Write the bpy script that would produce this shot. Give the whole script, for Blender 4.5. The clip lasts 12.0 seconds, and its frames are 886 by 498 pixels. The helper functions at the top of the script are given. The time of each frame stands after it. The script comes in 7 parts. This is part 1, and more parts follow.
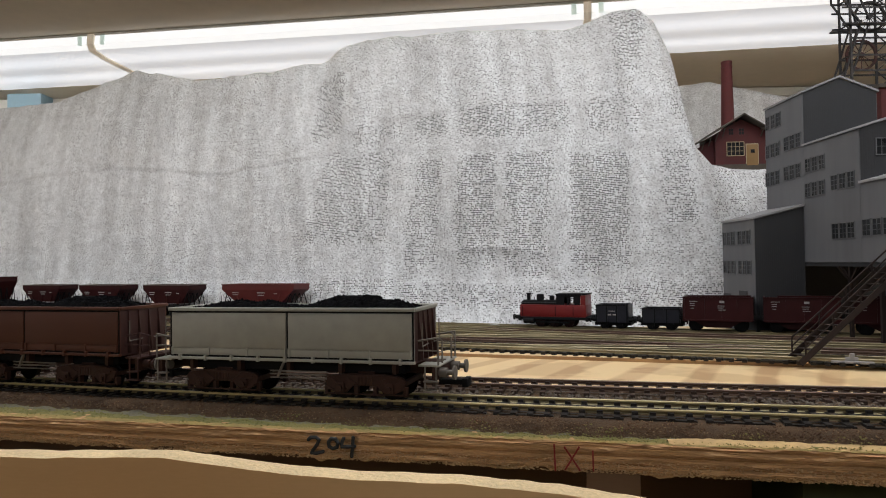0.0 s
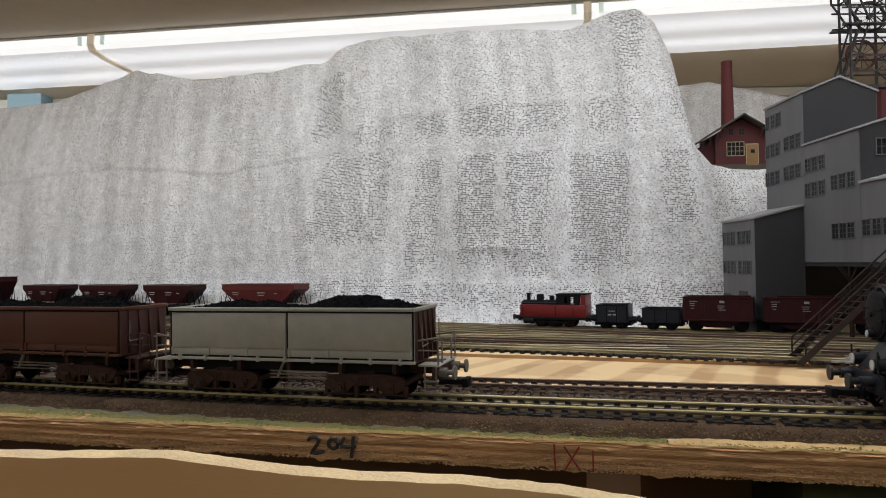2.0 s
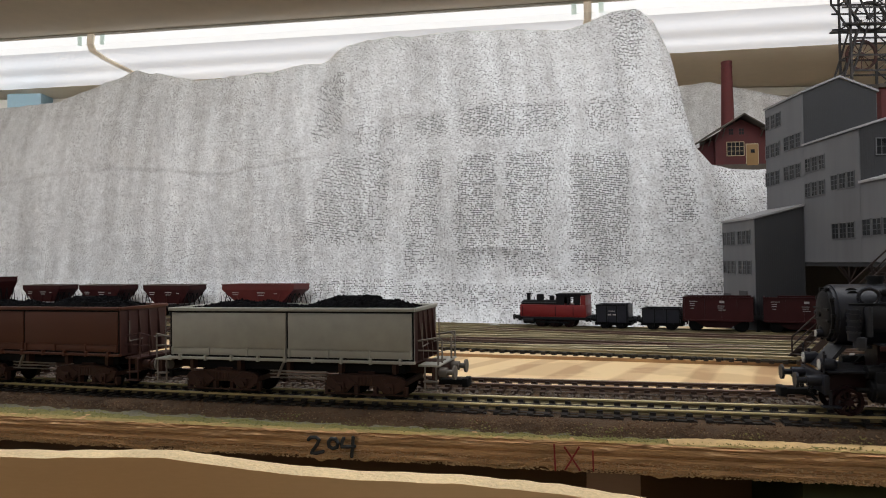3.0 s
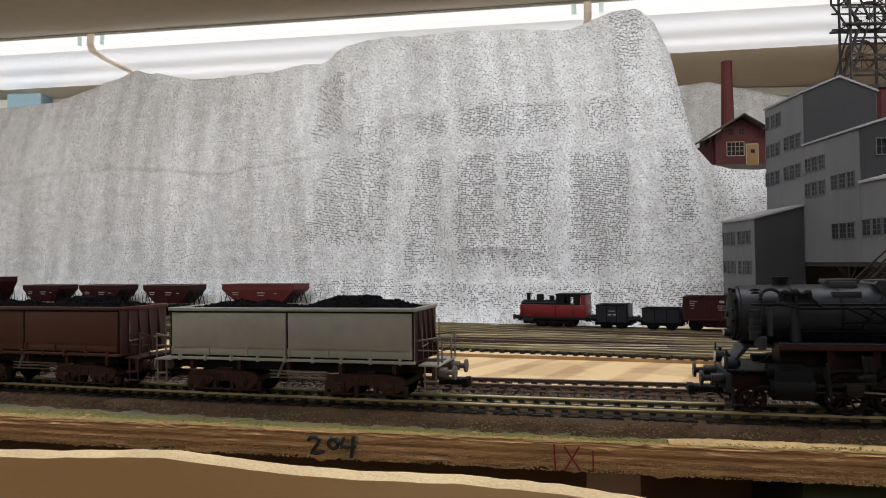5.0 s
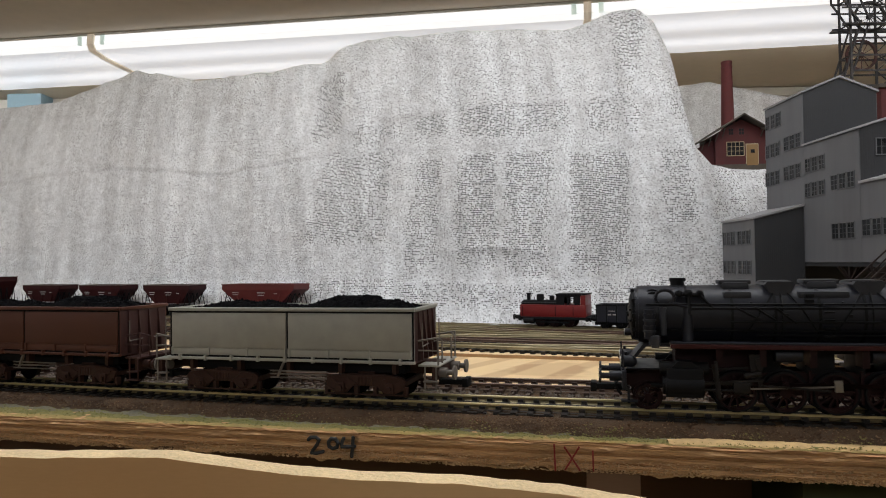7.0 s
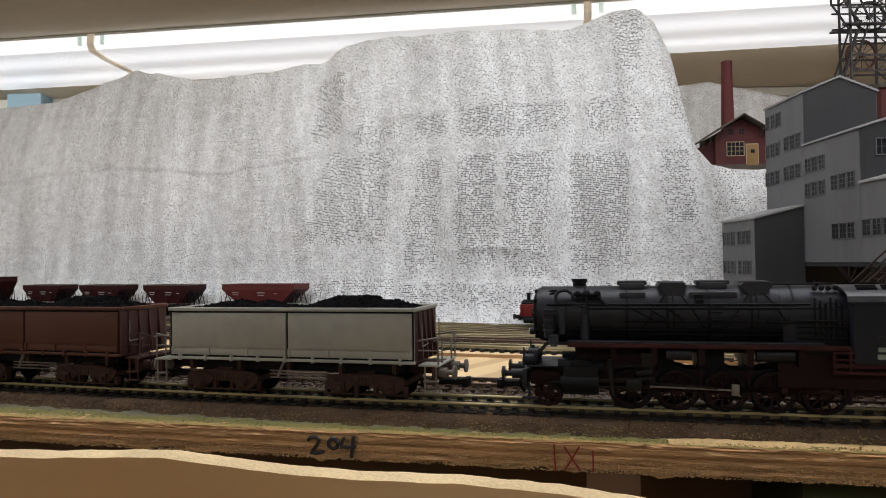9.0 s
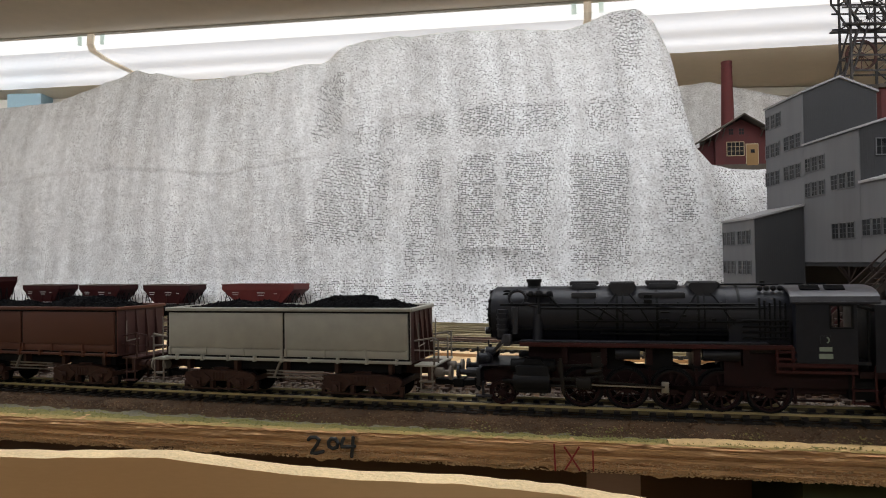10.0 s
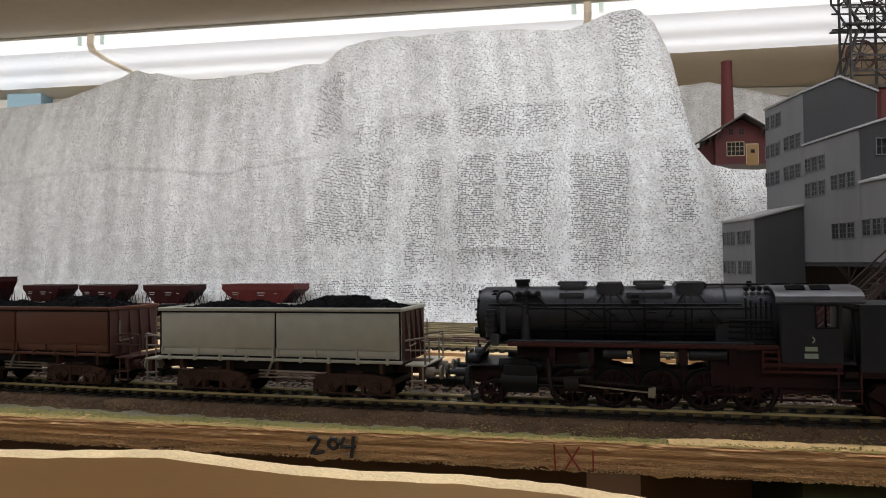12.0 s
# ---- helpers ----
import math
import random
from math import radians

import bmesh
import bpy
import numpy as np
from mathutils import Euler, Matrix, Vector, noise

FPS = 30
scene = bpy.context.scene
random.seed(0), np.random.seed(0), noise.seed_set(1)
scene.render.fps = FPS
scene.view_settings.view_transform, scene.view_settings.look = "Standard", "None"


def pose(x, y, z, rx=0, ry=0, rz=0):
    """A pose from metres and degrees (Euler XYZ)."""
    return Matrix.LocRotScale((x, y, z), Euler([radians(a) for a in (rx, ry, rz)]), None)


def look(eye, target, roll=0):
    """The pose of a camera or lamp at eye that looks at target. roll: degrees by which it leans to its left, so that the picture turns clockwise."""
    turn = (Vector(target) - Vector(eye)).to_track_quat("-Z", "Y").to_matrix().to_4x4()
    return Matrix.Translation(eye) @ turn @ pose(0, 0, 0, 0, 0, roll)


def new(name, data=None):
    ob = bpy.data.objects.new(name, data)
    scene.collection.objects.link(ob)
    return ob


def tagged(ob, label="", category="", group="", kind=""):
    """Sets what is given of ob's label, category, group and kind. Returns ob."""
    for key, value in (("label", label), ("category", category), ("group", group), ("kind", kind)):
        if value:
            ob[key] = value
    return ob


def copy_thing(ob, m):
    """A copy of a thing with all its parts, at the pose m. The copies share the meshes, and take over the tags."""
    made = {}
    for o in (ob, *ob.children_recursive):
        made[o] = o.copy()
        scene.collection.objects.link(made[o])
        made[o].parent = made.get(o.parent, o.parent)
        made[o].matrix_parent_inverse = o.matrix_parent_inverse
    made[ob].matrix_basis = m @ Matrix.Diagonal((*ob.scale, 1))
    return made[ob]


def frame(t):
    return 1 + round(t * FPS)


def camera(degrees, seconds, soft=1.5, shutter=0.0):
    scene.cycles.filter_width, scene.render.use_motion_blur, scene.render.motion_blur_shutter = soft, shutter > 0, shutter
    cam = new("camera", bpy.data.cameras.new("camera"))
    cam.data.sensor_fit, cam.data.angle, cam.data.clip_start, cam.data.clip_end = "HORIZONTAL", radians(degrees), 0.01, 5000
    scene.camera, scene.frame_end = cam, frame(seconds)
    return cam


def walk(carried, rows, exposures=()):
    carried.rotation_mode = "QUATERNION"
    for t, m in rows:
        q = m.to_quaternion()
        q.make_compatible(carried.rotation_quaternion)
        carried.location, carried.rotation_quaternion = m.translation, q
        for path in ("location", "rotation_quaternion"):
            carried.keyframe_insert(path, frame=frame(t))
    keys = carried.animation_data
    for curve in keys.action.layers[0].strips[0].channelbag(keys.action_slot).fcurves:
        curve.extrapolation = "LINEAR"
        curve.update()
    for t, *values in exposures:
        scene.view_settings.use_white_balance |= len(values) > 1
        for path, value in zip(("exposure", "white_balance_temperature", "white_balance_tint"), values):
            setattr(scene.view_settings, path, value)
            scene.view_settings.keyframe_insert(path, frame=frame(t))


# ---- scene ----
# ---------------------------------------------------------------- camera
cam = camera(66, 12.0, soft=1.0, shutter=0.6)
EYE = (0, 0, 0.060)
view = look(EYE, (0, math.cos(radians(1.14)), 0.060 + math.sin(radians(1.14))), -0.92)
walk(cam, [(0, view), (12, view)],
     exposures=[(0, -0.07), (3, -0.07), (5, -0.04), (7, -0.01), (9, 0.06), (12, 0.08)])

# ---------------------------------------------------------------- world and lamps
world = bpy.data.worlds.new("room_air")
scene.world = world
world.use_nodes = True
world.node_tree.nodes["Background"].inputs[0].default_value = (0.9, 0.95, 1.0, 1)
world.node_tree.nodes["Background"].inputs[1].default_value = 0.02

CEIL = 0.665
LAMP_YAW = math.degrees(math.atan(-0.135))


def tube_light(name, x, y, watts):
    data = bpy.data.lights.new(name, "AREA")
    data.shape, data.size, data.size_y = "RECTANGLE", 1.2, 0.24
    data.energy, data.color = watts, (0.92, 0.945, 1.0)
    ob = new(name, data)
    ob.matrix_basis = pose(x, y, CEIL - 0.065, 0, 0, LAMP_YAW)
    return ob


# rows above the yard and above the aisle behind the camera: unseen, added for front light
for i in range(3):
    tube_light("unseen_yard_tube", -1.45 + 1.252 * i, 0.535 - 0.169 * i, 4.1)
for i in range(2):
    tube_light("unseen_aisle_tube", -0.60 + 1.27 * i, -1.22 - 0.171 * i, 2.6)


# ---------------------------------------------------------------- materials
def mat(name, color, rough=0.6, metal=0.0, scale=200.0, vary=0.25, bump=0.2, color2=None, coarse=None, spec=0.5, stretch=(1, 1, 1), per_piece=0.0):
    m = bpy.data.materials.new(name)
    m.use_nodes = True
    nt = m.node_tree
    b = nt.nodes["Principled BSDF"]
    n, l = nt.nodes, nt.links
    tc = n.new("ShaderNodeTexCoord")
    mp = n.new("ShaderNodeMapping")
    mp.inputs["Scale"].default_value = stretch
    l.new(tc.outputs["Object"], mp.inputs["Vector"])
    fine, big = n.new("ShaderNodeTexNoise"), n.new("ShaderNodeTexNoise")
    fine.inputs["Scale"].default_value, fine.inputs["Detail"].default_value = scale, 5
    big.inputs["Scale"].default_value, big.inputs["Detail"].default_value = coarse or scale / 9, 3
    l.new(mp.outputs[0], fine.inputs["Vector"])
    l.new(mp.outputs[0], big.inputs["Vector"])
    c2 = color2 or tuple(c * (1 - vary) for c in color)
    ramp = n.new("ShaderNodeValToRGB")
    ramp.color_ramp.elements[0].position, ramp.color_ramp.elements[1].position = 0.32, 0.68
    ramp.color_ramp.elements[0].color, ramp.color_ramp.elements[1].color = (*c2, 1), (*color, 1)
    mix = n.new("ShaderNodeMath")
    mix.operation = "MULTIPLY_ADD"
    mix.inputs[1].default_value = 0.5
    half = n.new("ShaderNodeMath")
    half.operation = "MULTIPLY"
    half.inputs[1].default_value = 0.5
    l.new(big.outputs["Fac"], half.inputs[0])
    l.new(fine.outputs["Fac"], mix.inputs[0])
    l.new(half.outputs[0], mix.inputs[2])
    l.new(mix.outputs[0], ramp.inputs[0])
    out = ramp.outputs[0]
    if per_piece:
        info = n.new("ShaderNodeObjectInfo")
        hsv = n.new("ShaderNodeHueSaturation")
        mr = n.new("ShaderNodeMapRange")
        mr.inputs["To Min"].default_value, mr.inputs["To Max"].default_value = 1 - per_piece, 1 + per_piece
        l.new(info.outputs["Random"], mr.inputs["Value"])
        l.new(mr.outputs[0], hsv.inputs["Value"])
        l.new(out, hsv.inputs["Color"])
        out = hsv.outputs[0]
    l.new(out, b.inputs["Base Color"])
    rr = n.new("ShaderNodeMapRange")
    rr.inputs["To Min"].default_value, rr.inputs["To Max"].default_value = max(0.05, rough - 0.12), min(1, rough + 0.12)
    l.new(fine.outputs["Fac"], rr.inputs["Value"])
    l.new(rr.outputs[0], b.inputs["Roughness"])
    b.inputs["Metallic"].default_value = metal
    b.inputs["Specular IOR Level"].default_value = spec
    if bump:
        bp = n.new("ShaderNodeBump")
        bp.inputs["Strength"].default_value = bump
        bp.inputs["Distance"].default_value = 0.0006
        l.new(fine.outputs["Fac"], bp.inputs["Height"])
        l.new(bp.outputs[0], b.inputs["Normal"])
    return m


def glow_mat(name, color, strength, base=(0.85, 0.87, 0.9)):
    """A prismatic diffuser: fine ribs modulate the light that it gives off."""
    m = bpy.data.materials.new(name)
    m.use_nodes = True
    n, l = m.node_tree.nodes, m.node_tree.links
    b = n["Principled BSDF"]
    b.inputs["Base Color"].default_value = (*base, 1)
    b.inputs["Roughness"].default_value = 0.3
    tc, wv = n.new("ShaderNodeTexCoord"), n.new("ShaderNodeTexWave")
    wv.wave_type, wv.bands_direction = "BANDS", "DIAGONAL"
    wv.inputs["Scale"].default_value = 38
    wv.inputs["Distortion"].default_value = 0.3
    mr = n.new("ShaderNodeMapRange")
    mr.inputs["To Min"].default_value, mr.inputs["To Max"].default_value = strength * 0.90, strength * 1.05
    l.new(tc.outputs["Object"], wv.inputs["Vector"])
    l.new(wv.outputs["Fac"], mr.inputs["Value"])
    # two tubes behind the diffuser
    tubes, soft = n.new("ShaderNodeTexWave"), n.new("ShaderNodeMapRange")
    tubes.wave_type, tubes.bands_direction = "BANDS", "Y"
    tubes.inputs["Scale"].default_value = 2.3
    soft.inputs["To Min"].default_value, soft.inputs["To Max"].default_value = 0.78, 1.25
    mul = n.new("ShaderNodeMath")
    mul.operation = "MULTIPLY"
    l.new(tc.outputs["Object"], tubes.inputs["Vector"])
    l.new(tubes.outputs["Fac"], soft.inputs["Value"])
    l.new(mr.outputs[0], mul.inputs[0])
    l.new(soft.outputs[0], mul.inputs[1])
    b.inputs["Emission Color"].default_value = (*color, 1)
    l.new(mul.outputs[0], b.inputs["Emission Strength"])
    return m


def wood_mat(name, light, dark, grain=60.0, rough=0.6, along=(1, 9, 9), bump=0.15, turn=0.32):
    m = bpy.data.materials.new(name)
    m.use_nodes = True
    n, l = m.node_tree.nodes, m.node_tree.links
    b = n["Principled BSDF"]
    tc, mp = n.new("ShaderNodeTexCoord"), n.new("ShaderNodeMapping")
    mp.inputs["Scale"].default_value = along
    mp.inputs["Rotation"].default_value = (0, 0, turn)
    wv = n.new("ShaderNodeTexWave")
    wv.wave_type, wv.bands_direction = "BANDS", "Y"
    wv.inputs["Scale"].default_value = grain / 40
    wv.inputs["Distortion"].default_value = 5
    wv.inputs["Detail"].default_value = 3
    wv.inputs["Detail Scale"].default_value = 1.4
    no = n.new("ShaderNodeTexNoise")
    no.inputs["Scale"].default_value, no.inputs["Detail"].default_value = max(90, grain * 4), 6
    l.new(tc.outputs["Object"], mp.inputs[0])
    l.new(mp.outputs[0], wv.inputs["Vector"])
    l.new(mp.outputs[0], no.inputs["Vector"])
    add = n.new("ShaderNodeMath")
    add.operation = "MULTIPLY_ADD"
    add.inputs[1].default_value = 0.35
    l.new(no.outputs["Fac"], add.inputs[0])
    l.new(wv.outputs["Fac"], add.inputs[2])
    ramp = n.new("ShaderNodeValToRGB")
    ramp.color_ramp.elements[0].position, ramp.color_ramp.elements[1].position = 0.15, 1.0
    ramp.color_ramp.elements[0].color, ramp.color_ramp.elements[1].color = (*dark, 1), (*light, 1)
    l.new(add.outputs[0], ramp.inputs[0])
    l.new(ramp.outputs[0], b.inputs["Base Color"])
    b.inputs["Roughness"].default_value = rough
    bp = n.new("ShaderNodeBump")
    bp.inputs["Strength"].default_value, bp.inputs["Distance"].default_value = bump, 0.0004
    l.new(add.outputs[0], bp.inputs["Height"])
    l.new(bp.outputs[0], b.inputs["Normal"])
    return m


def pine_mat():
    """Rotary-cut pine: curved flame bands across the board, and pale water stains."""
    m = bpy.data.materials.new("pine_board")
    m.use_nodes = True
    n, l = m.node_tree.nodes, m.node_tree.links
    b = n["Principled BSDF"]
    tc, mp = n.new("ShaderNodeTexCoord"), n.new("ShaderNodeMapping")
    mp.inputs["Rotation"].default_value = (0, 0, 0.62)
    wv, blot, fine = n.new("ShaderNodeTexWave"), n.new("ShaderNodeTexNoise"), n.new("ShaderNodeTexNoise")
    wv.wave_type, wv.bands_direction = "BANDS", "X"
    for key, v in (("Scale", 9.0), ("Distortion", 9.0), ("Detail", 2.5), ("Detail Scale", 0.30)):
        wv.inputs[key].default_value = v
    blot.inputs["Scale"].default_value, blot.inputs["Detail"].default_value = 20, 3
    fine.inputs["Scale"].default_value, fine.inputs["Detail"].default_value = 500, 4
    l.new(tc.outputs["Object"], mp.inputs[0])
    for t in (wv, blot, fine):
        l.new(mp.outputs[0], t.inputs["Vector"])
    edge = n.new("ShaderNodeValToRGB")
    edge.color_ramp.elements[0].position, edge.color_ramp.elements[1].position = 0.55, 0.80
    l.new(wv.outputs["Fac"], edge.inputs[0])
    stain = n.new("ShaderNodeValToRGB")
    stain.color_ramp.elements[0].position, stain.color_ramp.elements[1].position = 0.50, 0.56
    l.new(blot.outputs["Fac"], stain.inputs[0])
    total = n.new("ShaderNodeMath")
    total.operation = "MULTIPLY_ADD"
    total.inputs[1].default_value = 0.40
    rest = n.new("ShaderNodeMath")
    rest.operation = "MULTIPLY_ADD"
    rest.inputs[1].default_value = 0.55
    grit = n.new("ShaderNodeMath")
    grit.operation = "MULTIPLY"
    grit.inputs[1].default_value = 0.14
    l.new(fine.outputs["Fac"], grit.inputs[0])
    l.new(edge.outputs[0], rest.inputs[0])
    l.new(grit.outputs[0], rest.inputs[2])
    l.new(stain.outputs[0], total.inputs[0])
    l.new(rest.outputs[0], total.inputs[2])
    col = n.new("ShaderNodeValToRGB")
    col.color_ramp.elements[0].color, col.color_ramp.elements[1].color = (0.76, 0.56, 0.30, 1), (0.44, 0.27, 0.13, 1)
    l.new(total.outputs[0], col.inputs[0])
    l.new(col.outputs[0], b.inputs["Base Color"])
    b.inputs["Roughness"].default_value = 0.6
    return m


def cloth_mat():
    """Plaster gauze: white plaster; the weave gaps are dark colour for the shade behind, not holes."""
    m = bpy.data.materials.new("plaster_gauze")
    m.use_nodes = True
    n, l = m.node_tree.nodes, m.node_tree.links
    b = n["Principled BSDF"]
    uv = n.new("ShaderNodeTexCoord")

    def mathn(op, a, c=None, d=None):
        k = n.new("ShaderNodeMath")
        k.operation = op
        for i, v in enumerate((a, c, d)):
            if v is None:
                continue
            if isinstance(v, (int, float)):
                k.inputs[i].default_value = v
            else:
                l.new(v, k.inputs[i])
        return k.outputs[0]

    def noise_at(scale, detail=3, stretch=(1, 1, 1)):
        mp, no = n.new("ShaderNodeMapping"), n.new("ShaderNodeTexNoise")
        mp.inputs["Scale"].default_value = stretch
        no.inputs["Scale"].default_value, no.inputs["Detail"].default_value = scale, detail
        l.new(uv.outputs["UV"], mp.inputs[0])
        l.new(mp.outputs[0], no.inputs["Vector"])
        return no.outputs["Fac"]

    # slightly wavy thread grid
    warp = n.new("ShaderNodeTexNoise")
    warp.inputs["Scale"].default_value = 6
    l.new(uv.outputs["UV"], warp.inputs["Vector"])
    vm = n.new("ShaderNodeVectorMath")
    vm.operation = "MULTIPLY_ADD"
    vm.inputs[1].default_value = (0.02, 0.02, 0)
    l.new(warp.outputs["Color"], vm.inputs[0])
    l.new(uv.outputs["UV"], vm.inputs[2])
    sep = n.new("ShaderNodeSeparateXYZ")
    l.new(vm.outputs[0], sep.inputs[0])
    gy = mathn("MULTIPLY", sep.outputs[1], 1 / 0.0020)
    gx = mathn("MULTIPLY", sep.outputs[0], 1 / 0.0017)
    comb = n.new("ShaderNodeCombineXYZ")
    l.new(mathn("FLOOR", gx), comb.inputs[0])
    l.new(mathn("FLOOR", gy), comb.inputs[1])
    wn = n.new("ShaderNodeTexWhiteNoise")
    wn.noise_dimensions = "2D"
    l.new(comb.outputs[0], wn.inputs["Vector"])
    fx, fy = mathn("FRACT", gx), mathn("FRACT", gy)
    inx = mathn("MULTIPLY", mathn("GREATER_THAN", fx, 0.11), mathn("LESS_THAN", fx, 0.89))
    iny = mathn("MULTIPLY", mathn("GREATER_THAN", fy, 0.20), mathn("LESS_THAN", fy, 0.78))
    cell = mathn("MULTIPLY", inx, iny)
    # share of cells painted dark, set sheet by sheet and broken up by patches
    patches = noise_at(5.5, 3)
    grain = noise_at(60, 4)
    fibre = noise_at(420, 3)
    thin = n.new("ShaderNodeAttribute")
    thin.attribute_name = "painted_gaps"
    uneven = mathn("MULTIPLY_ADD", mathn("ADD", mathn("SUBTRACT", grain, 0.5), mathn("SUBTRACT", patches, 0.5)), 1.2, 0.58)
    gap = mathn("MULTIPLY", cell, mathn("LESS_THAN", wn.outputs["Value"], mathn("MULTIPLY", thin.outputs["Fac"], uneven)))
    streak = noise_at(34, 4, (1, 0.14, 1))
    tone = n.new("ShaderNodeValToRGB")
    tone.color_ramp.elements[0].position, tone.color_ramp.elements[1].position = 0.36, 0.62
    tone.color_ramp.elements[0].color = (0.48, 0.48, 0.485, 1)
    tone.color_ramp.elements[1].color = (0.83, 0.85, 0.865, 1)
    l.new(mathn("ADD", mathn("ADD", mathn("MULTIPLY", streak, 0.36), mathn("MULTIPLY", grain, 0.30)), mathn("MULTIPLY", fibre, 0.36)), tone.inputs[0])
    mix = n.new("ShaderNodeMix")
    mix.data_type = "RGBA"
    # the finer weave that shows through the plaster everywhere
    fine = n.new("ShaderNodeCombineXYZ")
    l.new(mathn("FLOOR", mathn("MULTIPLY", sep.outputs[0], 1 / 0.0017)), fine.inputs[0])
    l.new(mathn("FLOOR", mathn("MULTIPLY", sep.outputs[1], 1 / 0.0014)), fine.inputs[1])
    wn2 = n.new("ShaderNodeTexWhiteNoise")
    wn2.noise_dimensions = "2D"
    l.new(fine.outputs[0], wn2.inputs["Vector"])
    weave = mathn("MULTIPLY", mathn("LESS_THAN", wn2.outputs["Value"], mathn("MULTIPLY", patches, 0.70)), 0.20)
    # the dark of the gaps is painted fainter where few are open
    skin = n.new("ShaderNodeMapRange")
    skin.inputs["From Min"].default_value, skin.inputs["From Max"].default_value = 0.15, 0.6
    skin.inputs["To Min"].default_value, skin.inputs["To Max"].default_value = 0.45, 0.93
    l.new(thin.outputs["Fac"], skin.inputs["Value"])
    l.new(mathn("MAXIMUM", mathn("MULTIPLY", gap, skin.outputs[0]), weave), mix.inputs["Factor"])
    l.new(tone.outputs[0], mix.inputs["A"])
    # near black, standing for the unlit hollow behind the gaps
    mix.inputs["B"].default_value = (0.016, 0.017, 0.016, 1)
    l.new(mix.outputs["Result"], b.inputs["Base Color"])
    b.inputs["Roughness"].default_value = 0.9
    b.inputs["Specular IOR Level"].default_value = 0.15
    bp = n.new("ShaderNodeBump")
    bp.inputs["Strength"].default_value, bp.inputs["Distance"].default_value = 0.5, 0.0015
    l.new(mathn("SUBTRACT", mathn("ADD", mathn("ADD", grain, fibre), streak), gap), bp.inputs["Height"])
    l.new(bp.outputs[0], b.inputs["Normal"])
    return m


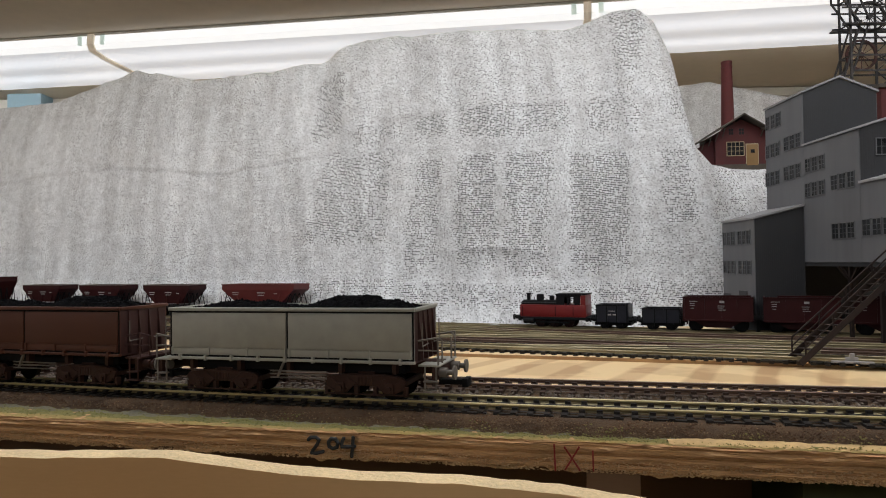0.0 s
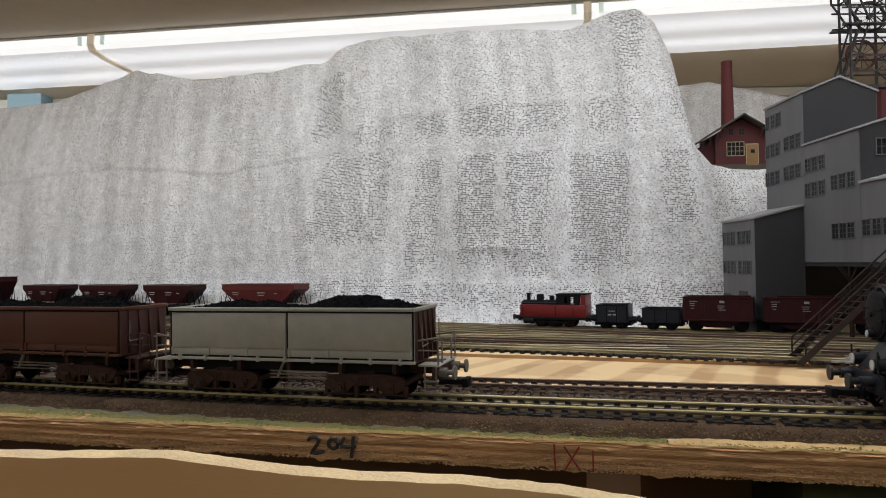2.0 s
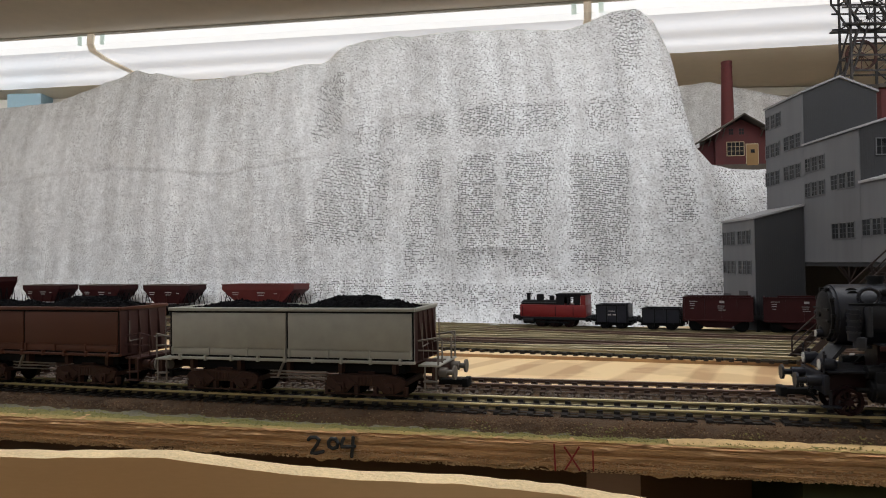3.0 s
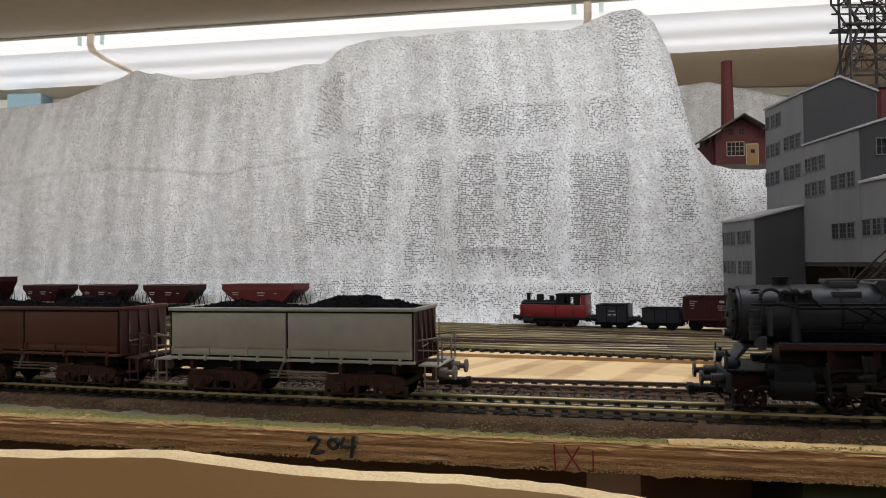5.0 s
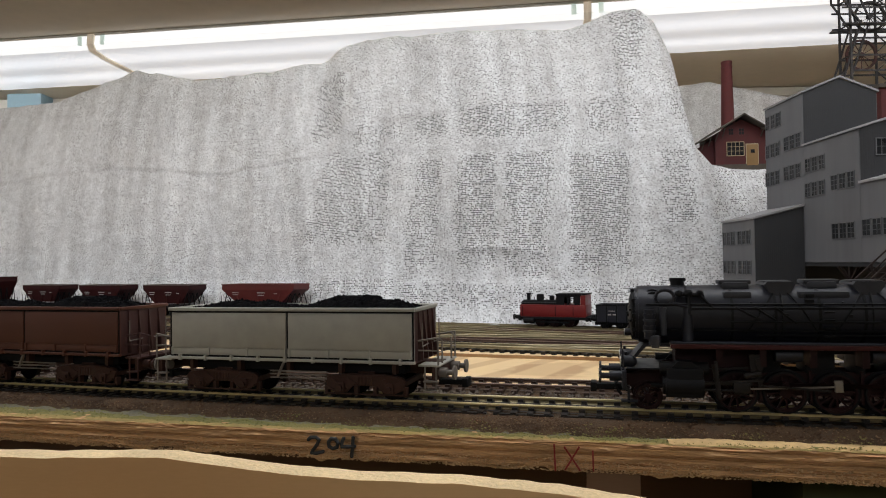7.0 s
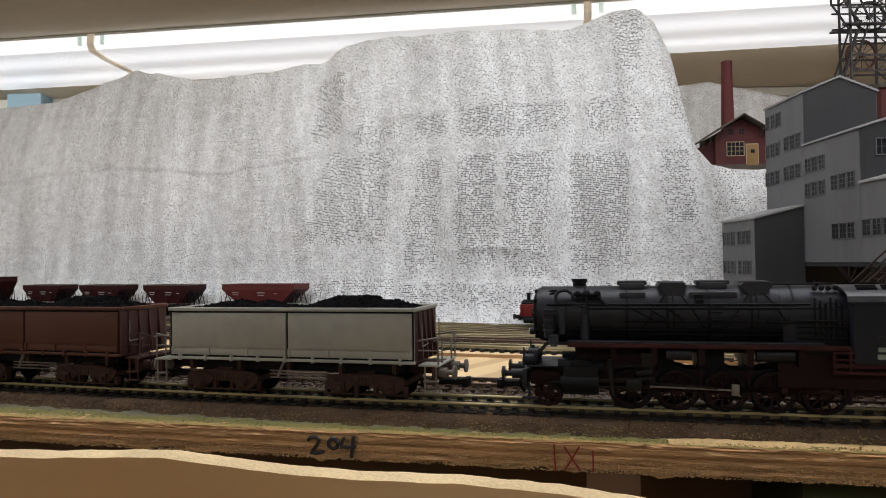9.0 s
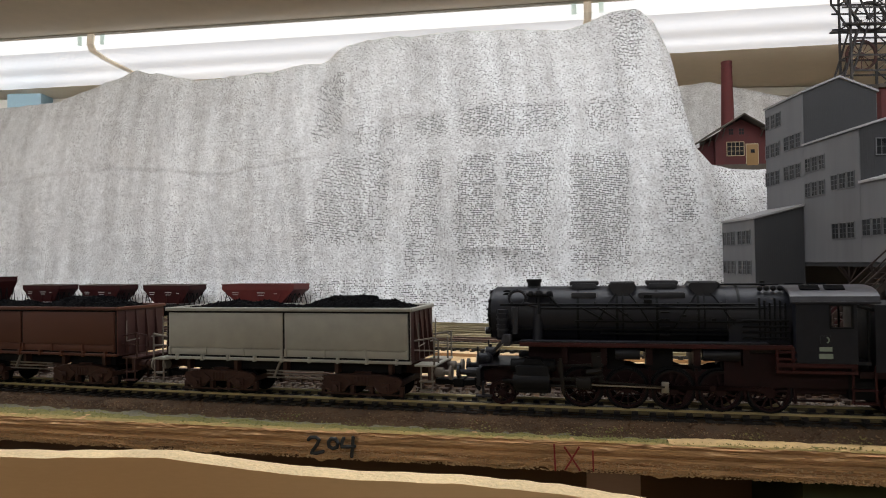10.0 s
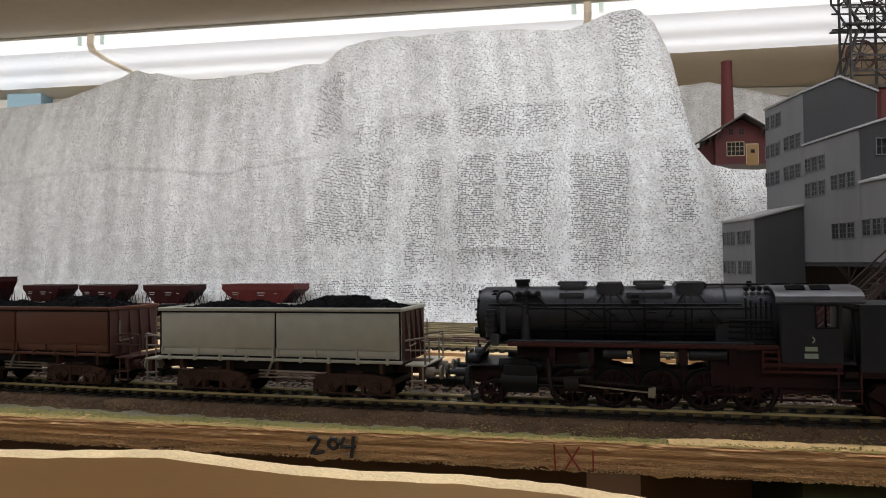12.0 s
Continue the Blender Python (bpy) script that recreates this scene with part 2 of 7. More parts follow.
M = dict(
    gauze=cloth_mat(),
    ceiling=mat("ceiling_paint", (0.70, 0.63, 0.53), 0.85, scale=30, vary=0.1, bump=0.05),
    wall=mat("wall_paint", (0.80, 0.71, 0.58), 0.85, scale=30, vary=0.12, bump=0.05),
    blue=mat("blue_paint", (0.28, 0.42, 0.52), 0.7, scale=40, vary=0.1),
    floor=mat("dark_floor", (0.10, 0.09, 0.08), 0.7, scale=60, vary=0.3),
    lamp_body=mat("lamp_housing", (0.62, 0.60, 0.56), 0.5, scale=80, vary=0.08),
    lamp_side=glow_mat("diffuser_side", (1.0, 1.0, 1.0), 1.1),
    lamp_back_boost=glow_mat("boosted_diffuser_back", (1.0, 0.97, 0.92), 7.0),
    lamp_under=glow_mat("diffuser_under", (0.93, 0.95, 1.0), 0.68),
    cap_glow=glow_mat("glowing_end_cap", (0.95, 0.82, 0.66), 0.26, (0.8, 0.72, 0.6)),
    green_glow=glow_mat("green_end_glow", (0.62, 0.82, 0.72), 0.62),
    pine=pine_mat(),
    pale_pine=wood_mat("yard_pine_sheet", (0.74, 0.56, 0.33), (0.56, 0.38, 0.19), 150, along=(1.8, 0.7, 1), turn=0.3),
    ply=wood_mat("fascia_plywood", (0.86, 0.54, 0.25), (0.72, 0.41, 0.17), 50, 0.55),
    ply_edge=mat("sawn_plywood_edge", (0.82, 0.62, 0.35), 0.9, scale=900, vary=0.35, bump=0.9, coarse=60),
    layer_a=mat("fibre_layer_light", (0.74, 0.45, 0.215), 0.95, scale=2600, coarse=420, vary=0.5, bump=1.0, stretch=(0.10, 0.10, 1)),
    layer_b=mat("fibre_layer_dark", (0.56, 0.31, 0.135), 0.95, scale=2600, coarse=420, vary=0.5, bump=1.0, stretch=(0.10, 0.10, 1)),
    crumb=mat("pale_fibre_crumbs", (0.62, 0.40, 0.20), 0.95, scale=500, vary=0.5, bump=0.5),
    dust=mat("dusty_grey_verge", (0.17, 0.15, 0.10), 0.95, scale=1500, vary=0.5, bump=0.8, coarse=120),
    lip=mat("yellow_grass_flock", (0.33, 0.23, 0.065), 0.95, scale=1500, bump=0.8, color2=(0.19, 0.145, 0.045), coarse=60),
    tan_grains=mat("tan_soil_grains", (0.22, 0.14, 0.07), 0.95, scale=900, vary=0.5, bump=0.5),
    soil=mat("brown_scatter_soil", (0.105, 0.056, 0.021), 0.95, scale=2200, vary=0.7, bump=1.0, coarse=90),
    grains=mat("dark_brown_grains", (0.085, 0.036, 0.009), 0.95, scale=900, vary=0.6, bump=0.5),
    grass=mat("green_grass_flock", (0.095, 0.100, 0.022), 0.95, scale=1500, bump=0.8, color2=(0.20, 0.160, 0.045), coarse=45),
    sand=mat("bare_sandy_glue", (0.64, 0.43, 0.19), 0.95, scale=400, vary=0.35, bump=0.6),
    palebed=mat("pale_track_bed", (0.44, 0.37, 0.20), 0.7, scale=900, vary=0.45, bump=0.4, coarse=70),
    ballast=mat("grey_ballast", (0.165, 0.13, 0.10), 0.9, scale=600, vary=0.65, bump=0.4),
    sleeper=mat("black_brown_plastic_sleeper", (0.017, 0.014, 0.013), 0.5, scale=900, vary=0.3, bump=0.3, spec=0.3, per_piece=0.25),
    sleeper_b=mat("brown_plastic_sleeper", (0.060, 0.036, 0.026), 0.5, scale=900, vary=0.3, bump=0.3, spec=0.35, per_piece=0.25),
    sleeper_y=mat("yard_sleeper_plastic", (0.016, 0.013, 0.011), 0.5, scale=900, vary=0.3, bump=0.3, spec=0.3),
    rail=mat("nickel_silver_rail", (0.60, 0.50, 0.25), 0.34, 0.3, scale=300, vary=0.35, bump=0.0, stretch=(0.2, 0.2, 1)),
    rail_web=mat("tarnished_rail_web", (0.20, 0.155, 0.075), 0.5, 0.2, scale=300, vary=0.4, bump=0.0, stretch=(0.2, 0.2, 1)),
    rail_dull=mat("dull_yard_rail", (0.40, 0.33, 0.19), 0.4, 0.35, scale=160, vary=0.6, bump=0.0, stretch=(0.3, 0.3, 1)),
    rail_rust=mat("painted_rusty_rail", (0.17, 0.105, 0.075), 0.36, 0.3, scale=400, vary=0.4),
    yardbed=mat("yard_base_olive", (0.036, 0.027, 0.014), 0.9, scale=500, vary=0.75, bump=0.6, coarse=28, stretch=(0.5, 1.4, 1)),
    black=mat("weathered_black_paint", (0.0155, 0.0165, 0.0235), 0.45, spec=0.32, scale=300, vary=0.5, bump=0.15),
    blacker=mat("deep_black", (0.005, 0.005, 0.006), 0.65, spec=0.2, scale=300, vary=0.35, bump=0.15),
    dustblack=mat("dusty_black_paint", (0.036, 0.037, 0.044), 0.55, scale=250, vary=0.5, bump=0.15, spec=0.35),
    roof_grey=mat("grey_cab_roof", (0.050, 0.049, 0.060), 0.42, scale=250, vary=0.55, bump=0.15),
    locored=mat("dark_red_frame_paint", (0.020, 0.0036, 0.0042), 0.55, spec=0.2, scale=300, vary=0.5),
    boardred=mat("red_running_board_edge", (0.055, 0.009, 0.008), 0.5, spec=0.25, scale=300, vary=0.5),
    steel=mat("dull_rod_steel", (0.30, 0.28, 0.24), 0.4, 0.8, scale=300, vary=0.3),
    gear=mat("dark_gear", (0.013, 0.011, 0.010), 0.5, 0.2, scale=300, vary=0.4, spec=0.3),
    lampglass=mat("lamp_lens", (0.55, 0.55, 0.52), 0.25, scale=300, vary=0.1),
    plate=mat("white_plate_paint", (0.30, 0.36, 0.28), 0.6, scale=300, vary=0.2),
    greywag=mat("light_grey_wagon_paint", (0.37, 0.36, 0.315), 0.5, scale=160, vary=0.22, bump=0.06),
    greyrust=mat("rust_stained_grey", (0.23, 0.20, 0.17), 0.7, scale=200, vary=0.5),
    brownwag=mat("red_brown_wagon_paint", (0.098, 0.031, 0.016), 0.5, scale=120, vary=0.22, bump=0.06),
    brownend=mat("dark_brown_end_paint", (0.06, 0.022, 0.018), 0.55, scale=150, vary=0.3),
    bogie=mat("dark_brown_bogie_plastic", (0.058, 0.025, 0.018), 0.6, scale=300, vary=0.5, spec=0.3),
    coal=mat("black_coal_load", (0.0035, 0.0035, 0.004), 0.9, spec=0.05, scale=500, vary=0.5, bump=0.8),
    redhop=mat("bright_red_brown_hopper_paint", (0.105, 0.014, 0.013), 0.45, scale=150, vary=0.25),
    darkhop=mat("maroon_hopper_paint", (0.036, 0.0055, 0.0062), 0.5, spec=0.22, scale=150, vary=0.35),
    tankred=mat("signal_red_paint", (0.165, 0.010, 0.010), 0.42, scale=200, vary=0.2),
    white=mat("white_lettering", (0.34, 0.32, 0.31), 0.7, scale=300, vary=0.2),
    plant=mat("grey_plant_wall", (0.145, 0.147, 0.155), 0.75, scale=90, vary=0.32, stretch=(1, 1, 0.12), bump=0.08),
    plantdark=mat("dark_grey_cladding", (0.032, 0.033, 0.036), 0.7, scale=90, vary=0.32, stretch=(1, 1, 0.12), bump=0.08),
    roofedge=mat("light_roof_edge", (0.30, 0.30, 0.31), 0.6, scale=100, vary=0.2),
    glassdark=mat("dark_window_pane", (0.010, 0.011, 0.013), 0.3, scale=100, vary=0.2, bump=0.02, spec=0.25),
    winframe=mat("grey_window_frame", (0.115, 0.118, 0.122), 0.6, scale=100, vary=0.1),
    creamframe=mat("cream_window_frame", (0.40, 0.33, 0.21), 0.6, scale=200, vary=0.12),
    brickred=mat("dark_red_brick_paint", (0.085, 0.013, 0.013), 0.75, scale=250, vary=0.35),
    chimred=mat("red_brick_chimney", (0.135, 0.026, 0.026), 0.75, scale=250, vary=0.3),
    doorwood=mat("ochre_door", (0.26, 0.155, 0.058), 0.6, scale=200, vary=0.2),
    housroof=mat("mossy_brown_roof", (0.09, 0.075, 0.06), 0.85, scale=200, vary=0.4),
    iron=mat("dark_lattice_iron", (0.020, 0.016, 0.016), 0.55, scale=200, vary=0.3),
    wheelred=mat("rusty_red_wheel", (0.075, 0.022, 0.018), 0.6, scale=200, vary=0.3),
    stair=mat("weathered_brown_stair", (0.028, 0.017, 0.014), 0.7, scale=200, vary=0.4, spec=0.3),
    ink=mat("black_marker_ink", (0.015, 0.015, 0.015), 0.6, scale=300, vary=0.2),
    redink=mat("faded_red_marker", (0.36, 0.05, 0.04), 0.8, scale=300, vary=0.4),
    yellowgreen=mat("olive_fabric", (0.05, 0.06, 0.018), 0.9, scale=200, vary=0.4),
    sawn=wood_mat("shaded_sheet_edge", (0.42, 0.26, 0.13), (0.30, 0.17, 0.08), 50),
    beam=wood_mat("support_beam_wood", (0.20, 0.105, 0.045), (0.13, 0.065, 0.028), 50),
)


# ---------------------------------------------------------------- mesh helpers
def bm_new():
    return bmesh.new()


def box(bm, cx, cy, cz, sx, sy, sz, bev=0.0, rot=None):
    r = bmesh.ops.create_cube(bm, size=1)
    m = Matrix.Translation((cx, cy, cz)) @ (rot or Matrix.Identity(4)) @ Matrix.Diagonal((sx, sy, sz, 1))
    bmesh.ops.transform(bm, matrix=m, verts=r["verts"])
    if bev:
        edges = {e for v in r["verts"] for e in v.link_edges}
        bmesh.ops.bevel(bm, geom=list(edges), offset=bev, segments=2, affect="EDGES", profile=0.6)
    return bm


def span(bm, x0, x1, y0, y1, z0, z1, bev=0.0):
    return box(bm, (x0 + x1) / 2, (y0 + y1) / 2, (z0 + z1) / 2, abs(x1 - x0), abs(y1 - y0), abs(z1 - z0), bev)


def rod(bm, a, b, r, n=8, r2=None):
    a, b = Vector(a), Vector(b)
    d = b - a
    m = Matrix.Translation((a + b) / 2) @ d.to_track_quat("Z", "Y").to_matrix().to_4x4()
    bmesh.ops.create_cone(bm, cap_ends=True, segments=n, radius1=r, radius2=r if r2 is None else r2, depth=d.length, matrix=m)
    return bm


def bar(bm, a, b, w, h):
    """A square bar from a to b."""
    a, b = Vector(a), Vector(b)
    d = b - a
    m = Matrix.Translation((a + b) / 2) @ d.to_track_quat("X", "Z").to_matrix().to_4x4() @ Matrix.Diagonal((d.length, w, h, 1))
    bmesh.ops.create_cube(bm, size=1, matrix=m)
    return bm


def prism(bm, pts, y0, y1):
    """An outline in x and z, drawn out from y0 to y1."""
    a = [bm.verts.new((x, y0, z)) for x, z in pts]
    b = [bm.verts.new((x, y1, z)) for x, z in pts]
    bm.faces.new(a)
    bm.faces.new(b[::-1])
    k = len(pts)
    for i in range(k):
        bm.faces.new((a[i], b[i], b[(i + 1) % k], a[(i + 1) % k]))
    return bm


def ball(bm, c, r, sx=1, sy=1, sz=1, seg=10):
    bmesh.ops.create_uvsphere(bm, u_segments=seg, v_segments=max(5, seg // 2 + 1), radius=r,
                              matrix=Matrix.Translation(c) @ Matrix.Diagonal((sx, sy, sz, 1)))
    return bm


def mesh_of(name, bm, material, smooth=True):
    bmesh.ops.remove_doubles(bm, verts=bm.verts[:], dist=2e-6)
    bmesh.ops.recalc_face_normals(bm, faces=bm.faces[:])
    me = bpy.data.meshes.new(name)
    bm.to_mesh(me)
    bm.free()
    me.materials.append(material)
    if smooth:
        me.shade_smooth()
        me.set_sharp_from_angle(angle=radians(35))
    return me


def part(name, bm, material, parent=None, label="", at=(0, 0, 0), smooth=True):
    ob = new(name, mesh_of(name, bm, material, smooth))
    ob.location = at
    if parent:
        ob.parent = parent
    if label:
        tagged(ob, label)
    return ob


def piece(name, me, parent, m):
    ob = new(name, me)
    ob.parent = parent
    ob.matrix_basis = m
    return ob


def thing(name, label, category, group="", kind="", m=None):
    ob = new(name)
    ob.empty_display_size = 0.01
    if m:
        ob.matrix_basis = m
    return tagged(ob, label, category, group, kind)


def strip(bm, pts_a, pts_b):
    """A band of quads between two lines."""
    a = [bm.verts.new(p) for p in pts_a]
    b = [bm.verts.new(p) for p in pts_b]
    for i in range(len(a) - 1):
        bm.faces.new((a[i], a[i + 1], b[i + 1], b[i]))
    return bm


# ---------------------------------------------------------------- lines of the layout
def main_y(x):
    return 0.3046 - 0.268 * x + 0.117 * x * x


def main_slope(x):
    return -0.268 + 0.234 * x


def main_pt(x, lat=0.0, z=0.0):
    """A point beside the main track; lat grows away from the aisle."""
    t = Vector((1, main_slope(x), 0)).normalized()
    return Vector((x - t.y * lat, main_y(x) + t.x * lat, z))


ARC = [(-0.7 + 0.002 * i) for i in range(701)]
ARC_S = np.concatenate(([0], np.cumsum([math.hypot(0.002, main_y(b) - main_y(a)) for a, b in zip(ARC, ARC[1:])])))
ARC_S = ARC_S - np.interp(0, ARC, ARC_S)


def main_x(s):
    return float(np.interp(s, ARC_S, ARC))


def on_main(s, length):
    """The pose of a vehicle whose leading buffers stand at s and which reaches length back along the track."""
    a, b = main_pt(main_x(s)), main_pt(main_x(s + length))
    return Matrix.Translation(a) @ pose(0, 0, 0, 0, 0, math.degrees(math.atan2(b.y - a.y, b.x - a.x)) + (180 if length < 0 else 0))


YARD_SLOPE = -0.475
YARD_Z = -0.006
YARD_YAW = math.degrees(math.atan(YARD_SLOPE))


def yard_pt(x, track=0, z=0.0):
    """track 0 is the far one; 4 the one next to the pine strip."""
    return Vector((x, 0.747 - 0.0463 * track + (YARD_SLOPE + 0.011 * track) * x, YARD_Z + z))


def edge_y(x):
    """Front edge of the layered board."""
    return 0.2693 - 0.232 * x + 0.05 * x * x


# ---------------------------------------------------------------- the room
def room():
    def slab(name, bm, m, label, cat):
        return tagged(part(name, bm, m), label, cat, kind="structure")
    slab("floor", span(bm_new(), -3.2, 3.2, -2.6, 2.55, -1.25, -1.20), M["floor"], "dark grey floor of the club room", "floor")
    slab("ceiling", span(bm_new(), -3.2, 3.2, -2.6, 2.55, CEIL, CEIL + 0.05), M["ceiling"], "low beige painted ceiling above the layout", "ceiling")
    slab("wall_north", span(bm_new(), -3.2, 3.2, 2.45, 2.55, -1.20, CEIL), M["wall"], "tan painted back wall", "wall")
    slab("wall_south", span(bm_new(), -3.2, 3.2, -2.7, -2.6, -1.20, CEIL), M["wall"], "tan painted wall behind the aisle", "wall")
    slab("wall_east", span(bm_new(), 3.2, 3.3, -2.6, 2.55, -1.20, CEIL), M["wall"], "tan painted side wall", "wall")
    slab("wall_west", span(bm_new(), -3.3, -3.2, -2.6, 2.55, -1.20, CEIL), M["wall"], "tan painted side wall", "wall")
    slab("trim", span(bm_new(), -3.2, 3.2, 2.40, 2.448, CEIL - 0.035, CEIL - 0.003, 0.004), M["lamp_body"], "pale moulding where wall meets ceiling", "trim")
    # blue pipe casing on the back wall
    pc = thing("pipe_casing", "light blue painted pipe casing on the back wall", "pipe casing", m=pose(-1.43, 2.38, 0))
    part("casing", span(bm_new(), -0.06, 0.06, -0.05, 0.05, -1.2, CEIL, 0.008), M["blue"], pc)
    part("bracket", span(bm_new(), -0.075, 0.075, -0.055, 0.055, 0.35, 0.38, 0.004), M["blue"], pc)


def fixture():
    """A wrap-round fluorescent fixture, 1.24 m long, hung under the ceiling. Its near top edge lies on local y = 0."""
    f = thing("ceiling_light", "lit fluorescent ceiling light with a ribbed clear diffuser", "ceiling light", "row of ceiling lights")
    L = 0.617
    side = bm_new()
    prof = [(0.0, -0.006), (-0.004, -0.028), (0.004, -0.041)]
    strip_pts = [[Vector((x, y, z)) for x in (-L, L)] for y, z in prof]
    for a, b in zip(strip_pts, strip_pts[1:]):
        strip(side, a, b)
    part("diffuser_side", side, M["lamp_side"], f, "bright side of the diffuser")
    under = bm_new()
    prof = [(0.004, -0.0412), (0.05, -0.047), (0.16, -0.049), (0.27, -0.047), (0.318, -0.040)]
    strip_pts = [[Vector((x, y, z)) for x in np.linspace(-L, L, 9)] for y, z in prof]
    for a, b in zip(strip_pts, strip_pts[1:]):
        strip(under, a, b)
    part("diffuser", under, M["lamp_under"], f, "ribbed translucent underside")
    # unseen far side, its glow boosted to brighten the ceiling and wall behind
    far = bm_new()
    strip(far, [Vector((x, 0.318, -0.0398)) for x in (-L, L)], [Vector((x, 0.323, -0.006)) for x in (-L, L)])
    part("diffuser_side", far, M["lamp_back_boost"], f, "bright side of the diffuser")
    # green patches that glow by themselves, standing for lamplight coming through
    for s in (-1, 1):
        part("tube_socket", span(bm_new(), s * (L - 0.028), s * (L - 0.016), -0.0055, 0.002, -0.031, -0.007, 0.001), M["green_glow"], f, "green patch at the lamp end, given a glow of its own")
    part("housing", span(bm_new(), -L, L, -0.004, 0.326, -0.006, -0.0005), M["lamp_body"], f)
    for s in (-1, 1):
        cap = bm_new()
        pr = [(-0.006, -0.003), (-0.009, -0.030), (0.0, -0.045), (0.05, -0.051), (0.16, -0.053), (0.27, -0.051), (0.322, -0.045), (0.328, -0.003)]
        a = [cap.verts.new((s * L, y, z)) for y, z in pr]
        b = [cap.verts.new((s * (L + 0.0088), y, z)) for y, z in pr]
        cap.faces.new(a)
        cap.faces.new(b[::-1])
        for i in range(len(pr)):
            j = (i + 1) % len(pr)
            cap.faces.new((a[i], b[i], b[j], a[j]))
        # the cap has a faint glow of its own, in place of lamplight on it
        part("end_cap", cap, M["cap_glow"], f, "end cap with a warm glow added")
    return f


def lights():
    f = fixture()
    c, s = math.cos(radians(LAMP_YAW)), math.sin(radians(LAMP_YAW))
    def at(k, y0):
        return pose(-0.275 + 1.252 * k * c, y0 + 1.252 * k * s, CEIL - 0.001, 0, 0, LAMP_YAW)
    f.matrix_basis = at(0, 1.662)
    for k in (-1, 1):
        copy_thing(f, at(k, 1.662))
    # two more rows out of view, added to go with the unseen tube lights
    for k in (-1, 0, 1):
        copy_thing(f, at(k, 0.215))
        copy_thing(f, at(k, -1.50))


# ---------------------------------------------------------------- the mountain of plaster gauze
TOP = ((-1.35, 0.36), (-1.10, 0.374), (-0.837, 0.366), (-0.686, 0.359), (-0.62, 0.375), (-0.514, 0.393), (-0.389, 0.354), (-0.247, 0.344),
       (-0.165, 0.348), (-0.098, 0.369), (0.051, 0.352), (0.153, 0.347), (0.209, 0.364), (0.244, 0.371), (0.263, 0.352),
       (0.279, 0.307), (0.289, 0.231), (0.296, 0.193), (0.315, 0.169), (0.337, 0.164), (0.60, 0.163))


def hill_base(x):
    a = 0.09 - x
    return 0.745 + 0.5 * (a + math.sqrt(a * a + 0.0036)) / 2


def hill_top(x):
    return float(np.interp(x, [p[0] for p in TOP], [p[1] for p in TOP]))


# where single bandages show open weave, painted as dark gaps: x from and to at the top, z top, the same at the bottom,
# share of dark gaps
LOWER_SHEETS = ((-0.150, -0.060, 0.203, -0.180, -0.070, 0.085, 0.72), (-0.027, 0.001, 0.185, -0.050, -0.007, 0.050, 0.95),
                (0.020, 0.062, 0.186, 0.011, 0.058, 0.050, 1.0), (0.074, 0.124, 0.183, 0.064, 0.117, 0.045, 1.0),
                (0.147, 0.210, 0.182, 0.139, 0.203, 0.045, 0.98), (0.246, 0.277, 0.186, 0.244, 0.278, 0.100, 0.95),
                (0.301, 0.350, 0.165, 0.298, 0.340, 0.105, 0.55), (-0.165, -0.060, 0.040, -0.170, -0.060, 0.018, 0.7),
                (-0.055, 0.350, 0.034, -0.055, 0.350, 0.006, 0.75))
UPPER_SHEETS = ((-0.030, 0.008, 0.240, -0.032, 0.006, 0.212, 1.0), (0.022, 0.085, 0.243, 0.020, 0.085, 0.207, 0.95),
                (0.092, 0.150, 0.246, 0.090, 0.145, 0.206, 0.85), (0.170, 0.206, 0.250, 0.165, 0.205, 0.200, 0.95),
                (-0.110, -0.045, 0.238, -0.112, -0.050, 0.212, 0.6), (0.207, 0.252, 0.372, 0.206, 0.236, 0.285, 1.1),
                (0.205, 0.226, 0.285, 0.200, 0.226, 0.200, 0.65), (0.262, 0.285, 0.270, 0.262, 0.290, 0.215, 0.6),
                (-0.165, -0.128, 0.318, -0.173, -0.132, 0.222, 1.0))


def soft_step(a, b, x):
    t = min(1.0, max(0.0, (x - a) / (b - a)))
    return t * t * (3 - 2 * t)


def painted_gaps(x, z):
    """Share of weave gaps painted dark, where the plaster left them open."""
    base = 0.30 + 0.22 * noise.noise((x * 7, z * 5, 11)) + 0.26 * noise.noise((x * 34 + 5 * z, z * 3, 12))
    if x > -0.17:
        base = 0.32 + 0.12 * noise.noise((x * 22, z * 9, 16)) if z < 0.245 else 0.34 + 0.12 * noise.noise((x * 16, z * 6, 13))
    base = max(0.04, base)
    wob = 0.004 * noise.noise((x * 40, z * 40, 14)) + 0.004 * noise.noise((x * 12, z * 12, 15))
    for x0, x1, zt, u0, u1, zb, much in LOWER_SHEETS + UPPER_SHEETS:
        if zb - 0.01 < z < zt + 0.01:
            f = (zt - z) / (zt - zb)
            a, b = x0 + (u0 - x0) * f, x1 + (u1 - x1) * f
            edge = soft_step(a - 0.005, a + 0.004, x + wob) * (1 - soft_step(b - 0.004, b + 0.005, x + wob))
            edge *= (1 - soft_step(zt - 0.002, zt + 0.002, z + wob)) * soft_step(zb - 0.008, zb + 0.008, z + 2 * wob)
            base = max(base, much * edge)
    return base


def seam_mid(x):
    """The long lap line across the whole shell."""
    return float(np.interp(x, (-1.3, -0.79, -0.54, -0.31, -0.14, 0.097, 0.27), (0.205, 0.211, 0.221, 0.190, 0.205, 0.190, 0.188)))


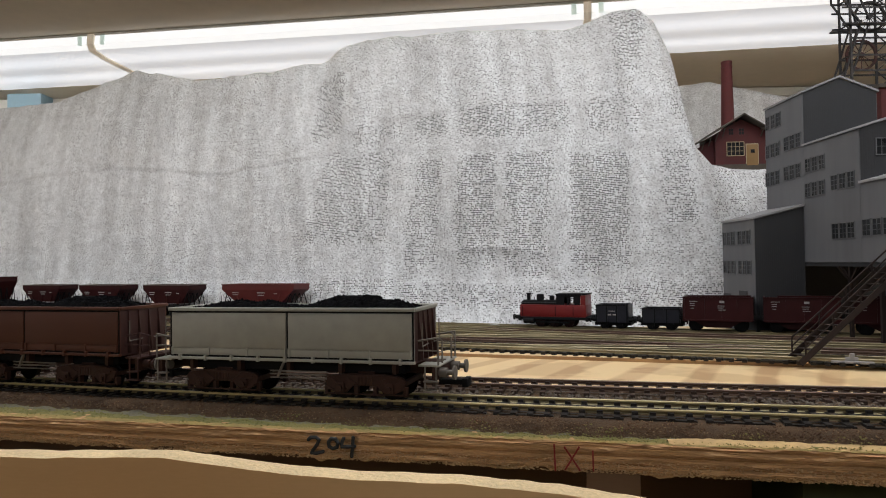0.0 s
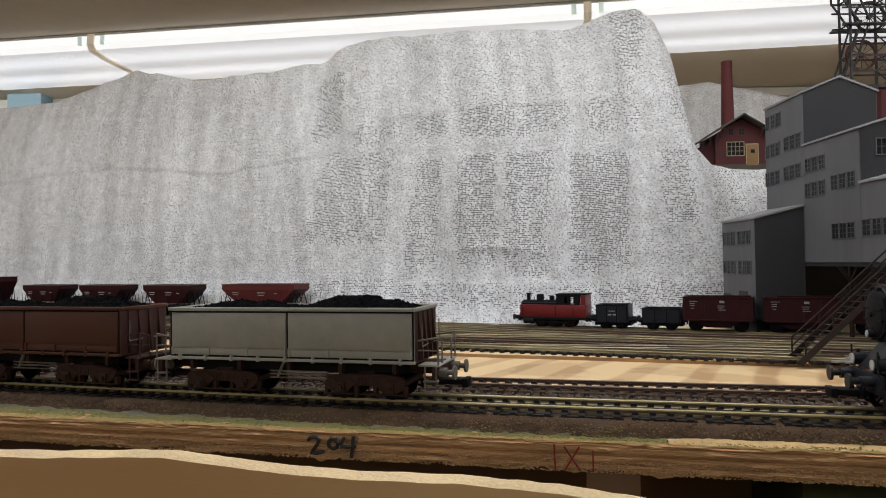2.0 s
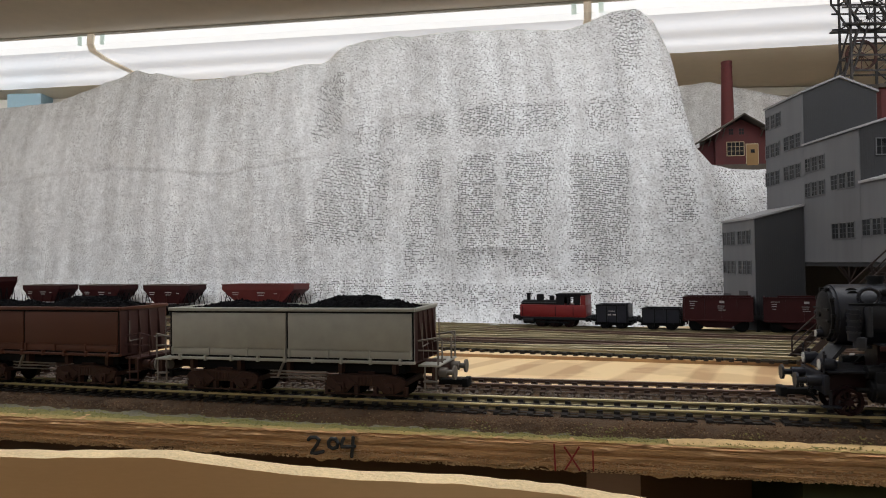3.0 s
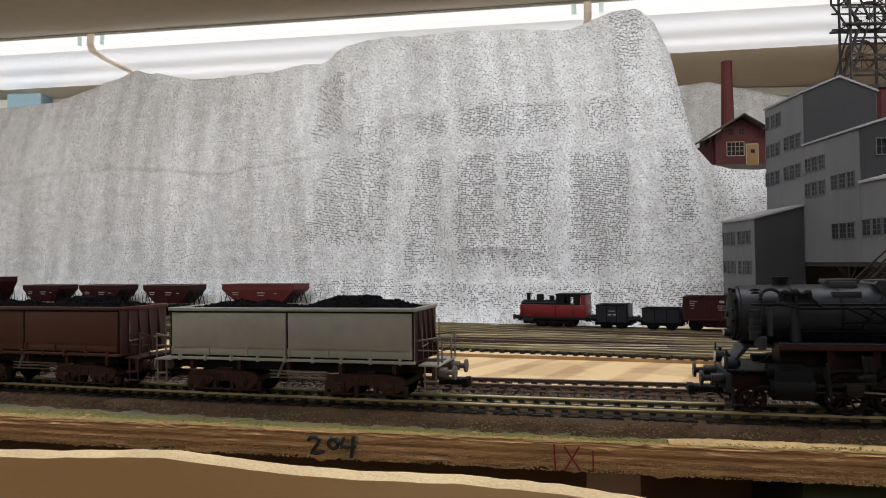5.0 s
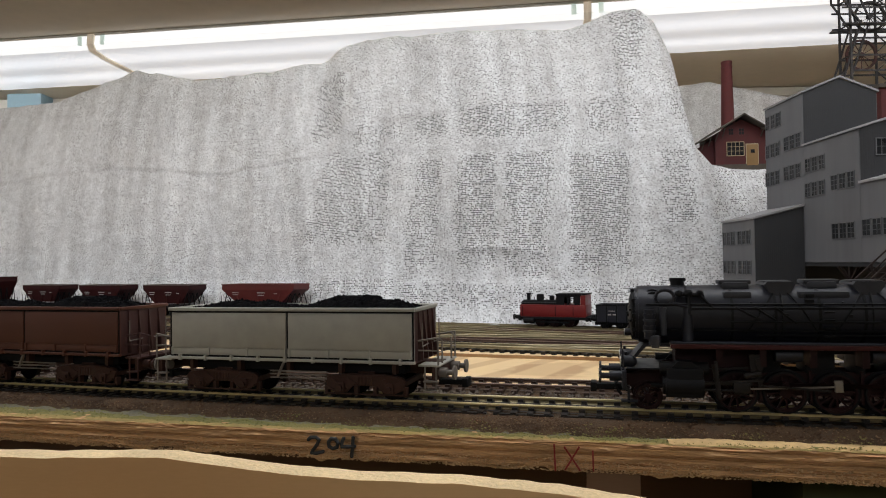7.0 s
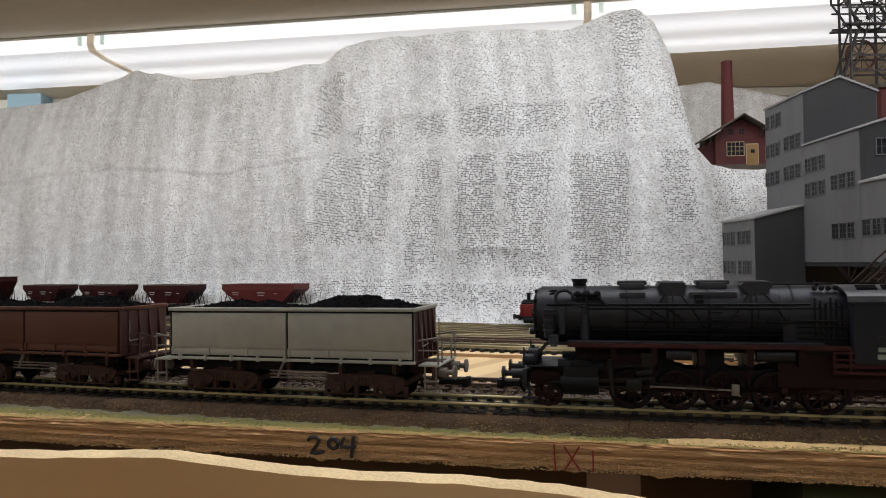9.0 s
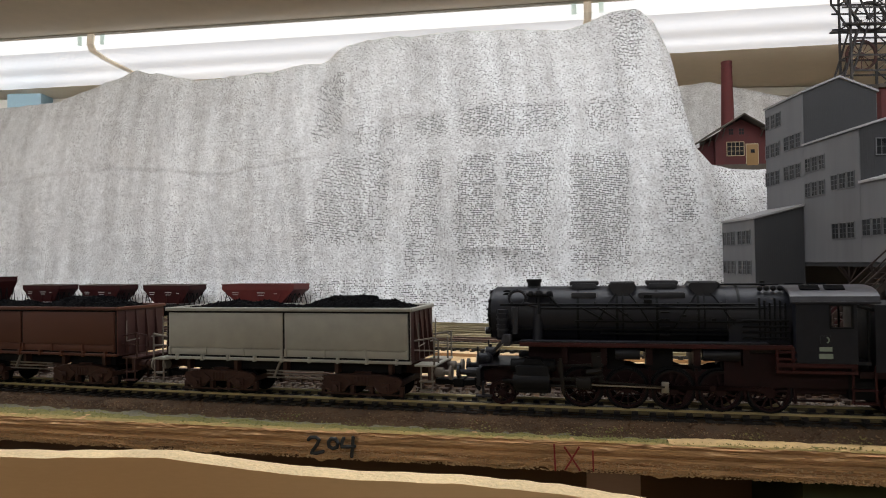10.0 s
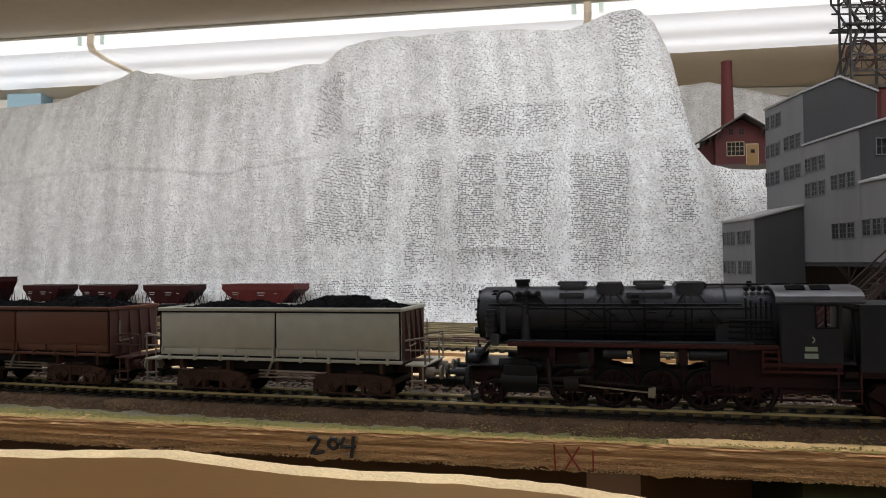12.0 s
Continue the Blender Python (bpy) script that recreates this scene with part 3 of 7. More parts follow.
def gauze(name, label, xs, nv, back, top, place, dense):
    verts, faces, uvs, gaps = [], [], [], []
    n = nv + back
    for x in xs:
        zt = top(x)
        for j in range(n):
            p, uv = place(x, zt, min(1.0, j / (nv - 1)), max(0, j - nv + 1) / max(1, back))
            verts.append(p)
            uvs.append(uv)
            gaps.append(painted_gaps(x, uv[1]) if dense else 0.10 + 0.1 * noise.noise((x * 30, uv[1] * 20, 2)))
    for i in range(len(xs) - 1):
        for j in range(n - 1):
            a = i * n + j
            faces.append((a, a + n, a + n + 1, a + 1))
    me = bpy.data.meshes.new(name)
    me.from_pydata(verts, [], faces)
    lay = me.uv_layers.new(name="UVMap")
    for lp in me.loops:
        lay.data[lp.index].uv = uvs[lp.vertex_index]
    at = me.attributes.new("painted_gaps", "FLOAT", "POINT")
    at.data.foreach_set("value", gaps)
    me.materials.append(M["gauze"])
    me.shade_smooth()
    return tagged(new(name, me), label, "mountain")


def mountain():
    z0 = -0.012

    def shell(x, zt, v, k):
        z = z0 + (zt - z0) * v
        left = 1 - soft_step(-0.30, -0.10, x)
        # pleats that lean to the aisle side as they run down, deeper on the left sheets
        lean = x + 0.16 * (z - 0.2)
        fold = 0.014 * noise.noise((lean * 8, z * 1.2, 0)) + (0.0040 + 0.0020 * left) * noise.noise((lean * 30, z * 2.5, 3))
        fold += 0.0016 * noise.noise((lean * 75, z * 7, 5)) + 0.0010 * noise.noise((x * 90, z * 60, 8))
        # the ridge where two sheets meet
        fold += 0.010 * math.exp(-((x + 0.118 + 0.12 * (z - 0.3)) / 0.018) ** 2) * soft_step(0.18, 0.26, z)
        fold -= 0.008 * math.exp(-((x + 0.155 + 0.10 * (z - 0.3)) / 0.016) ** 2) * soft_step(0.19, 0.26, z)
        # bright crest on the left sheet
        fold += 0.008 * math.exp(-((x + 0.490 - 0.25 * (z - 0.26)) / 0.014) ** 2) * soft_step(0.22, 0.27, z)
        seam1 = seam_mid(x) + 0.003 * noise.noise((x * 30, 1, 0)) + 0.004 * noise.noise((x * 9, 1, 0))
        seam2 = 0.072 + 0.012 * noise.noise((x * 11, 5, 0))
        seam3 = 0.2425 + 0.03 * max(0, x - 0.11) + 0.003 * noise.noise((x * 40, 9, 0))
        lap = (0.0012 + 0.0014 * left) * soft_step(seam1 - 0.001, seam1 + 0.0015, z) + 0.0016 * (1 - soft_step(0.036, 0.040, z + 0.004 * noise.noise((x * 20, 2, 2))))
        lap += 0.0020 * soft_step(seam3 - 0.001, seam3 + 0.001, z) * (-0.118 < x < 0.206)
        lap += 0.006 * math.exp(-((z - seam2) / 0.005) ** 2) * max(0, noise.noise((x * 8, 4, 4)))
        # the foot spreads to catch overhead light; the right end swells to look brighter
        foot = 0.040 * math.exp(-((z - z0) / 0.030))
        swell = -0.008 * math.exp(-((x - 0.288) / 0.022) ** 2) * math.exp(-((z - 0.10) / 0.07) ** 2)
        bulge = 0.022 * math.sin(math.pi * v) - 0.012 * v ** 6
        y = hill_base(x) + 0.22 * max(z, 0) - fold - lap - bulge - foot + swell
        zz = z + 0.0035 * noise.noise((x * 26, 3, 1)) * v
        return (x, y + 0.26 * k, zz - 0.10 * k * k - 0.004 * k), (x * 1.08, z)

    xs = sorted(set([round(-1.35 + 0.0055 * i, 4) for i in range(172)] + [round(-0.41 + 0.0026 * i, 4) for i in range(258)] + [0.2595 + 0.0013 * i for i in range(60)] + [0.35 + 0.01 * i for i in range(26)]))
    gauze("gauze_mountain", "white plaster gauze mountain shell, unpainted, with weave gaps coloured dark", xs, 140, 14, hill_top, shell, True)

    # the farther ridge behind the red house
    def ridge_top(x):
        return float(np.interp(x, (0.16, 0.30, 0.42, 0.47, 0.56, 0.66, 0.9), (0.29, 0.335, 0.362, 0.368, 0.350, 0.330, 0.29)))

    def ridge(x, zt, v, k):
        z = -0.01 + (zt + 0.01) * v
        y = 1.08 + 0.108 * v - 0.012 * noise.noise((x * 12, z * 5, 20)) + 0.25 * k
        return (x, y, z - 0.05 * k + 0.004 * noise.noise((x * 20, 0, 4)) * v), (x - 1.3, z)
    gauze("gauze_ridge", "smaller white plaster gauze ridge behind the red house", [0.16 + 0.012 * i for i in range(60)], 45, 5, ridge_top, ridge, False)


# ---------------------------------------------------------------- boards and ground
def boards():
    # pine sheet that carries all
    bm = bm_new()
    n = 80
    xs = [-1.5 + 3.0 * i / n for i in range(n + 1)]
    top_f = [(x, edge_y(max(-0.7, min(0.7, x))) + 0.012, -0.013) for x in xs]
    top_b = [(x, 1.9, -0.013) for x in xs]
    bot_f = [(x, y, -0.0175) for x, y, _ in top_f]
    bot_b = [(x, y, -0.0175) for x, y, _ in top_b]
    strip(bm, top_f, top_b)
    strip(bm, bot_f, top_f)
    strip(bm, bot_b, bot_f)
    tagged(part("ground", bm, M["pine"]), "bare light pine board that carries the layout", "board", kind="structure")
    # the yard's own sheet
    bm = bm_new()
    xs = [-1.5 + 0.05 * i for i in range(43)]
    fr = [(x, 0.5335 - 0.342 * x + (0.0012 * noise.noise((x * 30, 0, 0))), -0.0105) for x in xs]
    bk = [(x, 1.88, -0.0105) for x in xs]
    strip(bm, fr, bk)
    # the step's shaded face gets a darker brown than the sheet
    edge = strip(bm_new(), [(x, y + 0.0004, -0.0132) for x, y, _ in fr], [(x, y - 0.0001, -0.0104) for x, y, _ in fr])
    tagged(part("yard_sheet_edge", edge, M["sawn"]), "sawn edge of the yard sheet, coloured brown for its shade", "board", kind="structure")
    tagged(part("yard_sheet", bm, M["pale_pine"]), "thin pine sheet with a sawn edge beneath the yard tracks", "board", kind="structure")
    bm = bm_new()
    fr = [yard_pt(x, 4.17, -0.0035) for x in xs]
    bk = [yard_pt(x, -0.6, -0.0035) for x in xs]
    strip(bm, fr, bk)
    strip(bm, [p - Vector((0, 0.002, 0.0012)) for p in fr], fr)
    tagged(part("yard_bed", bm, M["yardbed"]), "olive brown underlay beneath the yard tracks", "track bed", kind="structure")


def layered_edge():
    """The front board: a laminated fibre board under the main track, with soil and flock on it."""
    xs = [-0.45 + 0.0014 * i for i in range(560)]
    b = thing("layered_board", "laminated brown fibre board edge beneath the main track", "board", kind="structure")
    levels = [(-0.0082, -0.0098, "layer_b", 0.0), (-0.0098, -0.0118, "layer_a", -0.0002), (-0.0118, -0.0131, "layer_b", 0.0002),
              (-0.0131, -0.0150, "layer_a", -0.0002), (-0.0150, -0.0163, "layer_b", 0.0001), (-0.0163, -0.0195, "layer_a", -0.0002)]
    for k, (za, zb, m, off) in enumerate(levels):
        bm = bm_new()
        rows = []
        for r in range(5):
            f = r / 4
            line = []
            for x in xs:
                rag = 0.0007 * noise.noise((x * 160, f * 3, k * 7)) + 0.0005 * noise.noise((x * 600, f * 5, k * 5)) + 0.0009 * noise.noise((x * 45, f * 2, k * 3 + 1)) * (1 + (k == 5))
                bulge = 0.0003 * math.sin(math.pi * f)
                zz = za + (zb - za) * f + 0.0003 * noise.noise((x * 220, k * 2.0 + (f > 0.5), 6))
                if k == 5 and r >= 3:
                    zz += 0.0022 * noise.noise((x * 70, 5, 5)) + 0.0014 * noise.noise((x * 260, 5, 9))
                    rag -= 0.0008 * (r - 2)
                line.append((x, edge_y(x) + off - bulge - rag, zz))
            rows.append(line)
        back = [(x, y + 0.02, zz) for x, y, zz in rows[0]]
        strip(bm, back, rows[0])
        for p, q in zip(rows, rows[1:]):
            strip(bm, p, q)
        strip(bm, rows[-1], [(x, y + 0.03, zz) for x, y, zz in rows[-1]])
        part("board_layer", bm, M[m], b)
    # flock verge in three uneven bands: yellow lip, green middle, dusty strip below the soil
    def verge_pt(x, f):
        y0, y1 = edge_y(x), main_pt(x, -0.026).y + 0.003
        return (x, y0 + (y1 - y0) * f, -0.0081 + 0.0006 * f + 0.0008 * noise.noise((x * 120, f * 4, 1)) * (0.2 + f) + 0.0006 * noise.noise((x * 400, f * 14, 2)))

    def border(x, mid, seed):
        return mid + 0.13 * noise.noise((x * 25, 0, seed)) + 0.07 * noise.noise((x * 130, 0, seed))
    bands = (("grass_lip", "lip", "yellow grass flock along the lip of the board", lambda x: 0.0, lambda x: border(x, 0.26, 31)),
             ("grass_verge", "grass", "green grass flock verge along the board edge", lambda x: border(x, 0.26, 31), lambda x: border(x, 0.62, 33)),
             ("dusty_verge", "dust", "dusty grey strip between grass and soil", lambda x: border(x, 0.62, 33), lambda x: 1.0))
    for name, m, label, lo, hi in bands:
        bm = bm_new()
        lines = [[verge_pt(x, lo(x) + (hi(x) - lo(x)) * k / 4) for x in xs] for k in range(5)]
        for p, q in zip(lines, lines[1:]):
            strip(bm, p, q)
        tagged(part(name, bm, M[m]), label, "grass", kind="stuff")
    # a bare sandy strip where the flock has come off
    bm = bm_new()
    bx = [0.082 + 0.002 * i for i in range(110)]
    rows = []
    for f in (0.0, 0.33, 0.66, 1.0):
        rows.append([(x, edge_y(x) + 0.0015 + f * (0.0095 + 0.0035 * noise.noise((x * 60, 3, f)) - 0.006 * max(0, 0.095 - x) / 0.013), -0.0069 - 0.0012 * (f in (0.0, 1.0)) + 0.0003 * noise.noise((x * 300, f * 5, 1))) for x in bx])
    for p, q in zip(rows, rows[1:]):
        strip(bm, p, q)
    tagged(part("bare_strip", bm, M["sand"]), "bare pale sandy strip on the board edge", "ground", kind="stuff")
    # soil shoulder and bed
    bm = bm_new()
    prof = [(-0.0272, -0.0094), (-0.0242, -0.0072), (-0.0215, -0.0056), (-0.019, -0.0042), (-0.0165, -0.0034), (0.0, -0.0032), (0.020, -0.0034), (0.027, -0.0048),
            (0.034, -0.0040), (0.048, -0.0034), (0.060, -0.0038), (0.0625, -0.0070), (0.0645, -0.0128)]
    lines = []
    for lat, zz in prof:
        line = []
        for x in [-0.62 + 0.003 * i for i in range(394)]:
            p = main_pt(x, lat + (0.0025 * noise.noise((x * 70, lat * 50, 0)) if lat < -0.02 or lat > 0.066 else 0))
            h = (0.0009 if -0.0272 < lat < -0.017 else 0.0003)
            p.z = zz + h * noise.noise((x * 260, lat * 260, 4)) + h * noise.noise((x * 700, lat * 700, 4))
            line.append(p)
        lines.append(line)
    for p, q in zip(lines, lines[1:]):
        strip(bm, p, q)
    tagged(part("soil_bed", bm, M["soil"]), "brown scattered soil shoulder beneath both main tracks", "soil", kind="stuff")


def stones(name, label, m, n, where, size, seed):
    """Loose grains, joined into one scatter."""
    rnd = random.Random(seed)
    verts, faces = [], []
    for _ in range(n):
        p = where(rnd)
        r = size * rnd.uniform(0.5, 1.3)
        base = len(verts)
        for dx, dy, dz in ((1, 0, 0), (0, 1, 0), (-1, 0, 0), (0, -1, 0), (0, 0, 1), (0, 0, -0.6)):
            k = r * rnd.uniform(0.7, 1.25)
            verts.append((p.x + dx * k + dy * k * 0.4, p.y + dy * k - dx * k * 0.4, p.z + dz * k * 0.8))
        for a, b2 in ((0, 1), (1, 2), (2, 3), (3, 0)):
            faces.append((base + a, base + b2, base + 4))
            faces.append((base + b2, base + a, base + 5))
    me = bpy.data.meshes.new(name)
    me.from_pydata(verts, [], faces)
    me.materials.append(m)
    tagged(new(name, me), label, "gravel", kind="stuff")


def gravel():
    def between(r):
        x = r.uniform(-0.35, 0.34)
        return main_pt(x, r.choice((r.uniform(0.0165, 0.036), r.uniform(0.0165, 0.030))), -0.0034 + r.uniform(0, 0.0008))
    stones("track_gravel", "pale loose gravel between the two main tracks", M["ballast"], 2600, between, 0.0008, 3)
    def shoulder(r):
        x = r.uniform(-0.45, 0.30)
        lat = r.uniform(-0.0252, -0.0155)
        return main_pt(x, lat, -0.0035 + (lat + 0.0165) * 0.33)
    stones("soil_grains", "coarse brown soil grains on the track shoulder", M["grains"], 8000, shoulder, 0.00042, 4)
    stones("tan_grains", "scattered tan grains on the track shoulder", M["tan_grains"], 2600, shoulder, 0.00036, 6)
    def verge(r):
        x = r.uniform(-0.40, 0.25)
        f = r.uniform(0.15, 0.8)
        p = main_pt(x, -0.026)
        return Vector((x, edge_y(x) + (p.y + 0.002 - edge_y(x)) * f, -0.0079 + 0.0011 * f))
    stones("grass_tufts", "short olive flock tufts on the verge", M["grass"], 2200, verge, 0.00035, 5)
    def torn(r):
        x = r.uniform(-0.45, 0.30)
        return Vector((x, edge_y(x) - r.uniform(-0.0002, 0.0012), -0.0192 + 0.0046 * r.random() ** 1.4))
    stones("torn_fibres", "pale torn fibre crumbs along the lower board edge", M["crumb"], 7500, torn, 0.00050, 7)
    def mossy(r):
        x = r.choice((0.062, 0.071, 0.118, 0.020, 0.150, -0.06)) + r.gauss(0, 0.004)
        lat = -0.0235 + r.gauss(0, 0.0016)
        return main_pt(x, lat, -0.0035 + (lat + 0.0165) * 0.33)
    stones("moss_clumps", "green moss clumps where soil meets grass", M["grass"], 120, mossy, 0.0005, 10)
    def yard_dirt(r):
        return yard_pt(r.uniform(-0.2, 0.5), r.uniform(0.3, 4.5), -0.0028)
    stones("yard_litter", "pale specks of glue and litter between the yard tracks", M["crumb"], 130, yard_dirt, 0.0011, 8)
    def yard_soil(r):
        return yard_pt(r.uniform(-0.35, 0.6), r.uniform(-0.4, 4.15), -0.0034)
    stones("yard_soil", "dark loose dirt between the yard tracks", M["grains"], 5000, yard_soil, 0.0009, 9)


def fascia():
    """The sheet of plywood in front, its upper edge sawn in a wavy line."""
    pts = ((-0.40, 0.010), (-0.1217, 0.0111), (-0.0967, 0.0113), (-0.0727, 0.0123), (-0.0571, 0.0106), (-0.042, 0.0090), (-0.020, 0.0078), (0.0013, 0.0078),
           (0.0151, 0.0069), (0.0286, 0.0059), (0.0482, 0.0032), (0.08, -0.002), (0.14, -0.012), (0.30, -0.03))
    xs = [-0.40 + 0.0025 * i for i in range(281)]
    px, pz = [p[0] for p in pts], [p[1] for p in pts]
    def top(x):
        return sum(float(np.interp(x + d, px, pz)) for d in (-0.008, -0.004, 0, 0.004, 0.008)) / 5 + 0.0003 * noise.noise((x * 120, 0, 0))
    far = [Vector((x, 0.17 - 0.14 * x, top(x))) for x in xs]
    near = [Vector((x - 0.001, 0.163 - 0.14 * x, top(x) - 0.0001)) for x in xs]
    f = thing("fascia_panel", "brown plywood fascia panel with a wavy sawn upper edge", "panel")
    bm = bm_new()
    mid = [(a + b) / 2 + Vector((0, 0, 0.0003 + 0.0004 * noise.noise((a.x * 300, 2, 0)))) for a, b in zip(near, far)]
    nr = [p + Vector((0, 0.0003 * noise.noise((p.x * 240, 0, 3)), 0)) for p in near]
    fr = [p + Vector((0, 0.0006 * noise.noise((p.x * 240, 0, 6)), 0)) for p in far]
    strip(bm, nr, mid)
    strip(bm, mid, fr)
    strip(bm, fr, [p - Vector((0, 0, 0.25)) for p in fr])
    part("sawn_edge", bm, M["ply_edge"], f, "pale splintered sawn edge")
    bm = bm_new()
    strip(bm, [p - Vector((0, 0, 0.25)) for p in nr], nr)
    part("face_veneer", bm, M["ply"], f)


def underside():
    b = thing("support_block", "short brown timber block under the layered board", "timber block", m=pose(0.0634, 0.262, 0, 0, 0, -12))
    part("block", span(bm_new(), -0.0098, 0.0098, -0.006, 0.03, -0.12, -0.0178, 0.0006), M["beam"], b)
    w = thing("frame_beam", "dark timber frame beam beneath the layout", "beam", m=pose(0.0, 0.40, 0, 0, 0, -13))
    part("beam", span(bm_new(), -0.9, 0.9, 0, 0.03, -0.16, -0.0185, 0.001), M["beam"], w)
    c = thing("stored_box", "dark olive box stored below the layout", "box", m=pose(0.17, 0.27, -0.09, 0, 0, -12))
    part("carton", span(bm_new(), -0.028, 0.08, 0, 0.1, -0.05, 0.064, 0.002), M["yellowgreen"], c)
    part("lid", span(bm_new(), -0.029, 0.081, -0.001, 0.101, 0.0645, 0.070, 0.001), M["yellowgreen"], c)
    s = thing("shelf", "dark shelf board under the layout", "shelf", m=pose(0, 0.5, -0.145))
    part("shelf_board", span(bm_new(), -1.2, 1.2, -0.25, 0.3, -0.012, 0.0), M["floor"], s)


def marks():
    """Numbers and a cross, written by marker pen on the board edge."""
    slope = math.degrees(math.atan(-0.232 - 0.004))
    number = thing("board_number", "number 204 written by hand in black marker on the board edge", "writing", m=pose(-0.0562, edge_y(-0.0562) - 0.0022, -0.0170, 0, 0, slope - 0.4))
    two = ((0.0, 5.6), (1.0, 6.5), (3.2, 6.6), (4.6, 5.6), (3.6, 3.5), (1.8, 1.3), (1.4, 0.3), (3.4, 0.2), (6.3, 1.0))
    nought = ((9.9, 6.4), (8.7, 4.9), (9.0, 3.2), (10.6, 2.4), (12.4, 3.0), (12.9, 4.8), (11.7, 6.3), (9.9, 6.4))
    four = ((15.3, 6.7), (14.4, 4.5), (14.6, 3.4), (17.0, 3.4), (19.9, 3.7))
    for digit in ((two,), (nought,), (four, ((19.4, 7.1), (19.1, 3.5), (18.7, -0.2)))):
        bm = bm_new()
        for line in digit:
            for (ua, va), (ub, vb) in zip(line, line[1:]):
                rod(bm, (ua * 0.001, 0, va * 0.001), (ub * 0.001, 0, vb * 0.001), 0.00074, 8)
            for u, v in line:
                ball(bm, (u * 0.001, 0, v * 0.001), 0.00080, seg=8)
        part("digit", bm, M["ink"], number)
    t = thing("marker_cross", "faded red marker cross between two strokes on the board edge", "writing", m=pose(0.0470, edge_y(0.0470) - 0.0016, -0.0140, 0, 0, slope))
    for a, b in (((-0.0028, 0.0042), (0.0030, -0.0045)), ((0.0028, 0.0044), (-0.0026, -0.0045)), ((-0.0065, 0.005), (-0.0062, -0.005)), ((0.0077, 0.0032), (0.0078, -0.0045))):
        part("stroke", bar(bm_new(), (a[0], 0, a[1]), (b[0], 0, b[1]), 0.0005, 0.0006), M["redink"], t)


# ---------------------------------------------------------------- tracks
def rail_mesh(pt, n, x0, x1, lat, top=0.0):
    """A rail with head, web and foot along a line."""
    bm = bm_new()
    prof = [(-0.0005, -0.00028), (-0.00022, 0.0), (0.00022, 0.0), (0.0005, -0.00028), (0.0005, -0.0008), (0.00017, -0.0010), (0.00017, -0.0017), (0.0009, -0.0020), (0.0009, -0.0022), (-0.0009, -0.0022), (-0.0009, -0.0020), (-0.00017, -0.0017), (-0.00017, -0.0010), (-0.0005, -0.0008)]
    rings = []
    for i in range(n + 1):
        x = x0 + (x1 - x0) * i / n
        rings.append([bm.verts.new(pt(x, lat + u, top + w)) for u, w in prof])
    for a, b in zip(rings, rings[1:]):
        for i in range(len(prof)):
            j = (i + 1) % len(prof)
            bm.faces.new((a[i], a[j], b[j], b[i]))
    return bm


def head_mesh(x0, x1, lat):
    """The worn running head of a main rail, lying over its web."""
    bm = bm_new()
    prof = [(-0.00054, -0.00085), (-0.00054, -0.00026), (-0.00024, 0.00004), (0.00024, 0.00004), (0.00054, -0.00026), (0.00054, -0.00085)]
    lines = [[main_pt(x0 + (x1 - x0) * i / 120, lat + u, w) for i in range(121)] for u, w in prof]
    for a, b in zip(lines, lines[1:]):
        strip(bm, a, b)
    return bm


def sleeper_mesh(m, w=0.0026, length=0.0300, h=0.0020):
    bm = bm_new()
    span(bm, -w / 2, w / 2, -length / 2, length / 2, -0.0022 - h, -0.0022, 0.0002)
    for y in (-0.0083, 0.0083):
        span(bm, -w / 2 + 0.0001, w / 2 - 0.0001, y - 0.0021, y + 0.0021, -0.0022, -0.0011)
    return mesh_of("sleeper", bm, m)


def main_track(name, label, lat, x0, x1, railm, step, me):
    t = thing(name, label, "railway track", "main tracks", "structure")
    for s in (-1, 1):
        r = part("rail", rail_mesh(main_pt, 120, x0, x1, lat + s * 0.0083), M["rail_rust" if lat else "rail_web"], t)
        if not lat:
            part("rail_head", head_mesh(x0, x1, s * 0.0083), M[railm], r, "bright worn rail head")
    x = x0
    i = 0
    while x < x1:
        p = main_pt(x, lat)
        jig = random.Random(i).uniform(-1, 1)
        piece("sleeper", me, t, Matrix.Translation(p) @ pose(0, 0, 0, 0, 0, math.degrees(math.atan(main_slope(x))) + 0.5 * jig))
        x += step / math.sqrt(1 + main_slope(x) ** 2)
        i += 1
    # the web that ties the sleepers into a strip
    bm = bm_new()
    for s in (-1, 1):
        for za, la, lb in ((-0.0030, -0.0008, 0.0008),):
            a = [main_pt(x0 + (x1 - x0) * k / 100, lat + s * 0.0083 + la, za) for k in range(101)]
            b = [main_pt(x0 + (x1 - x0) * k / 100, lat + s * 0.0083 + lb, za) for k in range(101)]
            strip(bm, a, b)
    part("tie_strip", bm, M["sleeper" if lat == 0 else "sleeper_b"], t)
    if lat == 0:
        # outer ties join the sleeper ends four by four; a pale bed lies between the sleepers
        x = x0
        while x < x1 - 0.03:
            bm = bm_new()
            bar(bm, main_pt(x - 0.001, -0.0140, -0.0035), main_pt(x + 0.0228, -0.0140, -0.0035), 0.0022, 0.0016)
            part("end_tie", bm, M["sleeper"], t)
            x += 4 * step / math.sqrt(1 + main_slope(x) ** 2)
        bm = bm_new()
        ks = [x0 + (x1 - x0) * k / 100 for k in range(101)]
        strip(bm, [main_pt(k, -0.0125, -0.00385) for k in ks], [main_pt(k, 0.0165, -0.00305) for k in ks])
        part("pale_bed", bm, M["palebed"], t, "pale dusty bed between the sleepers")
    return t


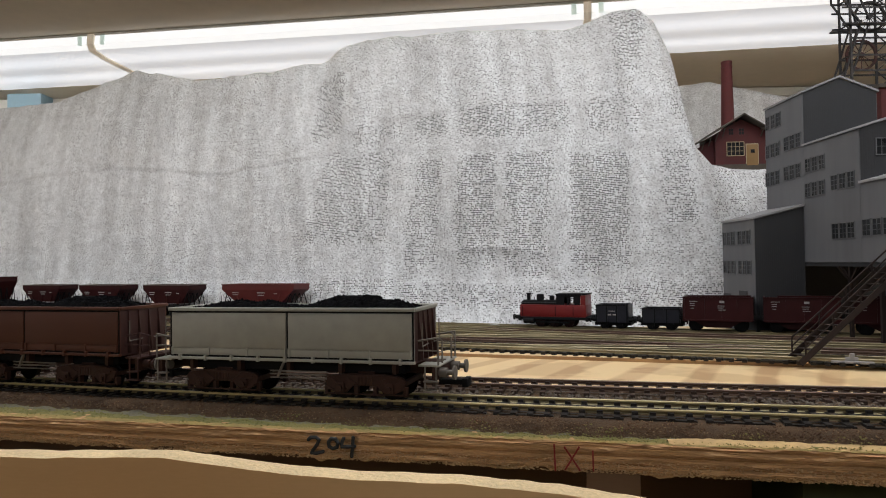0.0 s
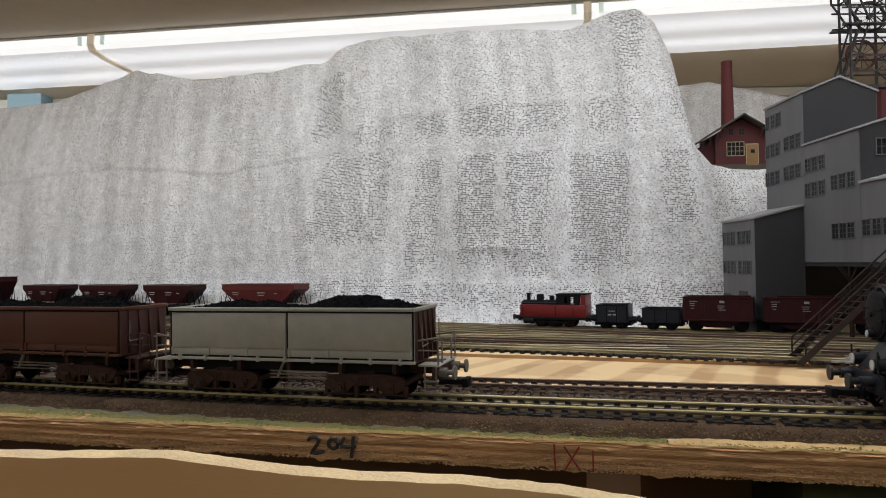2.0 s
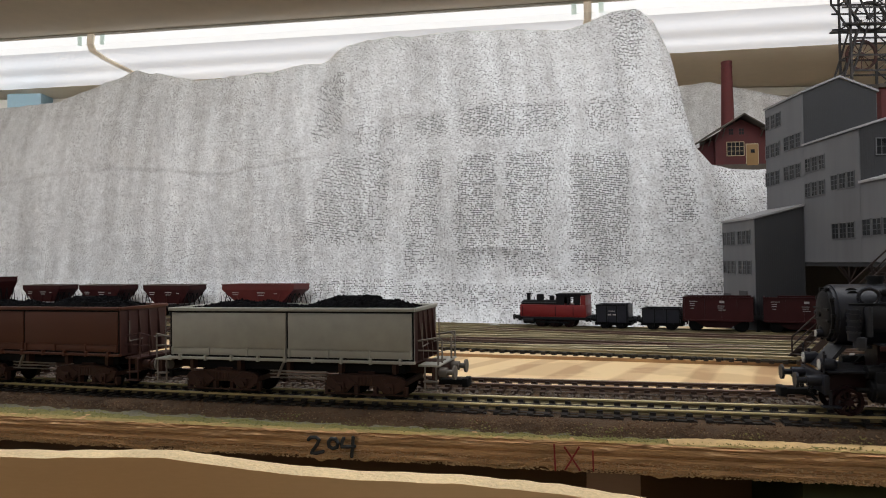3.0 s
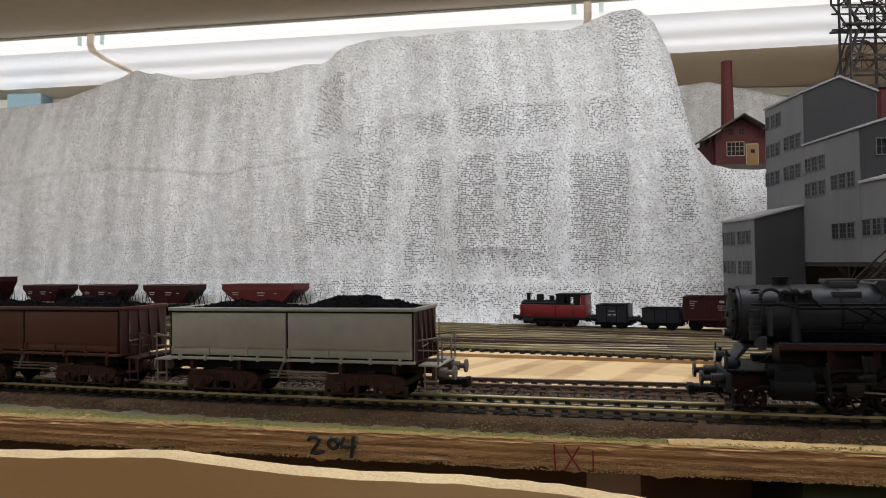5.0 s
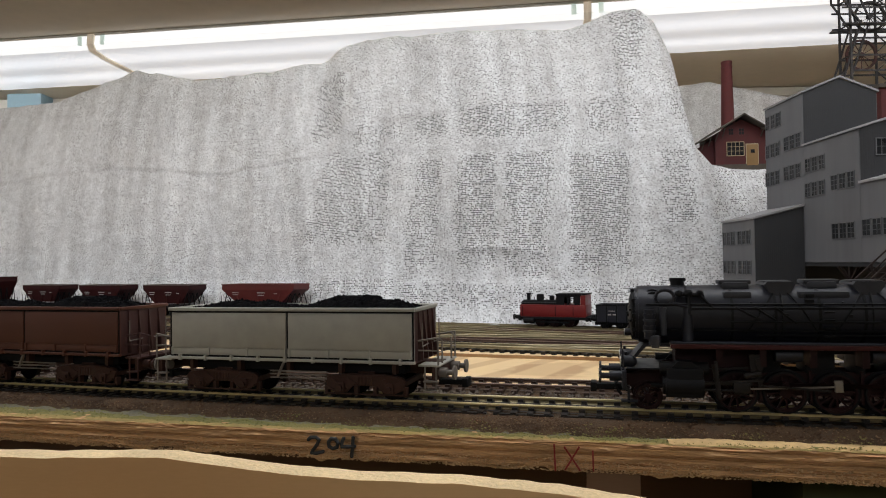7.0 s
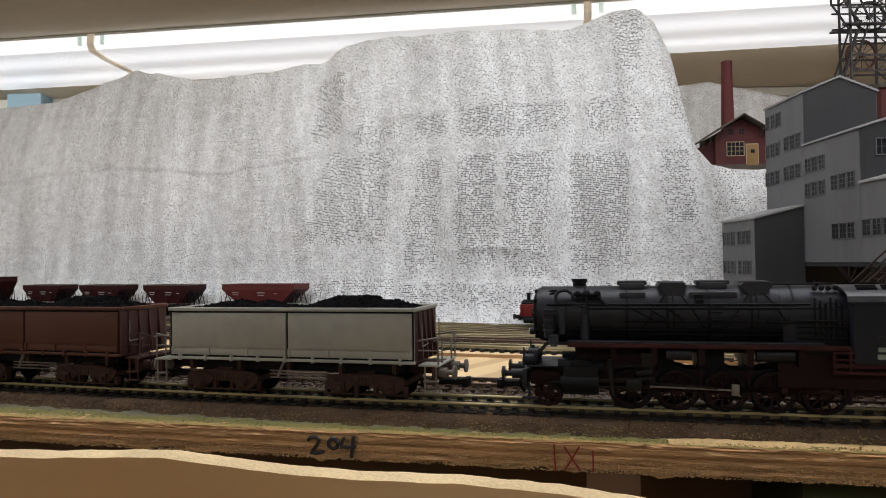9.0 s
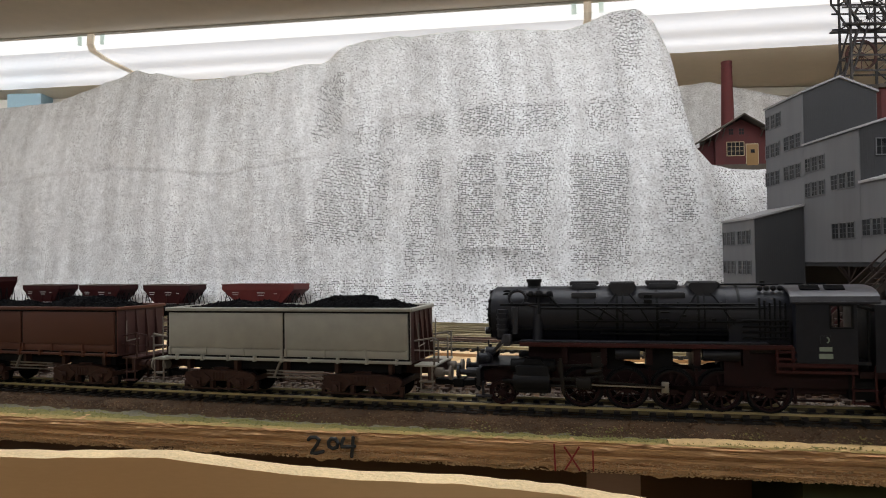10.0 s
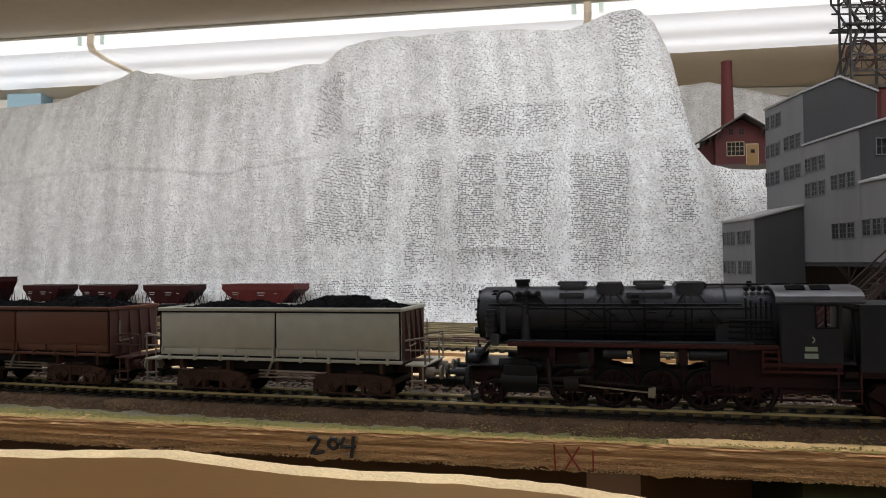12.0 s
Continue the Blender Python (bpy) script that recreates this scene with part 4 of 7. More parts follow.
def yard_tracks():
    for k in range(5):
        def pt(x, lat, z, k=k):
            p = yard_pt(x, k, z)
            d = Vector((-math.sin(radians(YARD_YAW)), math.cos(radians(YARD_YAW)), 0))
            return p + d * lat
        t = thing("yard_track", "yard track with dull rails on dark plastic sleepers", "railway track", "yard tracks", "structure")
        for s in (-1, 1):
            part("rail", rail_mesh(pt, 30, -1.0, 0.62, s * 0.0083), M["rail_dull" if k in (0, 2, 4) else "rail_rust"], t)
        bm = bm_new()
        x = -1.0
        while x < 0.62:
            p = pt(x, 0, -0.0033)
            box(bm, p.x, p.y, p.z, 0.0030, 0.030, 0.0022, rot=pose(0, 0, 0, 0, 0, YARD_YAW))
            x += 0.0075
        tagged(part("sleepers", bm, M["sleeper_y"], t, smooth=False), "dark plastic sleepers", kind="stuff")
    # turnouts: rails that cross over from one yard track to the next
    for k0, k1, xa, xb in ((3, 2, -0.10, 0.16), (1, 2, -0.02, 0.22), (4, 3, 0.02, 0.27)):
        def cross(x, lat, z, k0=k0, k1=k1, xa=xa, xb=xb):
            f = soft_step(xa, xb, x)
            return yard_pt(x, k0 + (k1 - k0) * f, z) + Vector((0.43, 0.90, 0)) * lat
        t = thing("turnout", "turnout rails that link two yard tracks", "railway track", "yard turnouts", "structure")
        for s in (-1, 1):
            part("rail", rail_mesh(cross, 30, xa, xb, s * 0.0083), M["rail_dull"], t)
            part("check_rail", rail_mesh(cross, 8, xa + 0.08, xa + 0.15, s * 0.0066), M["rail_dull"], t)
    # point levers and loose bits beside the near yard track
    for x, k, w in ((0.262, 4.2, 0.012), (0.292, 4.35, 0.009)):
        p = yard_pt(x, k, -0.003)
        b = thing("point_lever", "white point lever base beside a yard track", "point lever", "point levers", m=pose(p.x, p.y, p.z, 0, 0, YARD_YAW))
        part("base", span(bm_new(), -w, w, -0.003, 0.003, 0, 0.0016, 0.0003), M["white"], b)
        part("lever", span(bm_new(), -0.0014, 0.0014, -0.001, 0.001, 0.0016, 0.0065, 0.0003), M["white"], b)
        part("counterweight", span(bm_new(), -0.004, 0.0035, -0.001, 0.001, 0.0016, 0.004, 0.0003), M["white"], b)


room()
lights()
mountain()
boards()
layered_edge()
fascia()
underside()
marks()


# ---------------------------------------------------------------- rolling stock
def wheelset(name, parent, at, r, m, gauge=0.0083, spokes=0, axle=True):
    bm = bm_new()
    for s in (-1, 1):
        y = s * (gauge - 0.0008)
        if spokes:
            for k in range(24):
                a, b = k * math.tau / 24, (k + 1) * math.tau / 24
                pts = [(q * math.cos(t), q * math.sin(t)) for q, t in ((r, a), (r, b), (r - 0.0012, b), (r - 0.0012, a))]
                prism(bm, pts, y - s * 0.0002, y + s * 0.0022)
                pts = [(q * math.cos(t), q * math.sin(t)) for q, t in ((r + 0.0009, a), (r + 0.0009, b), (r - 0.0012, b), (r - 0.0012, a))]
                prism(bm, pts, y - s * 0.0009, y - s * 0.0002)
            rod(bm, (0, y - s * 0.0002, 0), (0, y + s * 0.0024, 0), r * 0.28, 12)
            for k in range(spokes):
                a = k * math.tau / spokes
                bar(bm, (0, y + s * 0.0010, 0), ((r - 0.001) * math.cos(a), y + s * 0.0010, (r - 0.001) * math.sin(a)), 0.0008, 0.0007)
            continue
        rod(bm, (0, y - s * 0.0002, 0), (0, y + s * 0.0024, 0), r, 20)
        rod(bm, (0, y - s * 0.0009, 0), (0, y - s * 0.0002, 0), r + 0.0009, 20)
        rod(bm, (0, y + s * 0.0024, 0), (0, y + s * 0.0030, 0), r * 0.30, 10)
        for k in range(4):
            a = k * math.pi / 2
            bar(bm, (0, y + s * 0.0026, 0), (r * 0.75 * math.cos(a), y + s * 0.0026, r * 0.75 * math.sin(a)), 0.0007, 0.0010)
    if axle:
        rod(bm, (0, -gauge, 0), (0, gauge, 0), 0.0011, 8)
    return part(name, bm, m, parent, at=at)


def buffer_pair(parent, x, sgn, z=0.0128, m="bogie", reach=0.008):
    """Two buffers; sgn is the way along x in which they point."""
    for s in (-1, 1):
        bm = bm_new()
        y = s * 0.0100
        rod(bm, (x - sgn * reach, y, z), (x - sgn * reach * 0.45, y, z), 0.0021, 12)
        rod(bm, (x - sgn * reach * 0.45, y, z), (x - sgn * 0.0008, y, z), 0.0012, 10)
        rod(bm, (x - sgn * 0.0010, y, z), (x, y, z), 0.0030, 14)
        part("buffer", bm, M[m], parent)


def coupler(parent, x, sgn, m="blacker"):
    bm = bm_new()
    span(bm, x - sgn * 0.010, x + sgn * 0.003, -0.0022, 0.0022, 0.0062, 0.0085, 0.0003)
    span(bm, x + sgn * 0.001, x + sgn * 0.0035, -0.0038, 0.0038, 0.0055, 0.0092, 0.0003)
    part("coupling", bm, M[m], parent, "black plastic coupling")


def bogie(parent, x):
    b = part("bogie_frame", bm_new(), M["bogie"], parent, at=(x, 0, 0))
    bm = bm_new()
    for s in (-1, 1):
        y = s * 0.0128
        # cast side frame with raised ends and a dropped middle
        prism(bm, [(-0.0190, 0.0088), (-0.0170, 0.0104), (-0.0090, 0.0116), (0.0090, 0.0116), (0.0170, 0.0104), (0.0190, 0.0088),
                   (0.0176, 0.0050), (0.0135, 0.0030), (0.0085, 0.0036), (0.0055, 0.0066), (-0.0055, 0.0066), (-0.0085, 0.0036), (-0.0135, 0.0030), (-0.0176, 0.0050)], y - 0.0010, y + 0.0010)
        # raised flanges along the cast arms
        for xa, za, xb, zb in ((-0.0178, 0.0096, -0.0090, 0.0108), (0.0178, 0.0096, 0.0090, 0.0108), (-0.0090, 0.0108, 0.0090, 0.0108), (-0.0160, 0.0090, -0.0085, 0.0045), (0.0160, 0.0090, 0.0085, 0.0045), (-0.0095, 0.0104, -0.0045, 0.0074), (0.0095, 0.0104, 0.0045, 0.0074), (-0.0172, 0.0052, -0.0130, 0.0036), (0.0172, 0.0052, 0.0130, 0.0036)):
            bar(bm, (xa, y + s * 0.0011, za), (xb, y + s * 0.0011, zb), 0.0008, 0.0010)
        for ax in (-0.0115, 0.0115):
            span(bm, ax - 0.0021, ax + 0.0021, y - 0.0015, y + s * 0.0022, 0.0034, 0.0080, 0.0005)
            rod(bm, (ax, y, 0.0054), (ax, y + s * 0.0032, 0.0054), 0.0013, 10)
        for k in range(-2, 3):
            rod(bm, (k * 0.0016, y + s * 0.0008, 0.0070), (k * 0.0016, y + s * 0.0008, 0.0102), 0.0006, 8)
        bar(bm, (-0.0185, y + s * 0.001, 0.0028), (0.0185, y + s * 0.001, 0.0028), 0.0005, 0.0006)
        for ax in (-0.0185, -0.0045, 0.0045, 0.0185):
            span(bm, ax - 0.0008, ax + 0.0008, y - s * 0.002, y + s * 0.0005, 0.0022, 0.0062)
    span(bm, -0.004, 0.004, -0.012, 0.012, 0.0060, 0.0125, 0.0004)
    for ax in (-0.0175, 0.0175):
        span(bm, ax - 0.001, ax + 0.001, -0.0125, 0.0125, 0.0065, 0.0085)
    bmesh.ops.recalc_face_normals(bm, faces=bm.faces[:])
    bm.to_mesh(b.data)
    bm.free()
    sets = [wheelset("wheelset", b, (ax, 0, 0.0054), 0.0054, M["blacker"]) for ax in (-0.0115, 0.0115)]
    return sets


def coal_heap(parent, x0, x1, half, z0, high, seed):
    nx, ny = 34, 14
    verts, faces = [], []
    rnd = random.Random(seed)
    for i in range(nx + 1):
        for j in range(ny + 1):
            u, v = i / nx, j / ny
            hh = (math.sin(math.pi * u) ** 0.7) * (math.sin(math.pi * v) ** 0.6) * (0.8 + 0.55 * noise.noise((u * 5, v * 3, seed)))
            x, y = x0 + (x1 - x0) * u, -half + 2 * half * v
            verts.append((x + rnd.uniform(-1, 1) * 0.0003, y, z0 + high * hh + (0.0009 * rnd.uniform(-1, 1) if 0 < i < nx else 0)))
    for i in range(nx):
        for j in range(ny):
            a = i * (ny + 1) + j
            faces.append((a, a + ny + 1, a + ny + 2, a + 1))
    base = len(verts)
    for _ in range(420):
        u, v = rnd.random(), rnd.random()
        hh = (math.sin(math.pi * u) ** 0.7) * (math.sin(math.pi * v) ** 0.6) * (0.8 + 0.55 * noise.noise((u * 5, v * 3, seed)))
        c = (x0 + (x1 - x0) * u, -half + 2 * half * v, z0 + high * hh)
        r = rnd.uniform(0.0005, 0.0014)
        k = len(verts)
        for d in ((1, 0, 0), (0, 1, 0), (-1, 0, 0), (0, -1, 0), (0, 0, 1)):
            verts.append(tuple(c[q] + d[q] * r * rnd.uniform(0.6, 1.2) for q in range(3)))
        for a, b in ((0, 1), (1, 2), (2, 3), (3, 0)):
            faces.append((k + a, k + b, k + 4))
    me = bpy.data.meshes.new("coal_load")
    me.from_pydata(verts, [], faces)
    me.materials.append(M["coal"])
    ob = new("coal_load", me)
    ob.parent = parent
    tagged(ob, "heaped black coal load", kind="stuff")


def dump_wagon(label, paint, endpaint, trim):
    """A bogie dump wagon. Its leading buffers touch x = 0 and it reaches back along -x."""
    w = thing("coal_wagon", label, "freight wagon", "standing coal train")
    x1, x0 = -0.0165, -0.1380
    zb, zt, hw = 0.0178, 0.0408, 0.0165
    # box with a wall thickness, flaring slightly at the ends
    bm = bm_new()
    for s in (-1, 1):
        span(bm, x0, x1, s * (hw - 0.0008), s * hw, zb, zt - 0.0012)
    part("side_wall", bm, M[paint], w)
    for xx in (x0, x1):
        s = 1 if xx == x1 else -1
        bm = bm_new()
        span(bm, xx - s * 0.0010, xx, -hw + 0.0005, hw - 0.0005, zb - 0.001, zt - 0.0012)
        for y in (-0.0105, -0.0035, 0.0035, 0.0105):
            prism(bm, [(xx, zb), (xx + s * 0.0022, zb), (xx + s * 0.0022, zb + 0.004), (xx + s * 0.0004, zt - 0.002), (xx, zt - 0.002)], y - 0.0006, y + 0.0006)
        part("end_wall", bm, M[endpaint], w, "darker brown end wall")
    # door panels between frames, in relief
    xm = -0.0765
    for s in (-1, 1):
        y = s * (hw + 0.0002)
        for a, b in ((x0 + 0.0012, xm - 0.0006), (xm + 0.0006, x1 - 0.0012)):
            bm = bm_new()
            span(bm, a, b, y - s * 0.0004, y + s * 0.0004, zb + 0.0044, zt - 0.0024, 0.0003)
            span(bm, a, b, y - s * 0.0004, y + s * 0.0002, zb + 0.0012, zb + 0.0042, 0.0002)
            n = 3
            for k in range(n + 1):
                xx = a + (b - a) * k / n
                xx = min(max(xx, a + 0.0005), b - 0.0005)
                prism(bm, [(xx - 0.0005, zb + 0.001), (xx + 0.0005, zb + 0.001), (xx + 0.0005, zb + 0.0046), (xx - 0.0005, zb + 0.0046)], y, y + s * 0.0009)
            part("side_door", bm, M[paint], w)
        bm = bm_new()
        for xx in (x0 + 0.0004, xm, x1 - 0.0004):
            span(bm, xx - 0.0004, xx + 0.0004, y - s * 0.0003, y - s * 0.0002 + s * 0.0001, zb, zt - 0.001)
        for zz in (zt - 0.0020, zb + 0.0006):
            span(bm, x0 + 0.0004, x1 - 0.0004, y - s * 0.0003, y - s * 0.0001, zz - 0.0004, zz + 0.0004)
        part("door_gap", bm, M["blacker"], w, "dark gap between the doors")
        bm = bm_new()
        span(bm, x0 - 0.0006, x1 + 0.0006, s * (hw - 0.0012), s * (hw + 0.0010), zt - 0.0016, zt, 0.0003)
        part("top_rail", bm, M[trim], w)
        bm = bm_new()
        span(bm, x0 - 0.0004, x1 + 0.0004, s * (hw - 0.001), s * (hw + 0.0014), zb - 0.0010, zb + 0.0002, 0.0002)
        for k in range(9):
            xx = x0 + 0.006 + (x1 - x0 - 0.012) * k / 8
            span(bm, xx - 0.0005, xx + 0.0005, s * hw, s * (hw + 0.0018), zb - 0.0014, zb + 0.0012)
        part("bottom_rail", bm, M[trim], w)
    for xx in (x0, x1):
        part("top_rail", span(bm_new(), xx - 0.0010, xx + 0.0010, -hw, hw, zt - 0.0016, zt - 0.0001, 0.0003), M[trim], w)
    part("floor_pan", span(bm_new(), x0 + 0.001, x1 - 0.001, -hw + 0.001, hw - 0.001, zb + 0.0002, zb + 0.0012), M["bogie"], w)
    # frame
    bm = bm_new()
    span(bm, x0 - 0.0085, x1 + 0.0085, -0.0045, 0.0045, 0.0112, 0.0166, 0.0003)
    for xx in (x0 - 0.0080, x1 + 0.0080):
        span(bm, xx - 0.0012, xx + 0.0012, -0.0142, 0.0142, 0.0098, 0.0160, 0.0004)
    for k in range(5):
        xx = x0 + 0.010 + (x1 - x0 - 0.02) * k / 4
        prism(bm, [(xx - 0.001, 0.0166), (xx + 0.001, 0.0166), (xx + 0.0008, 0.0118), (xx - 0.0008, 0.0118)], -0.0145, 0.0145)
    part("underframe", bm, M["bogie"], w)
    # brake gear and steps between the bogies
    for s in (-1, 1):
        for z in (0.0122, 0.0108, 0.0092):
            part("brake_rod", bar(bm_new(), (-0.086, s * 0.0150, z), (-0.058, s * 0.0150, z), 0.0006, 0.0006), M["greyrust"], w, "pale brake rod")
        part("brake_lever", bar(bm_new(), (-0.0790, s * 0.0150, 0.0166), (-0.0825, s * 0.0150, 0.0092), 0.0010, 0.0010), M["greyrust"], w)
        part("air_reservoir", rod(bm_new(), (-0.066, s * 0.0085, 0.0132), (-0.056, s * 0.0085, 0.0132), 0.0024, 12), M["bogie"], w)
    # black filler box, added to darken the space over the running gear
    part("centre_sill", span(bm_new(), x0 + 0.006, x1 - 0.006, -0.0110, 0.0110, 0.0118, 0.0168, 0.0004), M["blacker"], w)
    # platform with railings at both ends
    for xx, s in ((x0, -1), (x1, 1)):
        bm = bm_new()
        span(bm, xx + s * 0.001, xx + s * 0.0105, -0.0145, 0.0145, 0.0156, 0.0164, 0.0002)
        part("end_platform", bm, M[trim if trim == "greywag" else endpaint], w)
        bm = bm_new()
        e = xx + s * 0.0098
        for y in (-0.0140, -0.0075, 0.0075, 0.0140):
            rod(bm, (e, y, 0.0155), (e, y, 0.0282 if abs(y) > 0.01 else 0.0262), 0.00042, 6)
        for a, b in ((-0.0140, -0.0075), (0.0075, 0.0140)):
            rod(bm, (e, a, 0.0280), (e, b, 0.0262), 0.00042, 6)
            rod(bm, (e, a, 0.0220), (e, b, 0.0215), 0.00032, 6)
        for y in (-0.0140, 0.0140):
            rod(bm, (e, y, 0.0280), (xx + s * 0.001, y, 0.0265), 0.00042, 6)
            rod(bm, (e, y, 0.0225), (xx + s * 0.001, y, 0.0225), 0.00035, 6)
        part("railing", bm, M["greyrust" if trim == "greywag" else endpaint], w)
        for y in (-0.0145, 0.0145):
            bm = bm_new()
            bar(bm, (xx + s * 0.004, y, 0.0156), (xx + s * 0.004, y, 0.0050), 0.0006, 0.0006)
            bar(bm, (xx + s * 0.009, y, 0.0156), (xx + s * 0.009, y, 0.0050), 0.0006, 0.0006)
            for z in (0.0055, 0.0095):
                span(bm, xx + s * 0.0035, xx + s * 0.0095, y - 0.0014, y + 0.0014, z - 0.0003, z + 0.0003)
            part("step", bm, M["greyrust" if trim == "greywag" else endpaint], w)
        for y in (-hw, hw):
            bm = bm_new()
            rod(bm, (xx + s * 0.0026, y * 0.78, 0.024), (xx + s * 0.0026, y * 0.78, 0.034), 0.0003, 6)
            rod(bm, (xx + s * 0.0026, y * 0.78, 0.024), (xx + s * 0.0026, y * 0.25, 0.0245), 0.0003, 6)
            part("grab_rail", bm, M["greyrust"], w)
    buffer_pair(w, 0.0, 1, m="greyrust" if trim == "greywag" else "bogie")
    buffer_pair(w, -0.1505, -1, m="greyrust" if trim == "greywag" else "bogie")
    coupler(w, 0.0, 1)
    coupler(w, -0.1505, -1)
    coal_heap(w, -0.132, -0.080, 0.0150, 0.0392, 0.0042, 11)
    coal_heap(w, -0.076, -0.021, 0.0150, 0.0392, 0.0066, 12)
    sets = bogie(w, -0.0405) + bogie(w, -0.1120)
    return w, sets


GREY, GREY_SETS = dump_wagon("light grey bogie coal wagon with coal load and brown end wall", "greywag", "brownend", "greywag")
BROWN, BROWN_SETS = dump_wagon("red-brown bogie coal wagon loaded with coal", "brownwag", "brownend", "brownwag")
TAIL, TAIL_SETS = dump_wagon("red-brown bogie coal wagon behind the first brown one", "brownwag", "brownend", "brownwag")


# ---------------------------------------------------------------- the heavy steam engine
DRIVERS = (0.0520, 0.0697, 0.0874, 0.1051, 0.1228)
DRIVE_R, LEAD_R, CRANK = 0.0080, 0.0050, 0.0034


def driver(parent, x, heavy):
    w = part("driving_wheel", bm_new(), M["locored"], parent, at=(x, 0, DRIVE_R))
    bm = bm_new()
    for s in (-1, 1):
        y = s * 0.0085
        for k in range(20):
            a, b = k * math.tau / 20, (k + 1) * math.tau / 20
            ro, ri = DRIVE_R, DRIVE_R - 0.0013
            pts = [(ro * math.cos(a), ro * math.sin(a)), (ro * math.cos(b), ro * math.sin(b)), (ri * math.cos(b), ri * math.sin(b)), (ri * math.cos(a), ri * math.sin(a))]
            prism(bm, pts, y - 0.0011, y + 0.0011)
        for k in range(12):
            a = k * math.tau / 12
            bar(bm, (0, y, 0), ((DRIVE_R - 0.001) * math.cos(a), y, (DRIVE_R - 0.001) * math.sin(a)), 0.0009, 0.0007)
        rod(bm, (0, y - 0.0014, 0), (0, y + 0.0014, 0), 0.0021, 12)
        # counterweight opposite the crank
        pts = [((DRIVE_R - 0.001) * math.cos(a), (DRIVE_R - 0.001) * math.sin(a)) for a in np.linspace(-0.75 if heavy else -0.5, 0.75 if heavy else 0.5, 7)]
        prism(bm, pts, y - 0.0009, y + 0.0009)
        rod(bm, (-CRANK, y, 0), (-CRANK, y + s * 0.0034, 0), 0.0010, 8)
    rod(bm, (0, -0.008, 0), (0, 0.008, 0), 0.0013, 8)
    bmesh.ops.recalc_face_normals(bm, faces=bm.faces[:])
    bm.to_mesh(w.data)
    bm.free()
    tyre = bm_new()
    for s in (-1, 1):
        for k in range(28):
            a, b = k * math.tau / 28, (k + 1) * math.tau / 28
            for ro, ri, y0, y1 in ((DRIVE_R + 0.00005, DRIVE_R - 0.0006, 0.0072, 0.0098), (DRIVE_R + 0.0009, DRIVE_R - 0.0006, 0.0066, 0.0072)):
                pts = [(ro * math.cos(a), ro * math.sin(a)), (ro * math.cos(b), ro * math.sin(b)), (ri * math.cos(b), ri * math.sin(b)), (ri * math.cos(a), ri * math.sin(a))]
                prism(tyre, pts, s * y0, s * y1)
    part("tyre", tyre, M["blacker"], w, "dark steel tyre")
    return w


def rod_bar(bm, a, b, y, w, h):
    bar(bm, (a[0], y, a[1]), (b[0], y, b[1]), w, h)
    for p in (a, b):
        rod(bm, (p[0], y - w * 0.6, p[1]), (p[0], y + w * 0.6, p[1]), h * 0.9, 12)


def lantern(parent, x, y, z, r=0.0024):
    l = part("lantern", ball(rod(rod(bm_new(), (x - 0.0010, y, z), (x + 0.0034, y, z), r, 14), (x + 0.001, y, z), (x + 0.001, y, z + r + 0.0012), 0.0007, 8), (x + 0.0032, y, z), r * 0.9), M["black"], parent, "black lantern")
    part("lens", rod(bm_new(), (x - 0.0013, y, z), (x - 0.0009, y, z), r * 0.8, 14), M["lampglass"], l, "pale lamp glass")


